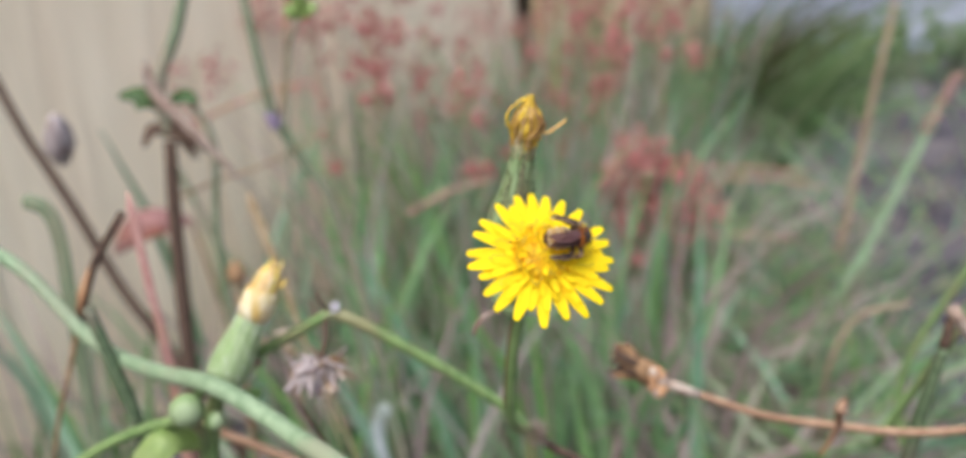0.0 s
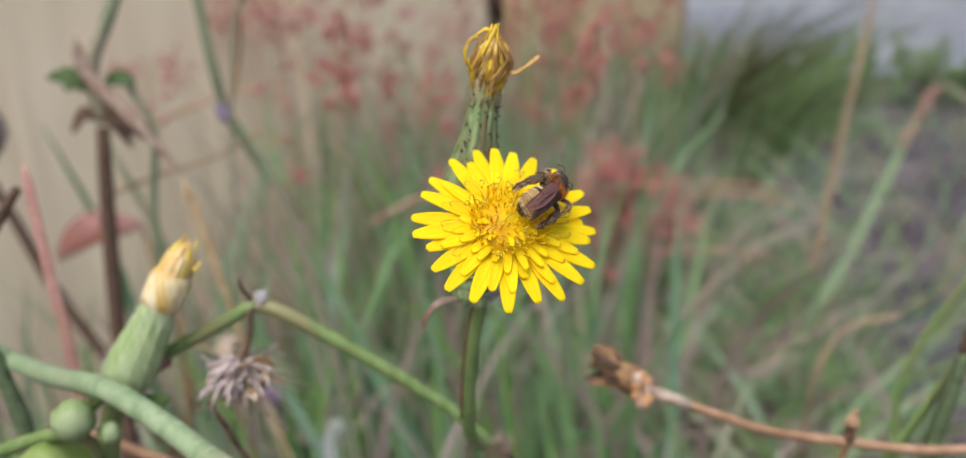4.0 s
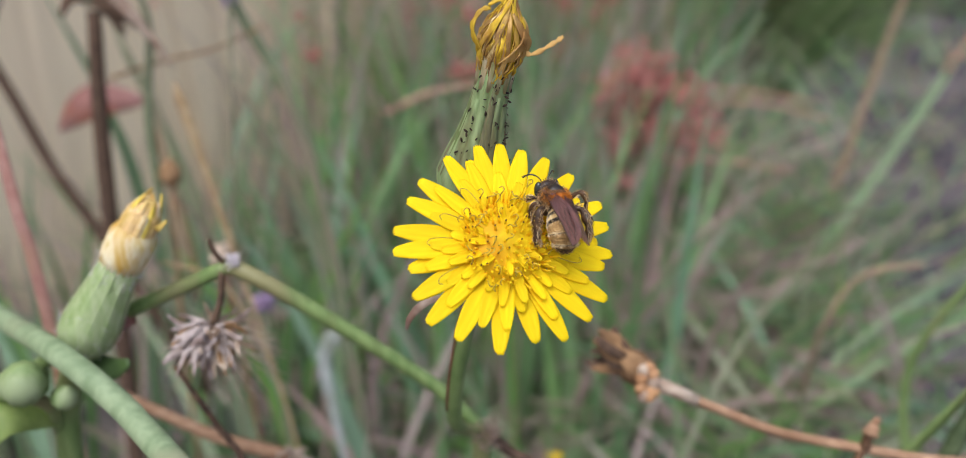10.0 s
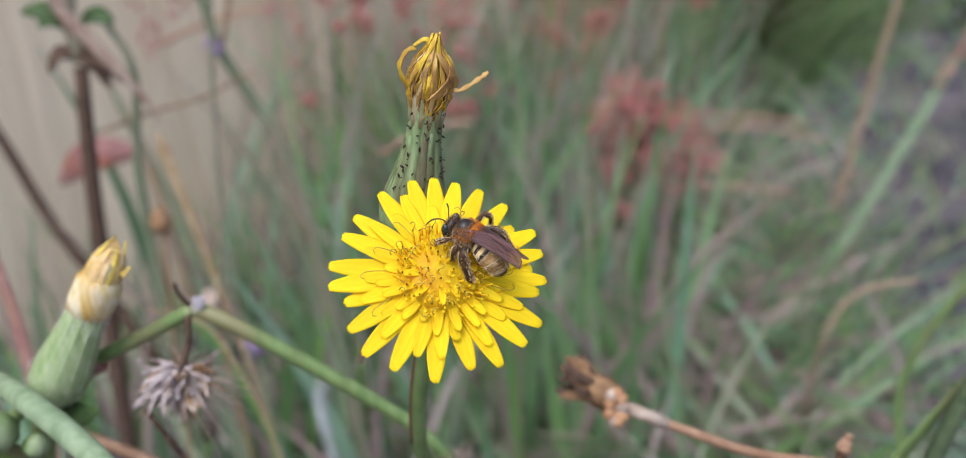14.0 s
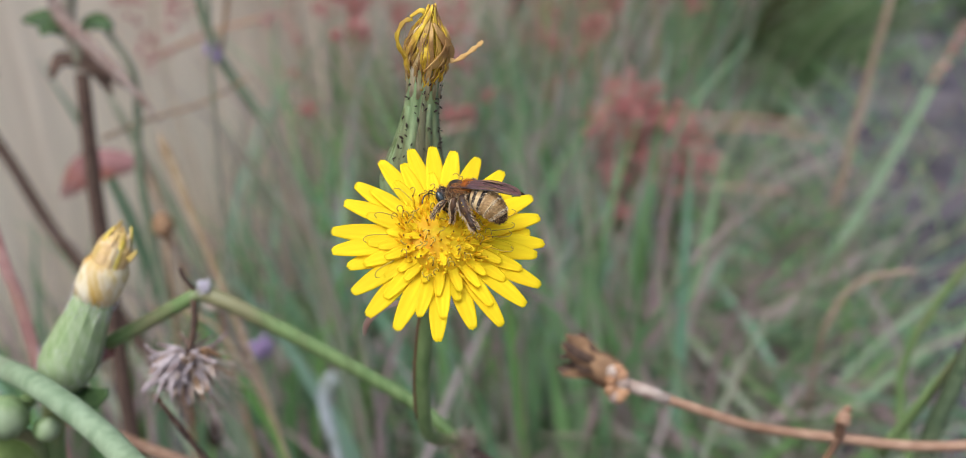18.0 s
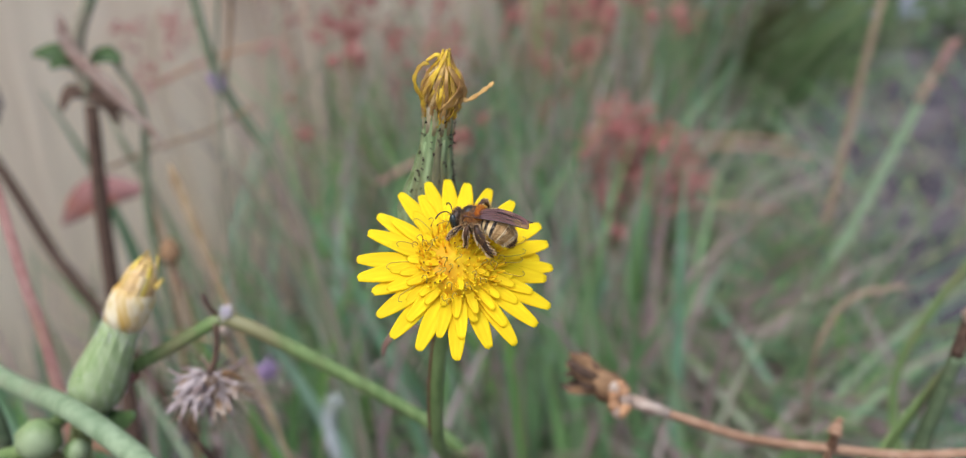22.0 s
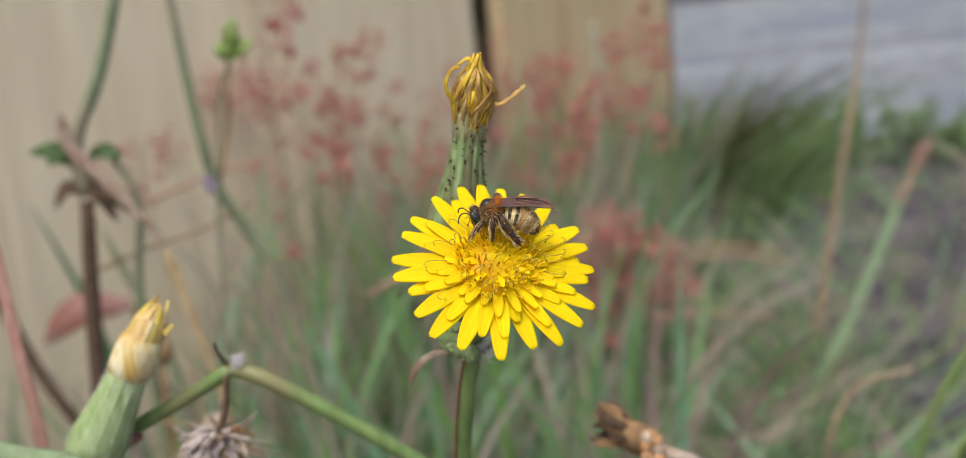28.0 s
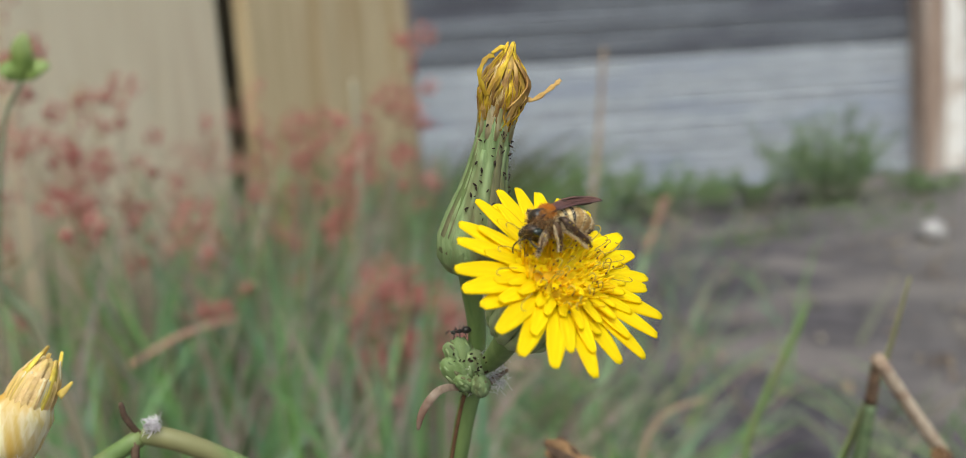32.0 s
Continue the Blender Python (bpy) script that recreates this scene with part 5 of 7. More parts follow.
        curls.tube([flower_point(*k) for k in spline(l, 4)], 0.00006, 5)
    part("anther_tube", tubes, M["floret"], head, "upright golden anther tubes", kind="stuff")
    part("anther_tip", dots, M["anther"], head, "brown anther tips", kind="stuff")
    part("style", curls, M["style"], head, "thin curled olive styles", kind="stuff")

    # faded head behind
    bottom, top = Vector((0.0014, 0.1512, 0.3538)), Vector((0.0056, 0.1468, 0.3742))
    prof = [(0, 0.0014), (0.03, 0.0030), (0.10, 0.0043), (0.22, 0.0047), (0.36, 0.0041), (0.52, 0.0031), (0.70, 0.0024), (0.88, 0.0021), (1.0, 0.0022)]
    faded = part("faded_head", Mesh().lathe(bottom, top, prof, 28, 14, 0.012), M["cup"], plant, "swollen green spent flower cup")
    axis = (top - bottom).normalized()
    s1 = axis.orthogonal().normalized()
    s2 = axis.cross(s1)
    for i in range(14):
        a = 2 * math.pi * i / 14 + rng.uniform(-0.1, 0.1)
        side = s1 * math.cos(a) + s2 * math.sin(a)
        reach = 0.78 + 0.25 * ((i * 5) % 7) / 7
        pts, w = [], []
        for k in range(9):
            s = 0.05 + (reach - 0.05) * k / 8
            r = [q for q in prof if q[0] <= s][-1]
            nx = ([q for q in prof if q[0] > s] or [prof[-1]])[0]
            rad = r[1] + (nx[1] - r[1]) * ((s - r[0]) / (nx[0] - r[0]) if nx[0] > r[0] else 0)
            pts.append(bottom.lerp(top, s) + side * (rad * 1.012))
            w.append(0.0021 * (1 - 0.75 * (k / 8) ** 1.3))
        part("bract", Mesh().ribbon(pts, w, side, -0.16, 0, 0.00012), M["cup_brown" if i in (2, 6, 9, 12) else "cup"], faded)
    tuft = top + axis * 0.0072
    part("collar", Mesh().lathe(top - axis * 0.0034, top + axis * 0.0020, [(0, 0.00215), (0.35, 0.00222), (0.7, 0.0024), (1, 0.0019)], 24, 12, 0.08), M["collar"], faded, "pale pappus collar")
    drop = [(-0.0022, 0.0019), (0.0, 0.0022), (0.0016, 0.0026), (0.0034, 0.0026), (0.0048, 0.0020), (0.0062, 0.0012), (0.0074, 0.0004)]

    def drop_at(h, a, k=1.0):
        r = float(np.interp(h, [q[0] for q in drop], [q[1] for q in drop])) * k
        return top + axis * h + (s1 * math.cos(a) + s2 * math.sin(a)) * r

    part("tuft_core", Mesh().lathe(top - axis * 0.002, top + axis * 0.0068, [(0, 0.0017), (0.2, 0.0021), (0.4, 0.0023), (0.6, 0.0020), (0.8, 0.0012), (1, 0.0003)], 22, 10, 0.12), M["wither"], faded, "packed withered petals")
    for i in range(84):
        a = i * 2.39996
        twist = rng.uniform(-0.3, 1.0)
        low, high = rng.uniform(-0.0024, -0.0008), rng.choice((0.0048, 0.0060, 0.0068, 0.0074, 0.0078)) + rng.uniform(-0.0006, 0.0006)
        k = rng.uniform(0.90, 1.10)
        pts = [jit(drop_at(low + (high - low) * q / 8, a + twist * (q / 8) ** 1.3, k + 0.09 * math.sin(q * 1.7 + i)), 0.00016) for q in range(9)]
        mid = pts[4] - (top + axis * (low + high) / 2)
        wide = rng.uniform(0.5, 1.0)
        part("withered_petal", Mesh().ribbon(pts, [q * wide * rng.uniform(0.6, 1.25) for q in (0.0004, 0.0006, 0.0008, 0.0008, 0.0008, 0.0007, 0.0006, 0.0005, 0.0002)], mid.normalized() + jit((0, 0, 0), 0.5), 0.7, 0, 0.00014), M[("wither", "wither_tip", "wither", "wither_pale", "wither_brown", "wither", "wither_tip")[i % 7]], faded)
    for a0, a1, h0, h1 in ((3.9, 5.5, 0.0006, 0.0058), (5.6, 4.3, 0.0012, 0.0064)):
        pts = [drop_at(h0 + (h1 - h0) * q / 8, a0 + (a1 - a0) * q / 8, 1.16) for q in range(9)]
        part("withered_petal", Mesh().ribbon(pts, [0.0004, 0.0008, 0.0011, 0.0012, 0.0012, 0.0011, 0.0010, 0.0007, 0.0003], pts[4] - (top + axis * (h0 + h1) / 2), 0.5, 0, 0.00018), M["wither_tip"], faded, "brown twisted strip across the tuft")
    hook = spline([top + axis * 0.0018 + Vector((0.0016, -0.001, 0)), Vector((0.0095, 0.1452, 0.3752)), Vector((0.0120, 0.1447, 0.3766)), Vector((0.0131, 0.1446, 0.3774))], 5)
    part("withered_petal", Mesh().ribbon(hook, [0.0005 + 0.0002 * math.sin(q * 2.1) for q in range(len(hook))], (0, -1, 0.4), 0.6, 0, 0.0002), M["wither_tip"], faded, "dry strip sticking out")
    loop = spline([top + axis * 0.0012 + Vector((-0.0014, -0.0012, 0)), Vector((0.0033, 0.1447, 0.3762)), Vector((0.0026, 0.1445, 0.3785)), Vector((0.0036, 0.1445, 0.3803)), Vector((0.0047, 0.1447, 0.3806))], 5)
    part("withered_petal", Mesh().ribbon(loop, [0.0005 + 0.00015 * math.sin(q * 1.9) for q in range(len(loop))], (-0.6, -1, 0.2), 0.6, 0, 0.0002), M["wither"], faded, "curled yellow strip")
    tipc = spline([tuft - axis * 0.002, tuft + Vector((-0.001, -0.0005, 0.0004)), tuft + Vector((-0.0026, -0.0007, -0.0002))], 4)
    part("withered_petal", Mesh().ribbon(tipc, taper(len(tipc), 0.0009, 0.0003), (0, -1, 0.6), 0.5, 0, 0.0002), M["wither"], faded)
    p = spline([NODE + Vector((0, 0, 0.0005)), NODE.lerp(bottom, 0.5) + Vector((0.0008, 0, 0)), bottom + axis * 0.0008], 5)
    part("faded_stalk", Mesh().tube(p, taper(len(p), 0.0011, 0.0014), 10), M["stem"], plant)

    # small side buds, wool and withered leaf at the fork
    for k, (c, tip, r) in enumerate((((0.0014, 0.1545, 0.3398), (0.0000, 0.1532, 0.3464), 0.0021), ((0.0022, 0.1535, 0.3392), (0.0018, 0.1514, 0.3446), 0.0019), ((0.0012, 0.1535, 0.3392), (-0.0030, 0.1522, 0.3436), 0.0018),
                                     ((0.0026, 0.1525, 0.3378), (0.0016, 0.1500, 0.3410), 0.0016), ((0.0016, 0.1530, 0.3386), (-0.0016, 0.1508, 0.3412), 0.0013), ((0.0018, 0.1540, 0.3400), (-0.0022, 0.1530, 0.3458), 0.0015))):
        c, tip = Vector(c), Vector(tip)
        tip, r = c.lerp(tip, 0.85), r * 0.85
        b = part("bud", Mesh().lathe(c, tip, [(0, 0.0005), (0.15, r * 0.8), (0.45, r), (0.75, r * 0.85), (0.93, r * 0.5), (1, r * 0.1)], 14, 7, 0.06), M["cup" if k % 2 else "green"], plant, "tiny closed green bud")
        d = (tip - c).normalized()
        e1 = d.orthogonal().normalized()
        e2 = d.cross(e1)
        for i in range(12):
            a = i * math.pi / 6 + k
            side = e1 * math.cos(a) + e2 * math.sin(a)
            far = 0.95 if i % 2 else 0.72
            part("bract", Mesh().ribbon([c.lerp(tip, 0.1) + side * r * 0.78, c.lerp(tip, 0.45) + side * r * 1.05, c.lerp(tip, far) + side * r * (0.62 if far > 0.9 else 0.95)], [0.0007, 0.0009, 0.0002], side, -0.2, 0, 0.00015), M[("cup", "cup_brown", "green", "cup", "bract")[(i + k) % 5]], b)
    wool = Mesh()
    for i in range(340):
        c = jit(NODE + Vector((0.0008, -0.0018, 0.0010)), 0.0024)
        wool.tube([c, c + jit((0, 0, 0), 0.0009), c + jit((0, 0, 0), 0.0013)], 0.000028, 4)
    part("wool", wool, M["white_wool"], plant, "white woolly hairs at the fork", kind="stuff")
    lf = spline([NODE + Vector((-0.0008, -0.002, -0.0012)), (-0.0022, 0.1518, 0.3395), (-0.0046, 0.1505, 0.3392), (-0.0064, 0.150, 0.3374), (-0.0070, 0.150, 0.3354)], 5)
    part("withered_leaf", Mesh().ribbon(lf, [0.0003 + 0.0008 * math.sin(math.pi * i / (len(lf) - 1)) ** 0.7 for i in range(len(lf))], (0.1, -1, 0.5), 0.5, 0, 0.0002), M["leaf_dry"], plant, "withered brown curled leaf")
    lf = spline([NODE + Vector((0.0008, -0.001, -0.0012)), (0.0048, 0.153, 0.3392), (0.0062, 0.1515, 0.3405)], 4)
    part("withered_leaf", Mesh().ribbon(lf, taper(len(lf), 0.0012, 0.0004), (0.1, -1, 0.5), 0.5, 0, 0.0002), M["leaf_dry"], plant)

    # bent green branch from the foot, with its broken joint
    p = spline([FOOT, (-0.0039, 0.178, 0.3061), (-0.0138, 0.177, 0.3147), (-0.0236, 0.1755, 0.3229), (-0.0339, 0.1745, 0.3306), (-0.0402, 0.1757, 0.3333)], 6)
    part("branch", Mesh().tube(p, taper(len(p), 0.0013, 0.0015), 10, 0, 0.03), M["stem"], plant)
    p = spline([(-0.0402, 0.1757, 0.3330), (-0.05, 0.176, 0.3282), (-0.0597, 0.176, 0.3236), (-0.0694, 0.176, 0.3185), (-0.085, 0.178, 0.306)], 6)
    part("branch", Mesh().tube(p, taper(len(p), 0.0013, 0.0014), 10, 0, 0.03), M["stem"], plant)
    part("red_scar", Mesh().tube([(-0.0585, 0.1752, 0.3232), (-0.061, 0.1752, 0.3219)], 0.0016, 8), M["red"], plant, "red scar on the branch")
    w = Mesh()
    for i in range(170):
        c = jit((-0.0388, 0.1745, 0.3346), 0.0009)
        w.tube([c, c + jit((0, 0, 0), 0.0005), c + jit((0, 0, 0), 0.0007)], 0.00004, 4)
    part("wool", w, M["white_wool"], plant, "white woolly tuft on the joint", kind="stuff")
    part("broken_spur", Mesh().tube(spline([(-0.0402, 0.1757, 0.3325), (-0.0420, 0.1748, 0.3362), (-0.0424, 0.1746, 0.3385)], 4), [0.00045] * 5 + [0.0004] * 3 + [0.0003], 7), M["dry_dark"], plant, "dark broken spur")
    # dead side stalk and wool at the foot
    p = spline([FOOT, (0.0085, 0.178, 0.2928), (0.0176, 0.178, 0.2868), (0.03, 0.18, 0.275)], 6)
    part("dead_stalk", Mesh().tube(p, taper(len(p), 0.0011, 0.0009), 8), M["dry_dark"], plant, "thin dark dead side stalk")
    w = Mesh()
    for i in range(110):
        c = jit((0.0045, 0.176, 0.2985), 0.0022)
        w.tube([c, c + jit((0, 0, 0), 0.0013), c + jit((0, 0, 0), 0.0016)], 0.0001, 4)
    part("wool", w, M["dry_pale"], plant, "pale dry hairs at the lower fork", kind="stuff")
    # aphids on the spent cup
    ap = Mesh()
    for i in range(60):
        s = rng.uniform(0.35, 0.98)
        r = np.interp(s, [q[0] for q in prof], [q[1] for q in prof]) * 1.09
        a = rng.choice((-0.95, -0.7, 0.8, 1.1, 0.0)) + rng.gauss(0, 0.22)
        face = Vector((0.3, -1, 0))
        face = (face - axis * face.dot(axis)).normalized()
        side = face * math.cos(a) + axis.cross(face) * math.sin(a)
        size = rng.uniform(0.00007, 0.00017)
        ap.ball(bottom.lerp(top, s) + side * r, (size * 2.1, size * 0.9, size * 0.8), Euler((rng.random() * 6, rng.random() * 6, 0)).to_matrix(), 6, 4)
    for i in range(26):
        size = rng.uniform(0.00008, 0.00018)
        ap.ball(jit((0.0008, 0.1508, 0.3420), 0.0018), (size * 1.8, size, size), Euler((rng.random() * 6, rng.random() * 6, 0)).to_matrix(), 6, 4)
    solo("aphids", ap, M["aphid"], bottom, "tiny black aphids clustered on the spent flower cup", "aphids", "stuff")


def build_ant():
    c = Vector((0.0004, 0.1535, 0.3462))
    t = thing("ant", c, "small black ant on a green side bud", "ant")
    x = Vector((0.9, -0.3, 0.1)).normalized()
    turn = x.to_track_quat("X", "Z").to_matrix()
    part("abdomen", Mesh().ball(c + x * 0.0011, (0.0007, 0.0005, 0.0005), turn, 10, 7), M["black"], t)
    part("thorax", Mesh().ball(c + x * 0.0002, (0.0005, 0.00026, 0.0003), turn, 8, 6), M["black"], t)
    part("head", Mesh().ball(c - x * 0.0006, (0.00038, 0.00036, 0.0003), turn, 8, 6), M["black"], t)
    y = Vector((0, 0, 1)).cross(x)
    for s in (-1, 1):
        for k in (-1, 0, 1):
            r = c + x * (0.0002 + 0.00025 * k)
            part("leg", Mesh().tube([r, r + y * s * 0.0006 + x * k * 0.0003 + Vector((0, 0, 0.0005)), r + y * s * 0.0011 + x * k * 0.0006 - Vector((0, 0, 0.0007))], 0.00006, 5), M["black"], t)
        h = c - x * 0.0008
        part("antenna", Mesh().tube([h, h - x * 0.0004 + y * s * 0.0004 + Vector((0, 0, 0.0003)), h - x * 0.0009 + y * s * 0.0005], 0.00005, 5), M["black"], t)
    d = Vector((0.0014, 0.1533, 0.3382))
    t2 = thing("ant", d, "small black ant at the fork of the stem", "ant")
    part("abdomen", Mesh().ball(d, (0.0006, 0.0005, 0.0005), None, 8, 6), M["black"], t2)
    part("thorax", Mesh().ball(d + Vector((-0.0008, -0.0002, 0.0001)), (0.0004, 0.00025, 0.00025), None, 8, 6), M["black"], t2)
    part("head", Mesh().ball(d + Vector((-0.0014, -0.0002, 0.0002)), (0.0003, 0.0003, 0.00025), None, 8, 6), M["black"], t2)
    for s in (-1, 1):
        for k in (-1, 0, 1):
            r = d + Vector((-0.0008 + 0.0002 * k, 0, 0))
            part("leg", Mesh().tube([r, r + Vector((0.0004 * k, -0.0004, s * 0.0005)), r + Vector((0.0007 * k, -0.0002, s * 0.001))], 0.00005, 5), M["black"], t2)


def build_bud_plant():
    base, tip = Vector((-0.0660, 0.170, 0.3192)), Vector((-0.0500, 0.172, 0.3464))
    axis = (tip - base).normalized()
    t = thing("budding_thistle", (-0.075, 0.172, 0.28), "sow thistle shoot with a plump green closing bud", "weed")
    prof = [(0, 0.0023), (0.04, 0.0038), (0.12, 0.0048), (0.22, 0.0048), (0.36, 0.0042), (0.50, 0.0035), (0.62, 0.0032)]
    bud = part("bud", Mesh().lathe(base, base.lerp(tip, 1.0), prof, 28, 14, 0.012), M["bract"], t, "plump green bud")
    s1 = axis.orthogonal().normalized()
    s2 = axis.cross(s1)
    for i in range(12):
        a = 2 * math.pi * i / 12
        side = s1 * math.cos(a) + s2 * math.sin(a)
        pts, w = [], []
        for k in range(8):
            s = 0.04 + (0.5 + 0.1 * (i % 3)) * k / 7
            rad = np.interp(s, [q[0] for q in prof], [q[1] for q in prof])
            pts.append(base.lerp(tip, s) + side * rad * 1.012)
            w.append(0.0027 * (1 - 0.75 * (k / 7) ** 1.3))
        part("bract", Mesh().ribbon(pts, w, side, -0.25, 0, 0.0002), M["bract"], bud)
    part("collar", Mesh().lathe(base.lerp(tip, 0.58), base.lerp(tip, 0.84), [(0, 0.0032), (0.3, 0.0037), (0.75, 0.0037), (1, 0.0028)], 44, 22, 0.04), M["collar_yellow"], bud, "pale yellow ruff of closed petals")
    part("cone", Mesh().lathe(base.lerp(tip, 0.80), base.lerp(tip, 1.0), [(0, 0.0029), (0.25, 0.0029), (0.6, 0.0026), (0.85, 0.0019), (1, 0.0009)], 26, 13, 0.08), M["bud_tip"], bud, "tan cone of withered petals")
    for i in range(24):
        a = i * 2 * math.pi / 24 + rng.uniform(-0.1, 0.1)
        side = s1 * math.cos(a) + s2 * math.sin(a)
        far = rng.uniform(0.90, 1.03) if i % 3 else rng.uniform(1.0, 1.05)
        pts = [base.lerp(tip, 0.80) + side * 0.0030, base.lerp(tip, 0.87) + side * 0.00295, base.lerp(tip, 0.94) + side * 0.0025, base.lerp(tip, far) + side * (0.0019 if far < 0.97 else 0.0014)]
        part("closed_petal", Mesh().ribbon(spline(pts, 3), [0.0010, 0.0010, 0.0011, 0.0011, 0.0011, 0.0010, 0.0010, 0.0009, 0.0007, 0.0004], side, -0.05, 0, 0.00015), M["wither_yellow" if i % 6 == 0 else ("collar_yellow" if i % 4 == 1 else "bud_tip")], bud)
    down = Mesh()
    for i in range(420):
        a, s = rng.uniform(0, 6.3), rng.choice((rng.uniform(0.02, 0.3), rng.uniform(0.5, 0.64)))
        side = s1 * math.cos(a) + s2 * math.sin(a)
        c = base.lerp(tip, s) + side * float(np.interp(s, [q[0] for q in prof], [q[1] for q in prof]))
        down.tube([c, c + side * rng.uniform(0.0002, 0.0006) + jit((0, 0, 0), 0.0005)], 0.00002, 4)
    part("down", down, M["white_wool"], bud, "fine white down", kind="stuff")
    e = base.lerp(tip, 0.86)
    part("closed_petal", Mesh().ribbon(spline([e + Vector((0.003, -0.001, -0.0008)), e + Vector((0.0040, -0.001, 0)), e + Vector((0.0048, -0.001, 0.0008))], 4), taper(9, 0.0011, 0.0003), (0, -1, 0.5), 0.3, 0, 0.0002), M["wither_yellow"], bud, "yellow petal tip sticking out")
    p = spline([base + axis * 0.001, base + Vector((-0.003, 0.001, -0.006)), (-0.073, 0.172, 0.295), (-0.078, 0.174, 0.24), (-0.082, 0.176, 0.10), (-0.083, 0.177, -0.01)], 6)
    part("stem", Mesh().tube(p, taper(len(p), 0.0017, 0.0032), 10, 0, 0.03), M["stem"], t)
    c = Vector((-0.0704, 0.1613, 0.319))
    part("round_bud", Mesh().lathe(c - Vector((0.0012, 0, 0.0036)), c + Vector((0.0006, -0.001, 0.0036)), [(0, 0.0012), (0.12, 0.0026), (0.35, 0.0036), (0.6, 0.0037), (0.85, 0.0024), (0.97, 0.001), (1, 0.0003)], 20, 10, 0.05), M["green"], t, "small round green bud")
    p = spline([c - Vector((0.0012, 0, 0.0030)), (-0.0789, 0.165, 0.3139), (-0.0934, 0.167, 0.3085), (-0.115, 0.172, 0.295)], 6)
    part("side_stem", Mesh().tube(p, taper(len(p), 0.0012, 0.0014), 9), M["stem"], t)
    p = spline([c - Vector((0.0012, 0, 0.0030)), (-0.0708, 0.166, 0.311), (-0.073, 0.171, 0.302)], 5)
    part("side_stem", Mesh().tube(p, 0.0011, 9), M["stem"], t)
    c = Vector((-0.0655, 0.163, 0.3150))
    part("round_bud", Mesh().lathe(c - Vector((0.001, 0, 0.002)), c + Vector((0.0006, -0.0005, 0.002)), [(0, 0.0008), (0.2, 0.0018), (0.5, 0.0022), (0.8, 0.0015), (1, 0.0002)], 16, 8, 0.05), M["green"], t, "tiny green bud")
    for pts, w in (([(-0.072, 0.170, 0.306), (-0.077, 0.163, 0.3105), (-0.083, 0.160, 0.305), (-0.088, 0.158, 0.296)], 0.0072), ([(-0.067, 0.171, 0.318), (-0.060, 0.168, 0.317), (-0.0555, 0.166, 0.3195)], 0.004)):
        q = spline(pts, 5)
        part("leaf", Mesh().ribbon(q, [w * (0.25 + 0.75 * math.sin(math.pi * (0.1 + 0.85 * i / (len(q) - 1)))) for i in range(len(q))], (0.2, -0.8, 0.7), 0.35, 0, 0.0003), M["leaf" if w > 0.005 else "leaf_dark"], t, "soft green leaf")
    # long arching stem in front
    p = spline([(-0.19, 0.235, 0.355), (-0.137, 0.215, 0.3423), (-0.1111, 0.203, 0.3207), (-0.0884, 0.184, 0.319), (-0.0656, 0.163, 0.3235), (-0.0526, 0.154, 0.3204), (-0.0441, 0.1465, 0.3185), (-0.0353, 0.1372, 0.3183), (-0.027, 0.129, 0.3165), (-0.018, 0.121, 0.311), (-0.008, 0.114, 0.298)], 6)
    arch = thing("arching_stem", p[0], "thick dull green stem arching across, with brown scars", "plant stem")
    part("stem", Mesh().tube(p, taper(len(p), 0.0019, 0.0022), 12, 0, 0.03), M["stem_bloom"], arch)
    for k in (15, 22, 28, 33, 37, 40, 44):
        q = p[k] + Vector((rng.uniform(-0.0004, 0.0004), -0.0017, rng.uniform(-0.0006, 0.0010)))
        d = (p[k + 1] - p[k]).normalized()
        part("scar", Mesh().tube([q - d * 0.0016, q, q + d * rng.uniform(0.001, 0.003)], [0.00015, 0.00045, 0.00012], 6), M["leaf_dry" if k % 2 else "stem_brown"], arch, "brown scar along the stem")
    p = spline([(-0.089, 0.2, 0.296), (-0.0736, 0.2, 0.2883), (-0.0563, 0.2, 0.2787), (-0.0407, 0.2, 0.2737)], 5)
    t = thing("fallen_stalk", p[0], "red-brown dry stalk ending in a pale star-shaped husk", "dry weed")
    part("stem", Mesh().tube(p, taper(len(p), 0.0011, 0.0016), 8), M["dry_stem"], t)
    for i in range(7):
        a = i * 0.9
        d = Vector((0.0045 * math.cos(a) + 0.002, -0.002, 0.0045 * math.sin(a)))
        part("husk_lobe", Mesh().ribbon([p[-1], p[-1] + d * 0.5, p[-1] + d], [0.0018, 0.0024, 0.0004], (0, -1, 0), 0.3, 0, 0.0003), M["dry_pale"], t)


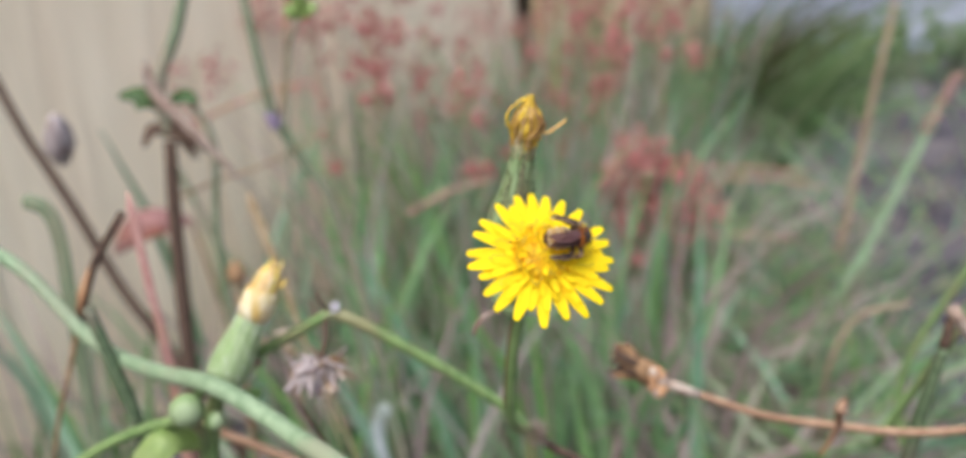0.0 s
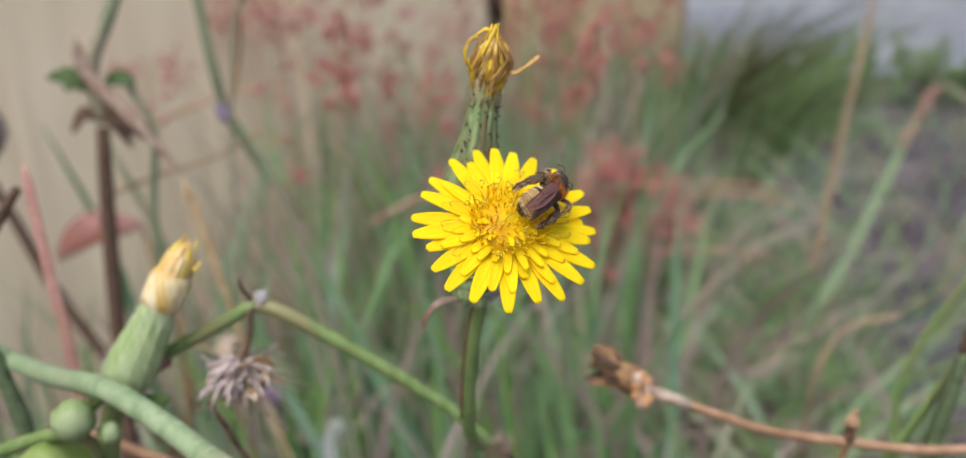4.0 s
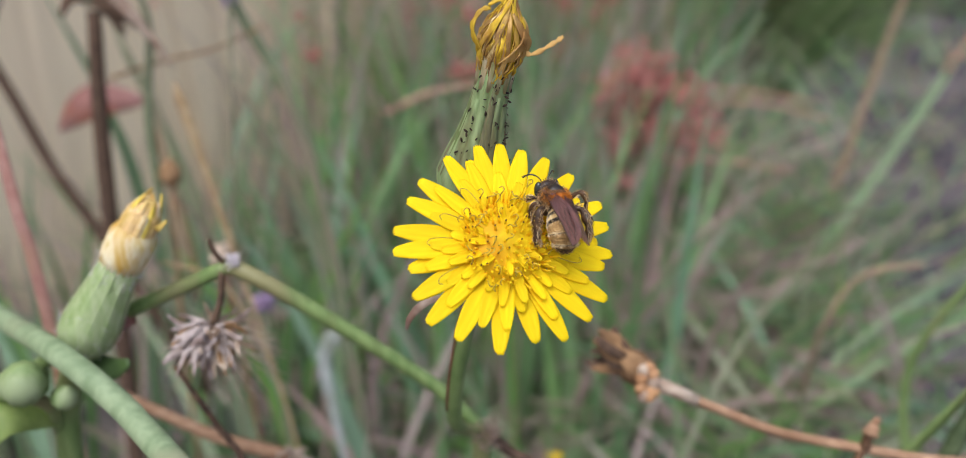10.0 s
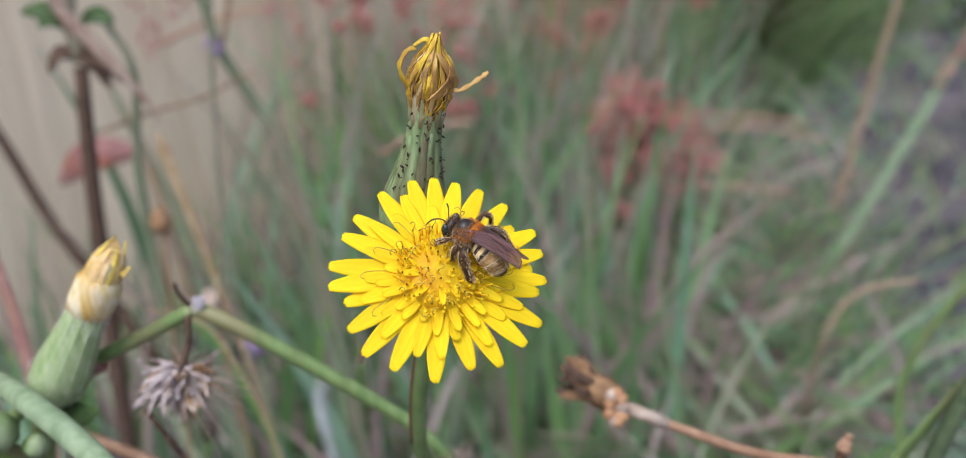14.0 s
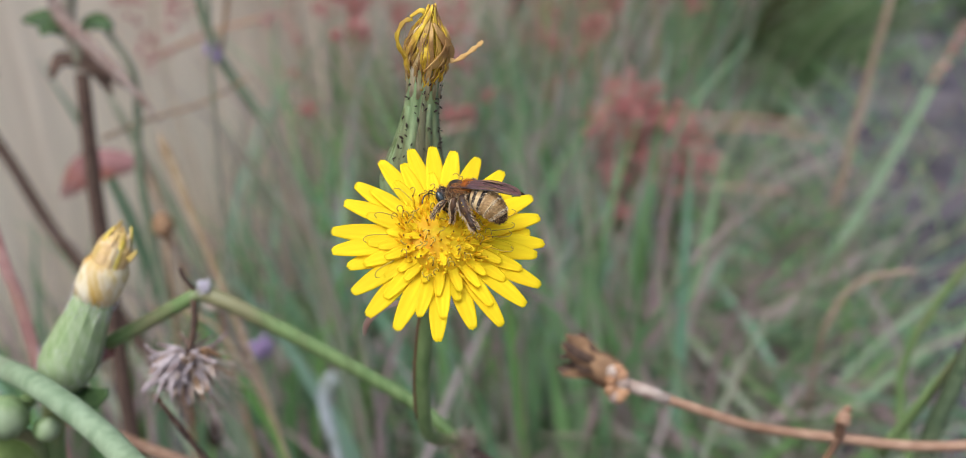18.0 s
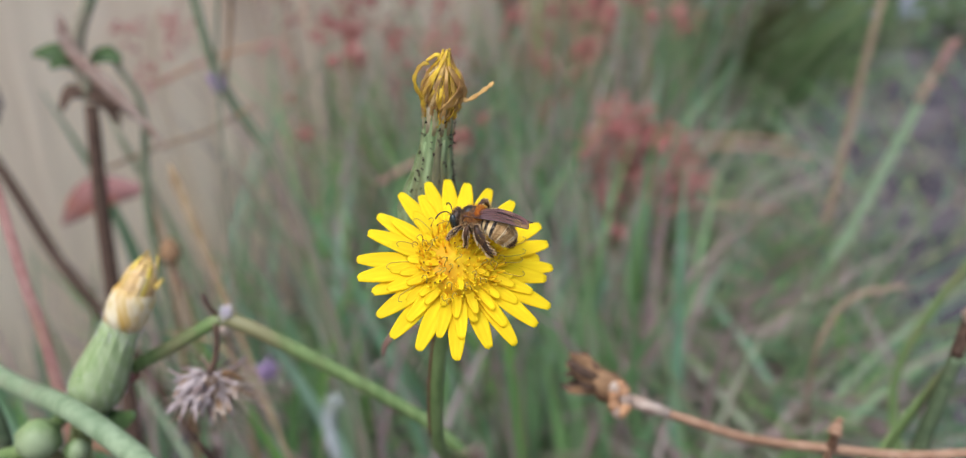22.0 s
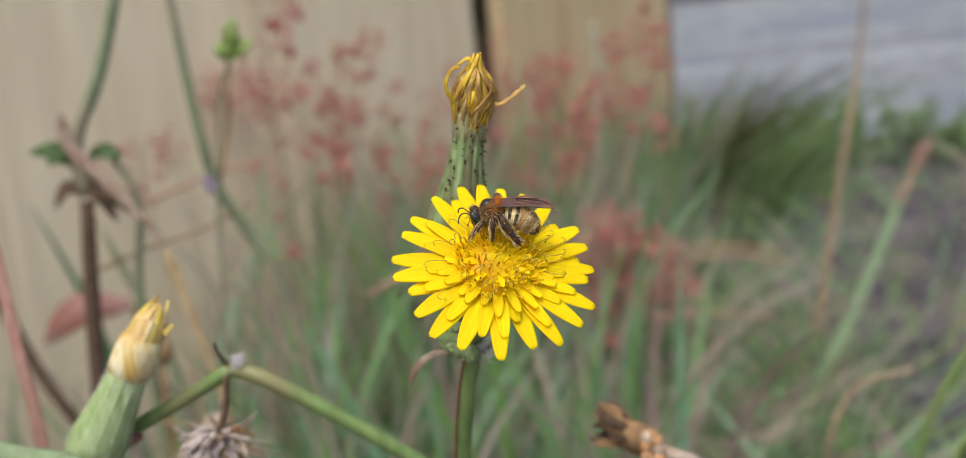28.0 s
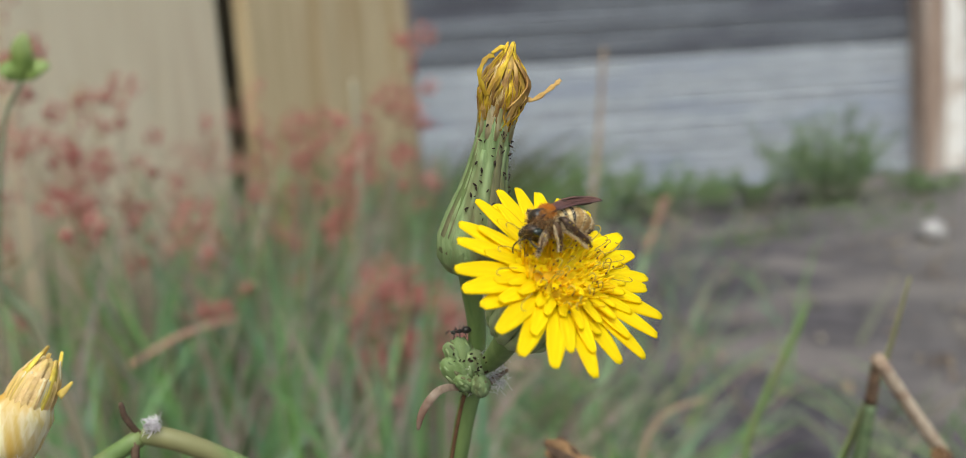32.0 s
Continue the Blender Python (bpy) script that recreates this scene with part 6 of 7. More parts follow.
def build_seed_tuft():
    c = Vector((-0.0457, 0.1742, 0.3180))
    t = thing("dried_seed_head", (-0.0405, 0.1752, 0.3320), "withered grey-brown seed head hanging from the branch", "seed head")
    p = spline([(-0.0412, 0.1750, 0.3325), (-0.0418, 0.1745, 0.3275), (-0.0435, 0.1742, 0.3225)], 5)
    part("stalk", Mesh().tube(p, 0.0006, 7), M["dry_dark"], t)
    for i in range(130):
        a, b = rng.uniform(0, 6.3), rng.uniform(-0.5, 1.2)
        d = Vector((math.cos(a) * 0.8, math.sin(a) * 0.8, -b)).normalized()
        start = Vector((-0.0437, 0.1742, 0.3218)) + d * 0.0008
        end = start + d * rng.uniform(0.0022, 0.0074) + jit((-0.0010, 0, -0.0020), 0.0012)
        part("husk", Mesh().ribbon(spline([start, (start + end) / 2 + jit((0, 0, 0), 0.0011), end], 3), [q * (0.95 if i % 6 == 0 and b > 0.1 else 0.42) for q in (0.0006, 0.0011, 0.0016, 0.0019, 0.0018, 0.0014, 0.0007)], (rng.uniform(-0.6, 0.6), -1, 0.3), 0.5, 0, 0.0002), M[("husk_grey", "husk_grey", "dry", "dry_pale", "husk_grey")[i % 5]], t)
    hair = Mesh()
    for i in range(150):
        a = rng.uniform(0, 6.3)
        d = Vector((math.cos(a), rng.uniform(-0.5, 0.5), math.sin(a) * 0.8 - 0.3))
        start = Vector((-0.044, 0.1742, 0.3205))
        hair.tube([start, start + d * 0.004 + jit((0, 0, 0), 0.001), start + d * rng.uniform(0.006, 0.012) + Vector((0.001, 0, -0.002))], 0.00006, 4)
    part("bristles", hair, M["dry_pale"], t, "thin spreading bristles", kind="stuff")


def build_brown_stalk():
    t = thing("dry_seed_stalk", (0.1134, 0.186, 0.2843), "bowed orange-brown dry stalk with a withered seed head", "dry weed")
    p = spline([(0.0356, 0.1812, 0.3066), (0.0489, 0.1805, 0.3007), (0.0618, 0.181, 0.295), (0.0792, 0.182, 0.2905), (0.0963, 0.184, 0.2861), (0.1134, 0.186, 0.2843), (0.135, 0.188, 0.285), (0.16, 0.19, 0.28)], 6)
    part("stem", Mesh().tube(p, taper(len(p), 0.0009, 0.0012), 9, 0, 0.06), M["dry_stem"], t)
    part("pale_neck", Mesh().tube([p[0], p[2], p[4]], [0.0013, 0.0014, 0.0012], 9), M["dry_pale"], t, "pale neck below the seed head")
    head = part("seed_head", Mesh().lathe((0.0366, 0.1812, 0.3060), (0.0282, 0.1850, 0.3112), [(0, 0.0011), (0.2, 0.0026), (0.5, 0.0030), (0.8, 0.0022), (1, 0.0008)], 12, 6, 0.15), M["dry"], t, "withered brown seed head")
    for i in range(9):
        a = i * 0.7
        c = Vector((0.0344, 0.1812, 0.3074)) + Vector((0.0018 * math.cos(a) * 0.7, -0.002 + 0.0008 * math.sin(a), 0.0026 * math.sin(a)))
        part("seed", Mesh().ball(c, (0.0013, 0.0011, 0.0015), Euler((i, i, i)).to_matrix(), 8, 6), M["dry_pale" if i % 3 == 0 else "dry_orange"], head)
    for i in range(18):
        a = i * 2.4
        d = Vector((-0.0046 + rng.uniform(-0.0024, 0.0014), 0.002 + rng.uniform(-0.0022, 0.001), 0.0022 + 0.0020 * math.sin(a)))
        s = Vector((0.0312, 0.1830, 0.3096)) + Vector((0.0008 * math.sin(a * 2), 0.0012 * math.cos(a), 0.0018 * math.sin(a)))
        part("dead_bract", Mesh().ribbon(spline([s, s + d * 0.6 + jit((0, 0, 0), 0.0007), s + d + jit((0, 0, 0), 0.0009)], 3), [0.0010, 0.0016, 0.0019, 0.0019, 0.0017, 0.0012, 0.0007], (rng.uniform(-0.5, 0.5), -1, 0.4), 0.6, 0, 0.0002), M["dry_dark" if i % 3 else "dry"], head)
    n2 = Vector((0.0789, 0.1813, 0.2915))
    spur = part("side_spur", Mesh().tube(spline([n2, n2 + Vector((0, -0.0003, 0.0025)), n2 + Vector((0.0003, -0.0005, 0.0042))], 4), taper(9, 0.0011, 0.0009), 7), M["dry"], t)
    m = Mesh()
    for i in range(12):
        m.ball(jit(n2 + Vector((0.0003, -0.0005, 0.0046)), 0.0012), (0.0009, 0.0007, 0.0008), None, 6, 4)
    part("fuzzy_tip", m, M["dry_stem"], spur, "fuzzy brown tip")
    p = spline([n2, n2 + Vector((-0.002, -0.0005, -0.004)), n2 + Vector((-0.0045, 0, -0.0085))], 4)
    part("side_spur", Mesh().tube(p, taper(len(p), 0.0009, 0.0005), 7), M["dry"], t)
    for c, r in (((0.124, 0.1868, 0.2905), 0.0024),):
        m = Mesh()
        for i in range(14):
            m.ball(jit(c, r * 0.6), (r * 0.6, r * 0.45, r * 0.5), Euler((i, i, 0)).to_matrix(), 6, 4)
        part("dead_knot", m, M["dry"], t, "knot of dead florets")


def build_broken_twig():
    apex = Vector((0.1112, 0.192, 0.3146))
    t = thing("broken_twig", (0.1068, 0.2, 0.2719), "grey dead stem snapped over beside its green stump", "twig")
    p = spline([apex + Vector((-0.0008, -0.0005, 0.0006)), (0.1202, 0.191, 0.3012), (0.1292, 0.19, 0.2882), (0.14, 0.189, 0.27)], 5)
    part("snapped_stem", Mesh().tube(p, taper(len(p), 0.0016, 0.0017), 9, 0, 0.06), M["dry_pale"], t, "pale grey snapped stem")
    p = spline([apex, (0.1098, 0.193, 0.304), (0.1076, 0.194, 0.292), (0.1045, 0.196, 0.272), (0.096, 0.2, 0.2), (0.08, 0.2, -0.01)], 5)
    part("stump", Mesh().tube(p[:6], taper(6, 0.0011, 0.0014), 8), M["dry_dark"], t, "dark dead upper stump")
    part("lower_stem", Mesh().tube(p[5:], taper(len(p) - 5, 0.0014, 0.0026), 8), M["stem_deep"], t, "dark green lower stem")
    q = spline([(0.095, 0.197, 0.275), (0.108, 0.198, 0.294), (0.121, 0.199, 0.312), (0.13, 0.2, 0.33)], 5)
    solo("green_blade", Mesh().ribbon(q, taper(len(q), 0.0034, 0.0008), (0.3, -1, 0.2), 0.4, 0, 0.0003), M["stem"], q[0], "green grass blade behind the broken twig", "grass blade")
    q = spline([(0.172, 0.42, 0.14), (0.168, 0.40, 0.195), (0.182, 0.40, 0.222), (0.21, 0.40, 0.228)], 5)
    solo("arched_straw", Mesh().ribbon(q, taper(len(q), 0.0034, 0.0022), (0.1, -1, 0.4), 0.4, 0, 0.0003), M["stalk_tan"], q[0], "thin arched dry tan grass stem", "straw")


# ---- the bee ----
def mm(x, y, z):
    """The bee's own millimetres: a short, stout body."""
    return Vector((x * 0.93, y * 0.98, z * 0.97)) / 1000


# hip, knee, shin, ankle and toe of each leg: forwards, to the bee's left, up
LEGS = {
    ("fore_leg", 1): [(2.6, 1.0, -1.2), (2.7, 2.0, -0.7), (3.45, 2.2, -1.55), (4.15, 1.9, -2.5), (4.35, 1.7, -3.0)],
    ("mid_leg", 1): [(1.1, 1.25, -1.0), (1.35, 2.25, -0.2), (1.4, 2.5, -1.4), (1.45, 2.3, -2.6), (1.6, 2.1, -3.2)],
    ("hind_leg", 1): [(0.2, 1.3, -0.9), (0.35, 2.3, 0.05), (-0.35, 2.7, -1.2), (-1.55, 2.85, -2.85), (-2.05, 2.65, -3.5)],
    ("fore_leg", -1): [(2.6, -1.0, -1.2), (3.1, -2.1, -1.0), (3.6, -2.2, -1.9), (3.8, -1.8, -2.8), (4.1, -1.6, -3.3)],
    ("mid_leg", -1): [(1.6, -1.25, -1.0), (1.2, -2.75, 0.95), (0.55, -3.35, 0.75), (0.1, -3.6, -0.6), (0.2, -3.7, -1.6)],
    ("hind_leg", -1): [(0.7, -1.3, -1.1), (-0.3, -2.65, -0.1), (-1.7, -3.05, -0.5), (-2.9, -3.05, -1.3), (-3.5, -2.95, -2.1)],
}
LEG_GIRTH = {"fore_leg": [0.24, 0.28, 0.17, 0.30, 0.28, 0.14, 0.17, 0.10, 0.05], "mid_leg": [0.26, 0.34, 0.19, 0.38, 0.36, 0.16, 0.22, 0.11, 0.06],
             "hind_leg": [0.30, 0.42, 0.28, 0.54, 0.64, 0.36, 0.46, 0.30, 0.07]}


def build_bee():
    bee = thing("bee", (0, 0, 0), "small striped bee with orange thorax fuzz and smoky wings", "bee")
    r2 = random.Random(3)

    def bristle(m, p, d, long, wide, mat=0):
        s = d.orthogonal().normalized()
        s = (s * math.cos(k_ := r2.uniform(0, 6.3)) + d.cross(s).normalized() * math.sin(k_)) * wide
        q = p + d * long
        m.quad_strip_rings([[p - s, p + s], [q - s * 0.25, q + s * 0.25]], False, mat, False)

    thorax = part("thorax", Mesh().ball(mm(1.55, 0, -0.05), mm(1.70, 1.80, 1.68), None, 24, 16), M["bee_face"], bee, "tan and orange furry thorax")
    part("scutum", Mesh().ball(mm(2.0, 0, 0.72), mm(1.08, 1.14, 0.98), None, 20, 14), M["bee_plate"], thorax, "shiny black back plate")
    part("scutellum", Mesh().ball(mm(0.66, 0, 0.95), mm(0.74, 1.30, 0.74), None, 16, 10), M["bee_orange"], thorax, "orange furry band behind the back plate")
    fuzz = Mesh()
    for i in range(4200):
        d = Vector((r2.gauss(0, 1), r2.gauss(0, 1), r2.gauss(0, 1))).normalized()
        if d.z > 0.58 and abs(d.y) < 0.5 and d.x > -0.2:
            continue
        p = mm(1.55 + 1.66 * d.x, 1.76 * d.y, -0.05 + 1.64 * d.z)
        back = d.z > 0.3 and d.x < 0.5
        way = (d * 0.8 + Vector((-0.6, 0, -0.25)) + jit((0, 0, 0), 0.3)).normalized()
        pick = r2.random()
        bristle(fuzz, p, way, r2.uniform(0.00030, 0.00062), 0.000015, (0 if pick < 0.75 else 1) if back else (1 if pick < 0.34 else (2 if pick < 0.58 else (3 if pick < 0.94 else 0))))
    for i in range(900):
        d = Vector((r2.uniform(-1, 0.5), r2.gauss(0, 0.8), abs(r2.gauss(0.6, 0.5)))).normalized()
        bristle(fuzz, mm(0.72 + 0.70 * d.x, 1.22 * d.y, 0.92 + 0.70 * d.z), (d + Vector((-0.5, 0, 0.1)) + jit((0, 0, 0), 0.25)).normalized(), r2.uniform(0.00028, 0.00055), 0.000016, 0)
    part("thorax_hair", fuzz, [M["bee_hair_orange"], M["bee_hair"], M["bee_hair_pale"], M["bee_hair_dark"]], thorax, "orange, tan and brown fuzz", kind="stuff")

    head = part("head", Mesh().ball(mm(3.72, 0, -0.45), mm(0.86, 1.46, 1.38), None, 24, 16), M["bee_dark"], bee, "dark brown head")
    for s in (-1, 1):
        part("eye", Mesh().ball(mm(3.86, s * 1.08, -0.40), mm(0.58, 0.50, 1.08), Euler((0, 0.25, s * 0.3)).to_matrix(), 18, 14), M["bee_eye"], head, "large dark glossy eye")
        pts = [mm(4.45, s * 0.30, 0.0), mm(4.85, s * 0.6, 0.5), mm(5.15, s * 0.95, 0.75), mm(5.6, s * 1.4, 0.75), mm(5.95, s * 1.8, 0.45), mm(6.15, s * 2.1, 0.0)]
        q = spline(pts, 4)
        part("antenna", Mesh().tube(q, [0.00007] * 9 + [0.00009] * (len(q) - 9), 7), M["black"], head)
        part("mandible", Mesh().tube([mm(4.15, s * 0.38, -1.30), mm(4.4, s * 0.3, -1.7), mm(4.35, s * 0.08, -2.0)], [0.0002, 0.00017, 0.00006], 6), M["bee_dark"], head)
    part("clypeus", Mesh().ball(mm(4.20, 0, -1.0), mm(0.48, 0.70, 0.64), None, 14, 8), M["bee_plate"], head, "black shiny face plate")
    face = Mesh()
    for i in range(800):
        d = Vector((r2.gauss(0.2, 1), r2.gauss(0, 1), r2.gauss(0.1, 1))).normalized()
        if (abs(d.y) > 0.62 and d.x > -0.25) or (d.z < -0.2 and d.x > 0.5 and abs(d.y) < 0.4):
            continue
        p = mm(3.72 + 0.84 * d.x, 1.44 * d.y, -0.45 + 1.36 * d.z)
        bristle(face, p, (d + Vector((0.4, 0, 0.1)) + jit((0, 0, 0), 0.35)).normalized(), r2.uniform(0.0002, 0.00045), 0.000015, r2.choice((0, 3, 3, 2, 3)))
    part("face_hair", face, [M["bee_hair"], M["bee_hair_orange"], M["bee_hair_pale"], M["bee_hair_dark"]], head, "tan hairs on the face", kind="stuff")
    part("proboscis", Mesh().tube(spline([mm(4.2, 0, -1.35), mm(4.2, 0, -2.0), mm(3.95, 0, -2.6)], 4), taper(9, 0.0002, 0.00009), 6), M["bee_dark"], head)

    # abdomen: six overlapping rings on an axis that curls down behind
    length, curl = 5.7, radians(72)
    axis, here = [], Vector((0.30, 0, -0.3))
    steps_ = 60
    for i in range(steps_ + 1):
        a = curl * (i / steps_) ** 1.35
        axis.append((here.copy(), Vector((-math.cos(a), 0, -math.sin(a)))))
        here = here + axis[-1][1] * (length / steps_)

    def girth(s):
        return float(np.interp(s, [0, 0.06, 0.14, 0.26, 0.42, 0.58, 0.72, 0.84, 0.93, 0.985, 1.0], [0.55, 1.08, 1.46, 1.73, 1.86, 1.82, 1.65, 1.32, 0.88, 0.40, 0.08]))

    def skin(s, c, g=None):
        p, d = axis[min(steps_, max(0, round(s * steps_)))]
        up = Vector((d.z, 0, -d.x))
        up = up if up.z > 0 else -up
        g = girth(s) if g is None else g
        q = p + Vector((0, g * math.cos(c), 0)) + up * (g * 0.84 * math.sin(c))
        return mm(q.x, q.y, q.z), up

    ends = [0.0, 0.19, 0.38, 0.59, 0.79, 0.92, 1.0]
    # share of each ring, from its front, and the colour that reaches there
    bands = [((0.45, "bee_plate"), (0.80, "bee_cream"), (1, "bee_plate")), ((0.22, "bee_plate"), (0.58, "bee_cream"), (1, "bee_plate")), ((0.82, "bee_tan"), (0.90, "bee_cream"), (1, "bee_dark")),
             ((0.80, "bee_tan"), (0.90, "bee_cream"), (1, "bee_dark")), ((0.36, "bee_tan"), (1, "bee_tip")), ((1, "bee_tip"),)]
    for k in range(6):
        a, b = ends[k], ends[k + 1]
        kinds = list(dict.fromkeys(n_ for _, n_ in bands[k]))
        rings, mats = [], []
        steps = 22
        for i in range(steps):
            q = i / (steps - 1)
            s = min(1.0, a + (b - a) * 1.06 * q)
            g = girth(s) * (0.985 + 0.035 * q)
            rings.append([skin(s, 2 * math.pi * j / 36, g * (1 + 0.008 * r2.uniform(-1, 1)))[0] for j in range(36)])
            mats.append(kinds.index(next(n_ for e_, n_ in bands[k] if q <= e_)))
        part("abdomen_segment", Mesh().quad_strip_rings(rings, True, mats[:-1]), [M[n_] for n_ in kinds], bee, "cream and dark banded abdomen ring" if k < 4 else "dark brown abdomen tip")
    hair = Mesh()
    for s0, spread, count, mat in ((0.185, 0.025, 260, 0), (0.10, 0.03, 160, 0), (0.385, 0.03, 260, 0), (0.30, 0.04, 160, 0), (0.575, 0.022, 520, 0), (0.785, 0.022, 480, 0), (0.50, 0.06, 300, 1), (0.68, 0.06, 300, 1), (0.94, 0.04, 420, 2), (0.84, 0.05, 260, 1)):
        for i in range(count):
            s = min(0.985, max(0.02, r2.gauss(s0, spread)))
            c = r2.uniform(0, 6.3)
            p, up = skin(s, c, girth(s) * 1.012)
            d = axis[round(s * steps_)][1] * 2.2 + Vector((0, math.cos(c), 0)) + up * math.sin(c) + jit((0, 0, 0), 0.4)
            bristle(hair, p, d.normalized(), r2.uniform(0.00016, 0.00036), 0.000014, mat)
    part("band_hair", hair, [M["bee_hair_pale"], M["bee_hair"], M["bee_hair_dark"]], bee, "pale hair fringes on the bands", kind="stuff")

    # wings
    wings = []
    for s in (-1, 1):
        hinge, tip = mm(2.35, s * 1.50, 0.85), mm(-6.7, s * 1.05, 1.0 + 0.12 * s)
        d = tip - hinge
        rows = []
        n = 26
        for i in range(n + 1):
            q = 0.5 - 0.5 * math.cos(math.pi * i / n)
            w = max(0.07, 2.45 * (max(q, 1e-4) ** 0.62 * max(1 - q, 1e-4) ** 0.42) / 0.49)
            row = []
            for j in range(9):
                a = j / 8
                y = -s * w * (0.74 * a - 0.10 * a * a)
                z = 0.34 * math.sin(math.pi * q) * (1 - 0.4 * q) + w * (0.58 * a - 0.20 * a * a) + 0.04 * math.sin(q * 13 + a * 7) * q + 0.04 * math.sin(a * 15) * q
                row.append(hinge + d * q + mm(0, y, z))
            rows.append(row)
        w = part("wing", Mesh().quad_strip_rings(rows, False, 0, False), M["wing"], bee, "smoky purple-brown folded wing")
        wings.append(w)
        lift = mm(0, 0, 0.02)
        v = Mesh()
        v.tube([r_[0] + lift for r_ in rows[1:-1]], 0.000065, 5)
        for a0, a1, i0, i1 in ((0, 1.3, 2, 15), (0.5, 2.9, 2, 21), (0.8, 4.5, 2, 20), (1.1, 6.4, 2, 18), (1.3, 7.4, 2, 14), (4.0, 1.6, 12, 16), (5.6, 3.2, 12, 17), (2.6, 0.8, 15, 20), (4.4, 3.3, 16, 22)):
            line = []
            for i in range(i0, i1 + 1):
                a = a0 + (a1 - a0) * (i - i0) / (i1 - i0)
                j = min(7, int(a))
                line.append(rows[i][j].lerp(rows[i][j + 1], a - j) + lift)
            v.tube(line, 0.000032, 4)
        part("vein_net", v, M["vein"], w)

    # legs: dark, with pale bristles along both edges and pollen dust
    legs = {}
    for (name, s), joints_ in LEGS.items():
        q = spline([mm(*p) for p in joints_], 5)
        g = [float(v) / 1000 for v in np.interp(np.linspace(0, 8, len(q)), range(9), LEG_GIRTH[name])]
        leg = part(name, Mesh().tube(q, g, 10), M["bee_leg"], bee, "dark brown hairy leg")
        h = Mesh()
        for i in range(1300 if name == "hind_leg" else 900):
            k = r2.randrange(3, len(q) - 1)
            along = (q[k + 1] - q[k]).normalized()
            side = Vector((0, 1, 0)).cross(along).normalized()
            toss = r2.random()
            front, edge = toss < 0.46, toss < 0.80
            d = (side * (-1 if front else 1) if edge else Vector((0, s, 0))) + Vector((0, r2.gauss(0, 0.3), 0)) + jit((0, 0, 0), 0.3)
            d = (d - along * d.dot(along)).normalized()
            p = q[k].lerp(q[k + 1], r2.random()) + d * g[k] * 0.92
            shade = (1 if r2.random() < 0.85 else 0) if front else (r2.choice((0, 1, 2)) if edge else 2)
            if name == "fore_leg":
                shade = r2.choice((0, 1, 1, 2))
            bristle(h, p, (d * (1.0 if edge else 0.4) + along * 1.2).normalized(), r2.uniform(0.00030, 0.00058) if name == "hind_leg" else r2.uniform(0.00022, 0.00042), 0.000017, shade)
        part("leg_hair", h, [M["bee_hair"], M["bee_hair_pale"], M["bee_hair_dark"]], leg, "pale leg hairs", kind="stuff")
        dust = Mesh()
        for i in range(9 if name == "hind_leg" else 5):
            k = r2.randrange(8, len(q) - 2)
            d = (Vector((0, s, 0)) + jit((0, 0, 0), 0.9)).normalized()
            dust.ball(q[k] + d * g[k] * 1.02, (0.00006, 0.00006, 0.00006), None, 5, 3)
        part("pollen", dust, M["pollen"], leg, "yellow pollen grains", kind="stuff")
        legs[name, s] = leg
    return bee, head, wings, legs


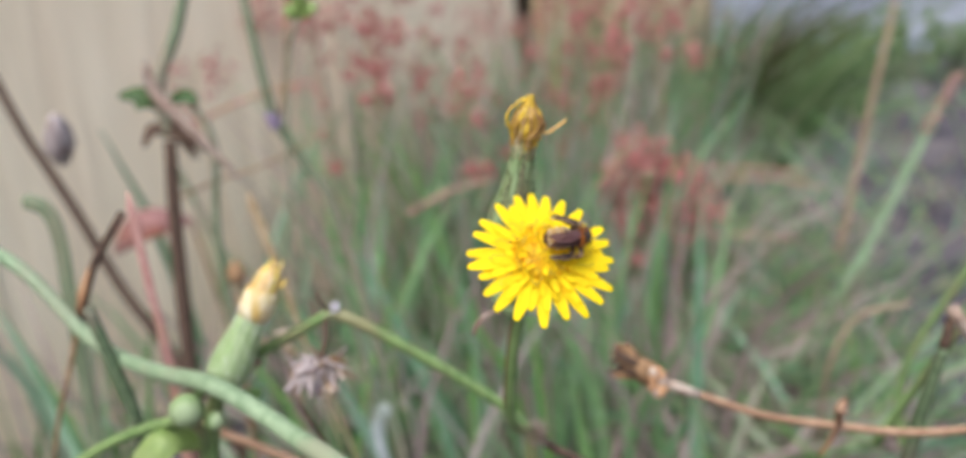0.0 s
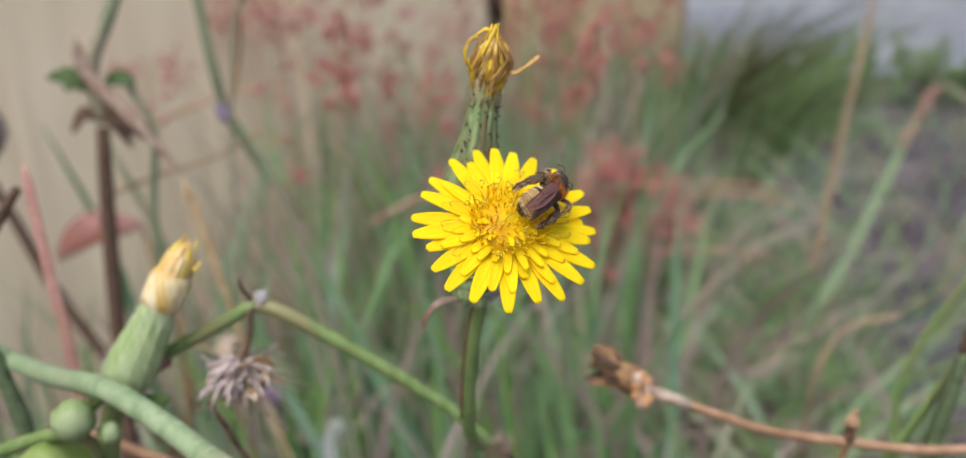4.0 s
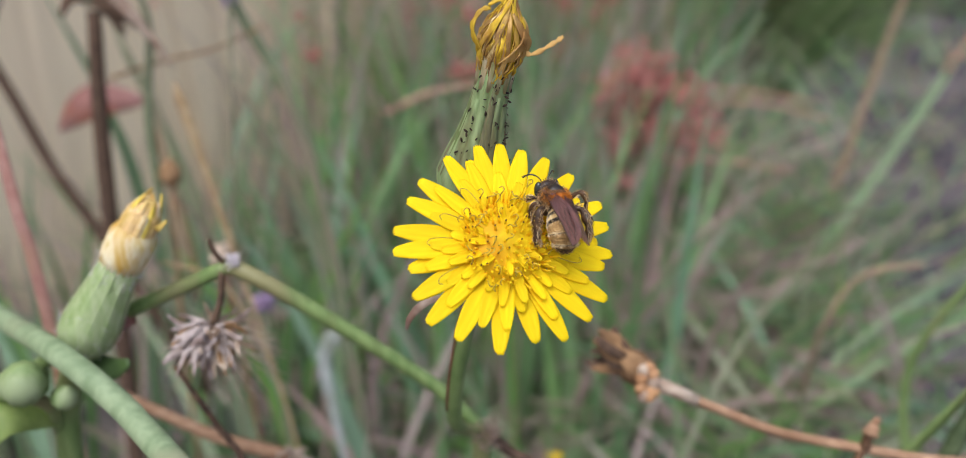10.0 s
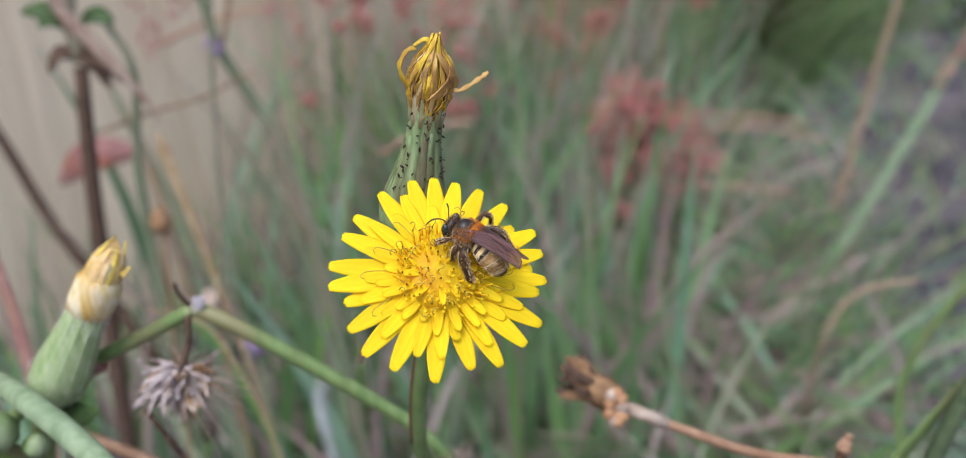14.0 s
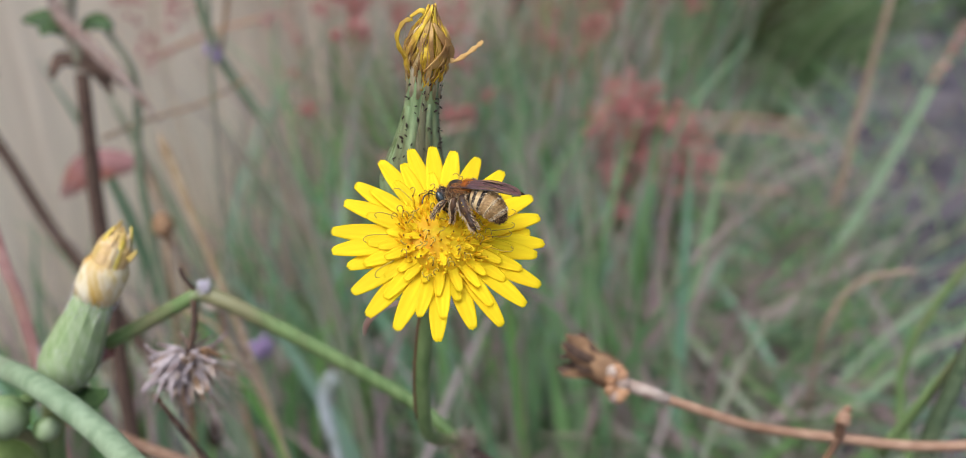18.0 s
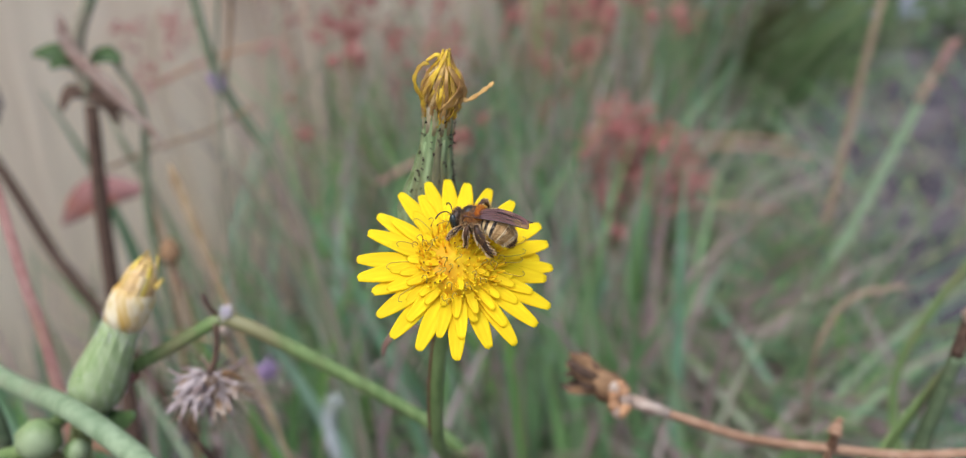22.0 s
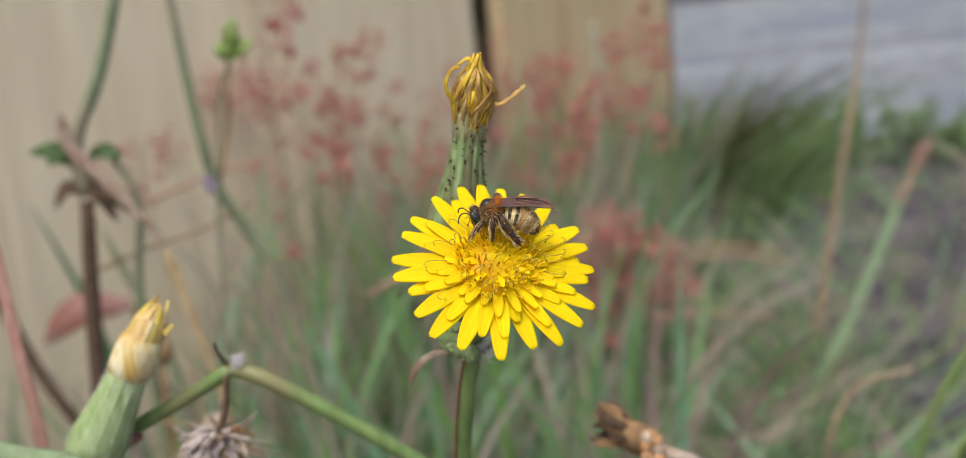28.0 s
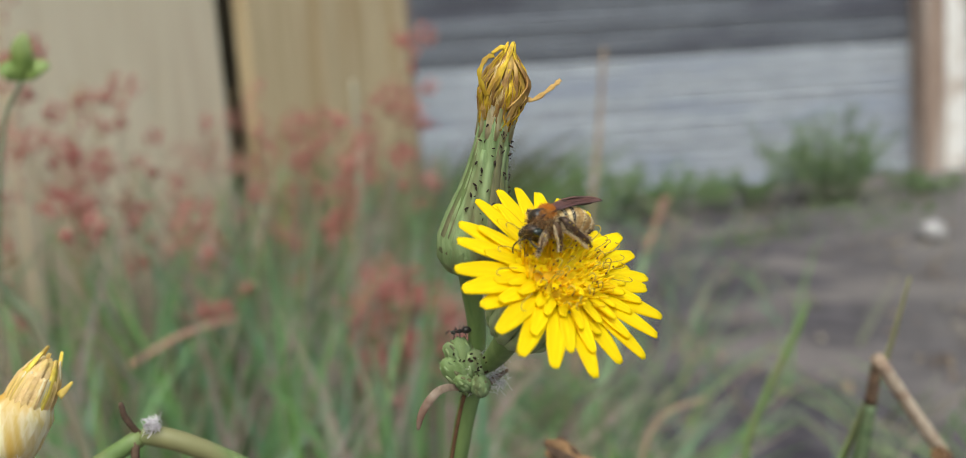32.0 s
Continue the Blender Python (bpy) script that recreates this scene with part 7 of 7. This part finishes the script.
# time; the bee's place on the flower (right, up, out in mm); the way it faces; its back's direction
BEE = [
    (0.0, (4.4, 0.25, 5.5), (0.97, 0.1, -0.33), (0.03, -0.52, 0.8)),
    (1.0, (4.9, 0.85, 5.7), (0.96, 0.2, -0.21), (0.03, -0.5, 0.81)),
    (2.0, (5.1, 0.75, 5.7), (0.97, 0.19, -0.15), (0.03, -0.51, 0.81)),
    (3.0, (5.2, 0.95, 5.7), (0.93, 0.31, -0.11), (0.03, -0.5, 0.82)),
    (6.0, (4.9, 1.4, 5.2), (0.47, 0.84, -0.26), (0.43, 0.04, 0.90)),
    (7.0, (5.0, 1.5, 5.4), (0.21, 0.98, -0.02), (0.08, 0.00, 1.00)),
    (8.0, (5.2, 1.5, 5.3), (-0.01, 0.94, -0.34), (0.17, 0.33, 0.93)),
    (9.0, (5.1, 1.2, 5.0), (-0.00, 0.92, -0.38), (0.11, 0.38, 0.92)),
    (10.0, (5.1, 1.6, 5.3), (-0.01, 0.93, -0.36), (0.06, 0.36, 0.93)),
    (11.0, (5.0, 1.7, 5.3), (-0.02, 0.97, -0.25), (0.21, 0.25, 0.95)),
    (12.0, (4.5, 2.1, 5.2), (-0.41, 0.90, -0.11), (0.40, 0.29, 0.87)),
    (13.0, (4.0, 1.5, 5.1), (-0.56, 0.83, -0.09), (0.22, 0.25, 0.94)),
    (16.0, (3.6, 2.2, 5.7), (-0.73, 0.61, -0.29), (-0.10, 0.33, 0.94)),
    (18.0, (3.3, 2.4, 5.8), (-0.80, 0.46, -0.39), (0.14, 0.78, 0.61)),
    (19.0, (3.3, 2.2, 5.6), (-0.87, 0.37, -0.34), (0.13, 0.81, 0.57)),
    (21.0, (3.3, 2.6, 5.6), (-0.83, 0.47, -0.29), (0.03, 0.57, 0.82)),
    (23.0, (2.9, 3.5, 5.9), (-0.76, 0.56, -0.35), (0.05, 0.57, 0.82)),
    (24.0, (2.3, 3.9, 5.9), (-0.78, 0.56, -0.26), (0.01, 0.43, 0.90)),
    (28.0, (1.3, 4.5, 5.1), (-0.91, 0.33, -0.26), (-0.01, 0.60, 0.80)),
    (29.0, (1.3, 4.8, 5.2), (-0.96, 0.23, -0.15), (-0.02, 0.49, 0.87)),
    (30.0, (0.3, 5.0, 4.6), (-1.00, -0.03, 0.02), (-0.01, 0.74, 0.68)),
    (31.0, (-0.3, 5.0, 4.8), (-0.92, 0.18, -0.34), (-0.14, 0.66, 0.74)),
    (32.0, (-1.1, 4.2, 4.8), (-0.97, -0.02, -0.23), (-0.15, 0.81, 0.57)),
]
# time; how far the bee's head bows down and turns to its left, in degrees
HEAD = [(0.0, 42, 0), (3.0, 38, -10), (6.0, 15, 10), (8.0, 0, 0), (11.0, 10, 10), (13.0, 5, 0), (16.0, 0, 0), (18.0, 25, 10), (20.0, 20, 0), (22.0, 0, 0), (23.0, 15, 10), (24.5, 20, 10), (27.0, 15, 0), (29.0, 25, 10), (30.0, 50, 10), (32.0, 55, 15)]
# time; how far the wings are raised, in degrees
RAISE = [(0.0, 0), (16.0, 0), (19.0, -3), (24.0, -3), (28.0, -3), (30.0, -6), (32.0, -6)]

NECK = mm(3.1, 0, 0)


def bee_pose(place, ahead, back):
    x = (RIGHT * ahead[0] + UP * ahead[1] + OUT * ahead[2]).normalized()
    z = (RIGHT * back[0] + UP * back[1] + OUT * back[2])
    z = (z - x * z.dot(x)).normalized()
    turn = Matrix((x, z.cross(x), z)).transposed().to_4x4()
    return Matrix.Translation(flower_point(*place)) @ turn


# time; how far each leg swings forwards and is raised, in degrees
SWING = {
    ("hind_leg", 1): [(0.0, 0, 16), (3.0, -6, 14), (6.0, -24, 5), (8.0, -8, 0), (10.0, -12, 4), (12.0, 6, 4), (13.5, 2, 0), (16.0, 8, 0), (18.0, 4, 4), (20.0, -4, 0), (22.0, -10, 2), (24.0, 6, 4), (27.0, -8, 0), (29.0, -2, 4), (32.0, 4, 0)],
    ("hind_leg", -1): [(0.0, 6, -6), (1.0, 2, -6), (2.0, -6, -4), (3.5, 0, -2), (6.0, 14, -4), (9.0, 4, 0), (16.0, 0, 0), (24.0, 6, 0), (32.0, 0, 0)],
    ("mid_leg", 1): [(0.0, 0, 0), (6.0, -6, 4), (9.0, 4, 0), (12.0, -6, 6), (16.0, 6, 0), (19.0, -4, 0), (23.0, 8, 4), (28.0, -4, 0), (32.0, 0, 0)],
    ("mid_leg", -1): [(0.0, -4, 0), (6.0, 0, 0), (12.0, 8, 4), (18.0, 0, 0), (24.0, 6, 0), (32.0, 0, 0)],
    ("fore_leg", 1): [(0.0, 0, 0), (7.0, 6, 0), (10.0, -4, 4), (13.0, 10, 16), (16.0, 4, 4), (19.0, -6, 0), (23.0, 6, 4), (27.0, -4, 0), (32.0, 0, 0)],
    ("fore_leg", -1): [(0.0, 4, 0), (8.0, -4, 0), (16.0, 6, 0), (24.0, -4, 0), (32.0, 0, 0)],
}


def motions():
    for wing in bee_wings:
        root = mm(2.2, 0, 1.0)
        walk(wing, [(t, Matrix.Translation(root) @ pose(0, 0, 0, 0, up, 0) @ Matrix.Translation(-root)) for t, up in RAISE])
    for (name, side), rows in SWING.items():
        hip = mm(*LEGS[name, side][0])
        walk(bee_legs[name, side], [(t, Matrix.Translation(hip) @ pose(0, 0, 0, side * up, 0, -side * fore) @ Matrix.Translation(-hip)) for t, fore, up in rows])
    walk(bee, [(t, bee_pose(p, a, b)) for t, p, a, b in BEE])
    walk(bee_head, [(t, Matrix.Translation(NECK) @ pose(0, 0, 0, 0, bow, turn) @ Matrix.Translation(-NECK)) for t, bow, turn in HEAD])


# ---- build ----
build_ground()
build_far_stalks()
build_tussock(0.64, 2.28, 0.10, 0.36, 110, "dark green grass tussock at the wall's corner")
build_tussock(0.44, 1.86, 0.10, 0.40, 330, "dark brown-green weeds at the foot of the end board", "dark_weeds")
build_tussock(0.52, 1.76, 0.12, 0.38, 190, "dark green grass tussock at the wall's corner")
build_tussock(0.74, 2.05, 0.14, 0.22, 70, "dark green grass tussock at the wall's corner")
for bush_x, bush_y, bush_r, bush_h, bush_n in ((2.36, 2.62, 0.22, 0.36, 80), (2.05, 2.75, 0.2, 0.17, 26), (1.72, 2.8, 0.22, 0.22, 40), (1.42, 2.85, 0.24, 0.26, 44), (1.12, 2.75, 0.24, 0.24, 40), (0.86, 2.6, 0.18, 0.24, 34), (0.95, 2.2, 0.12, 0.10, 12), (2.75, 2.5, 0.15, 0.10, 14)):
    build_bush(bush_x, bush_y, bush_r, bush_h, bush_n, "low leafy green weed at the fence foot")
build_sorrel()
build_dried_weed()
build_purple_weed()
build_near_blades()
build_small_weeds()
build_sow_thistle()
build_ant()
build_bud_plant()
build_seed_tuft()
build_brown_stalk()
build_broken_twig()
bee, bee_head, bee_wings, bee_legs = build_bee()
build_grass()
build_path_litter()
build_wall()
build_fence()
motions()
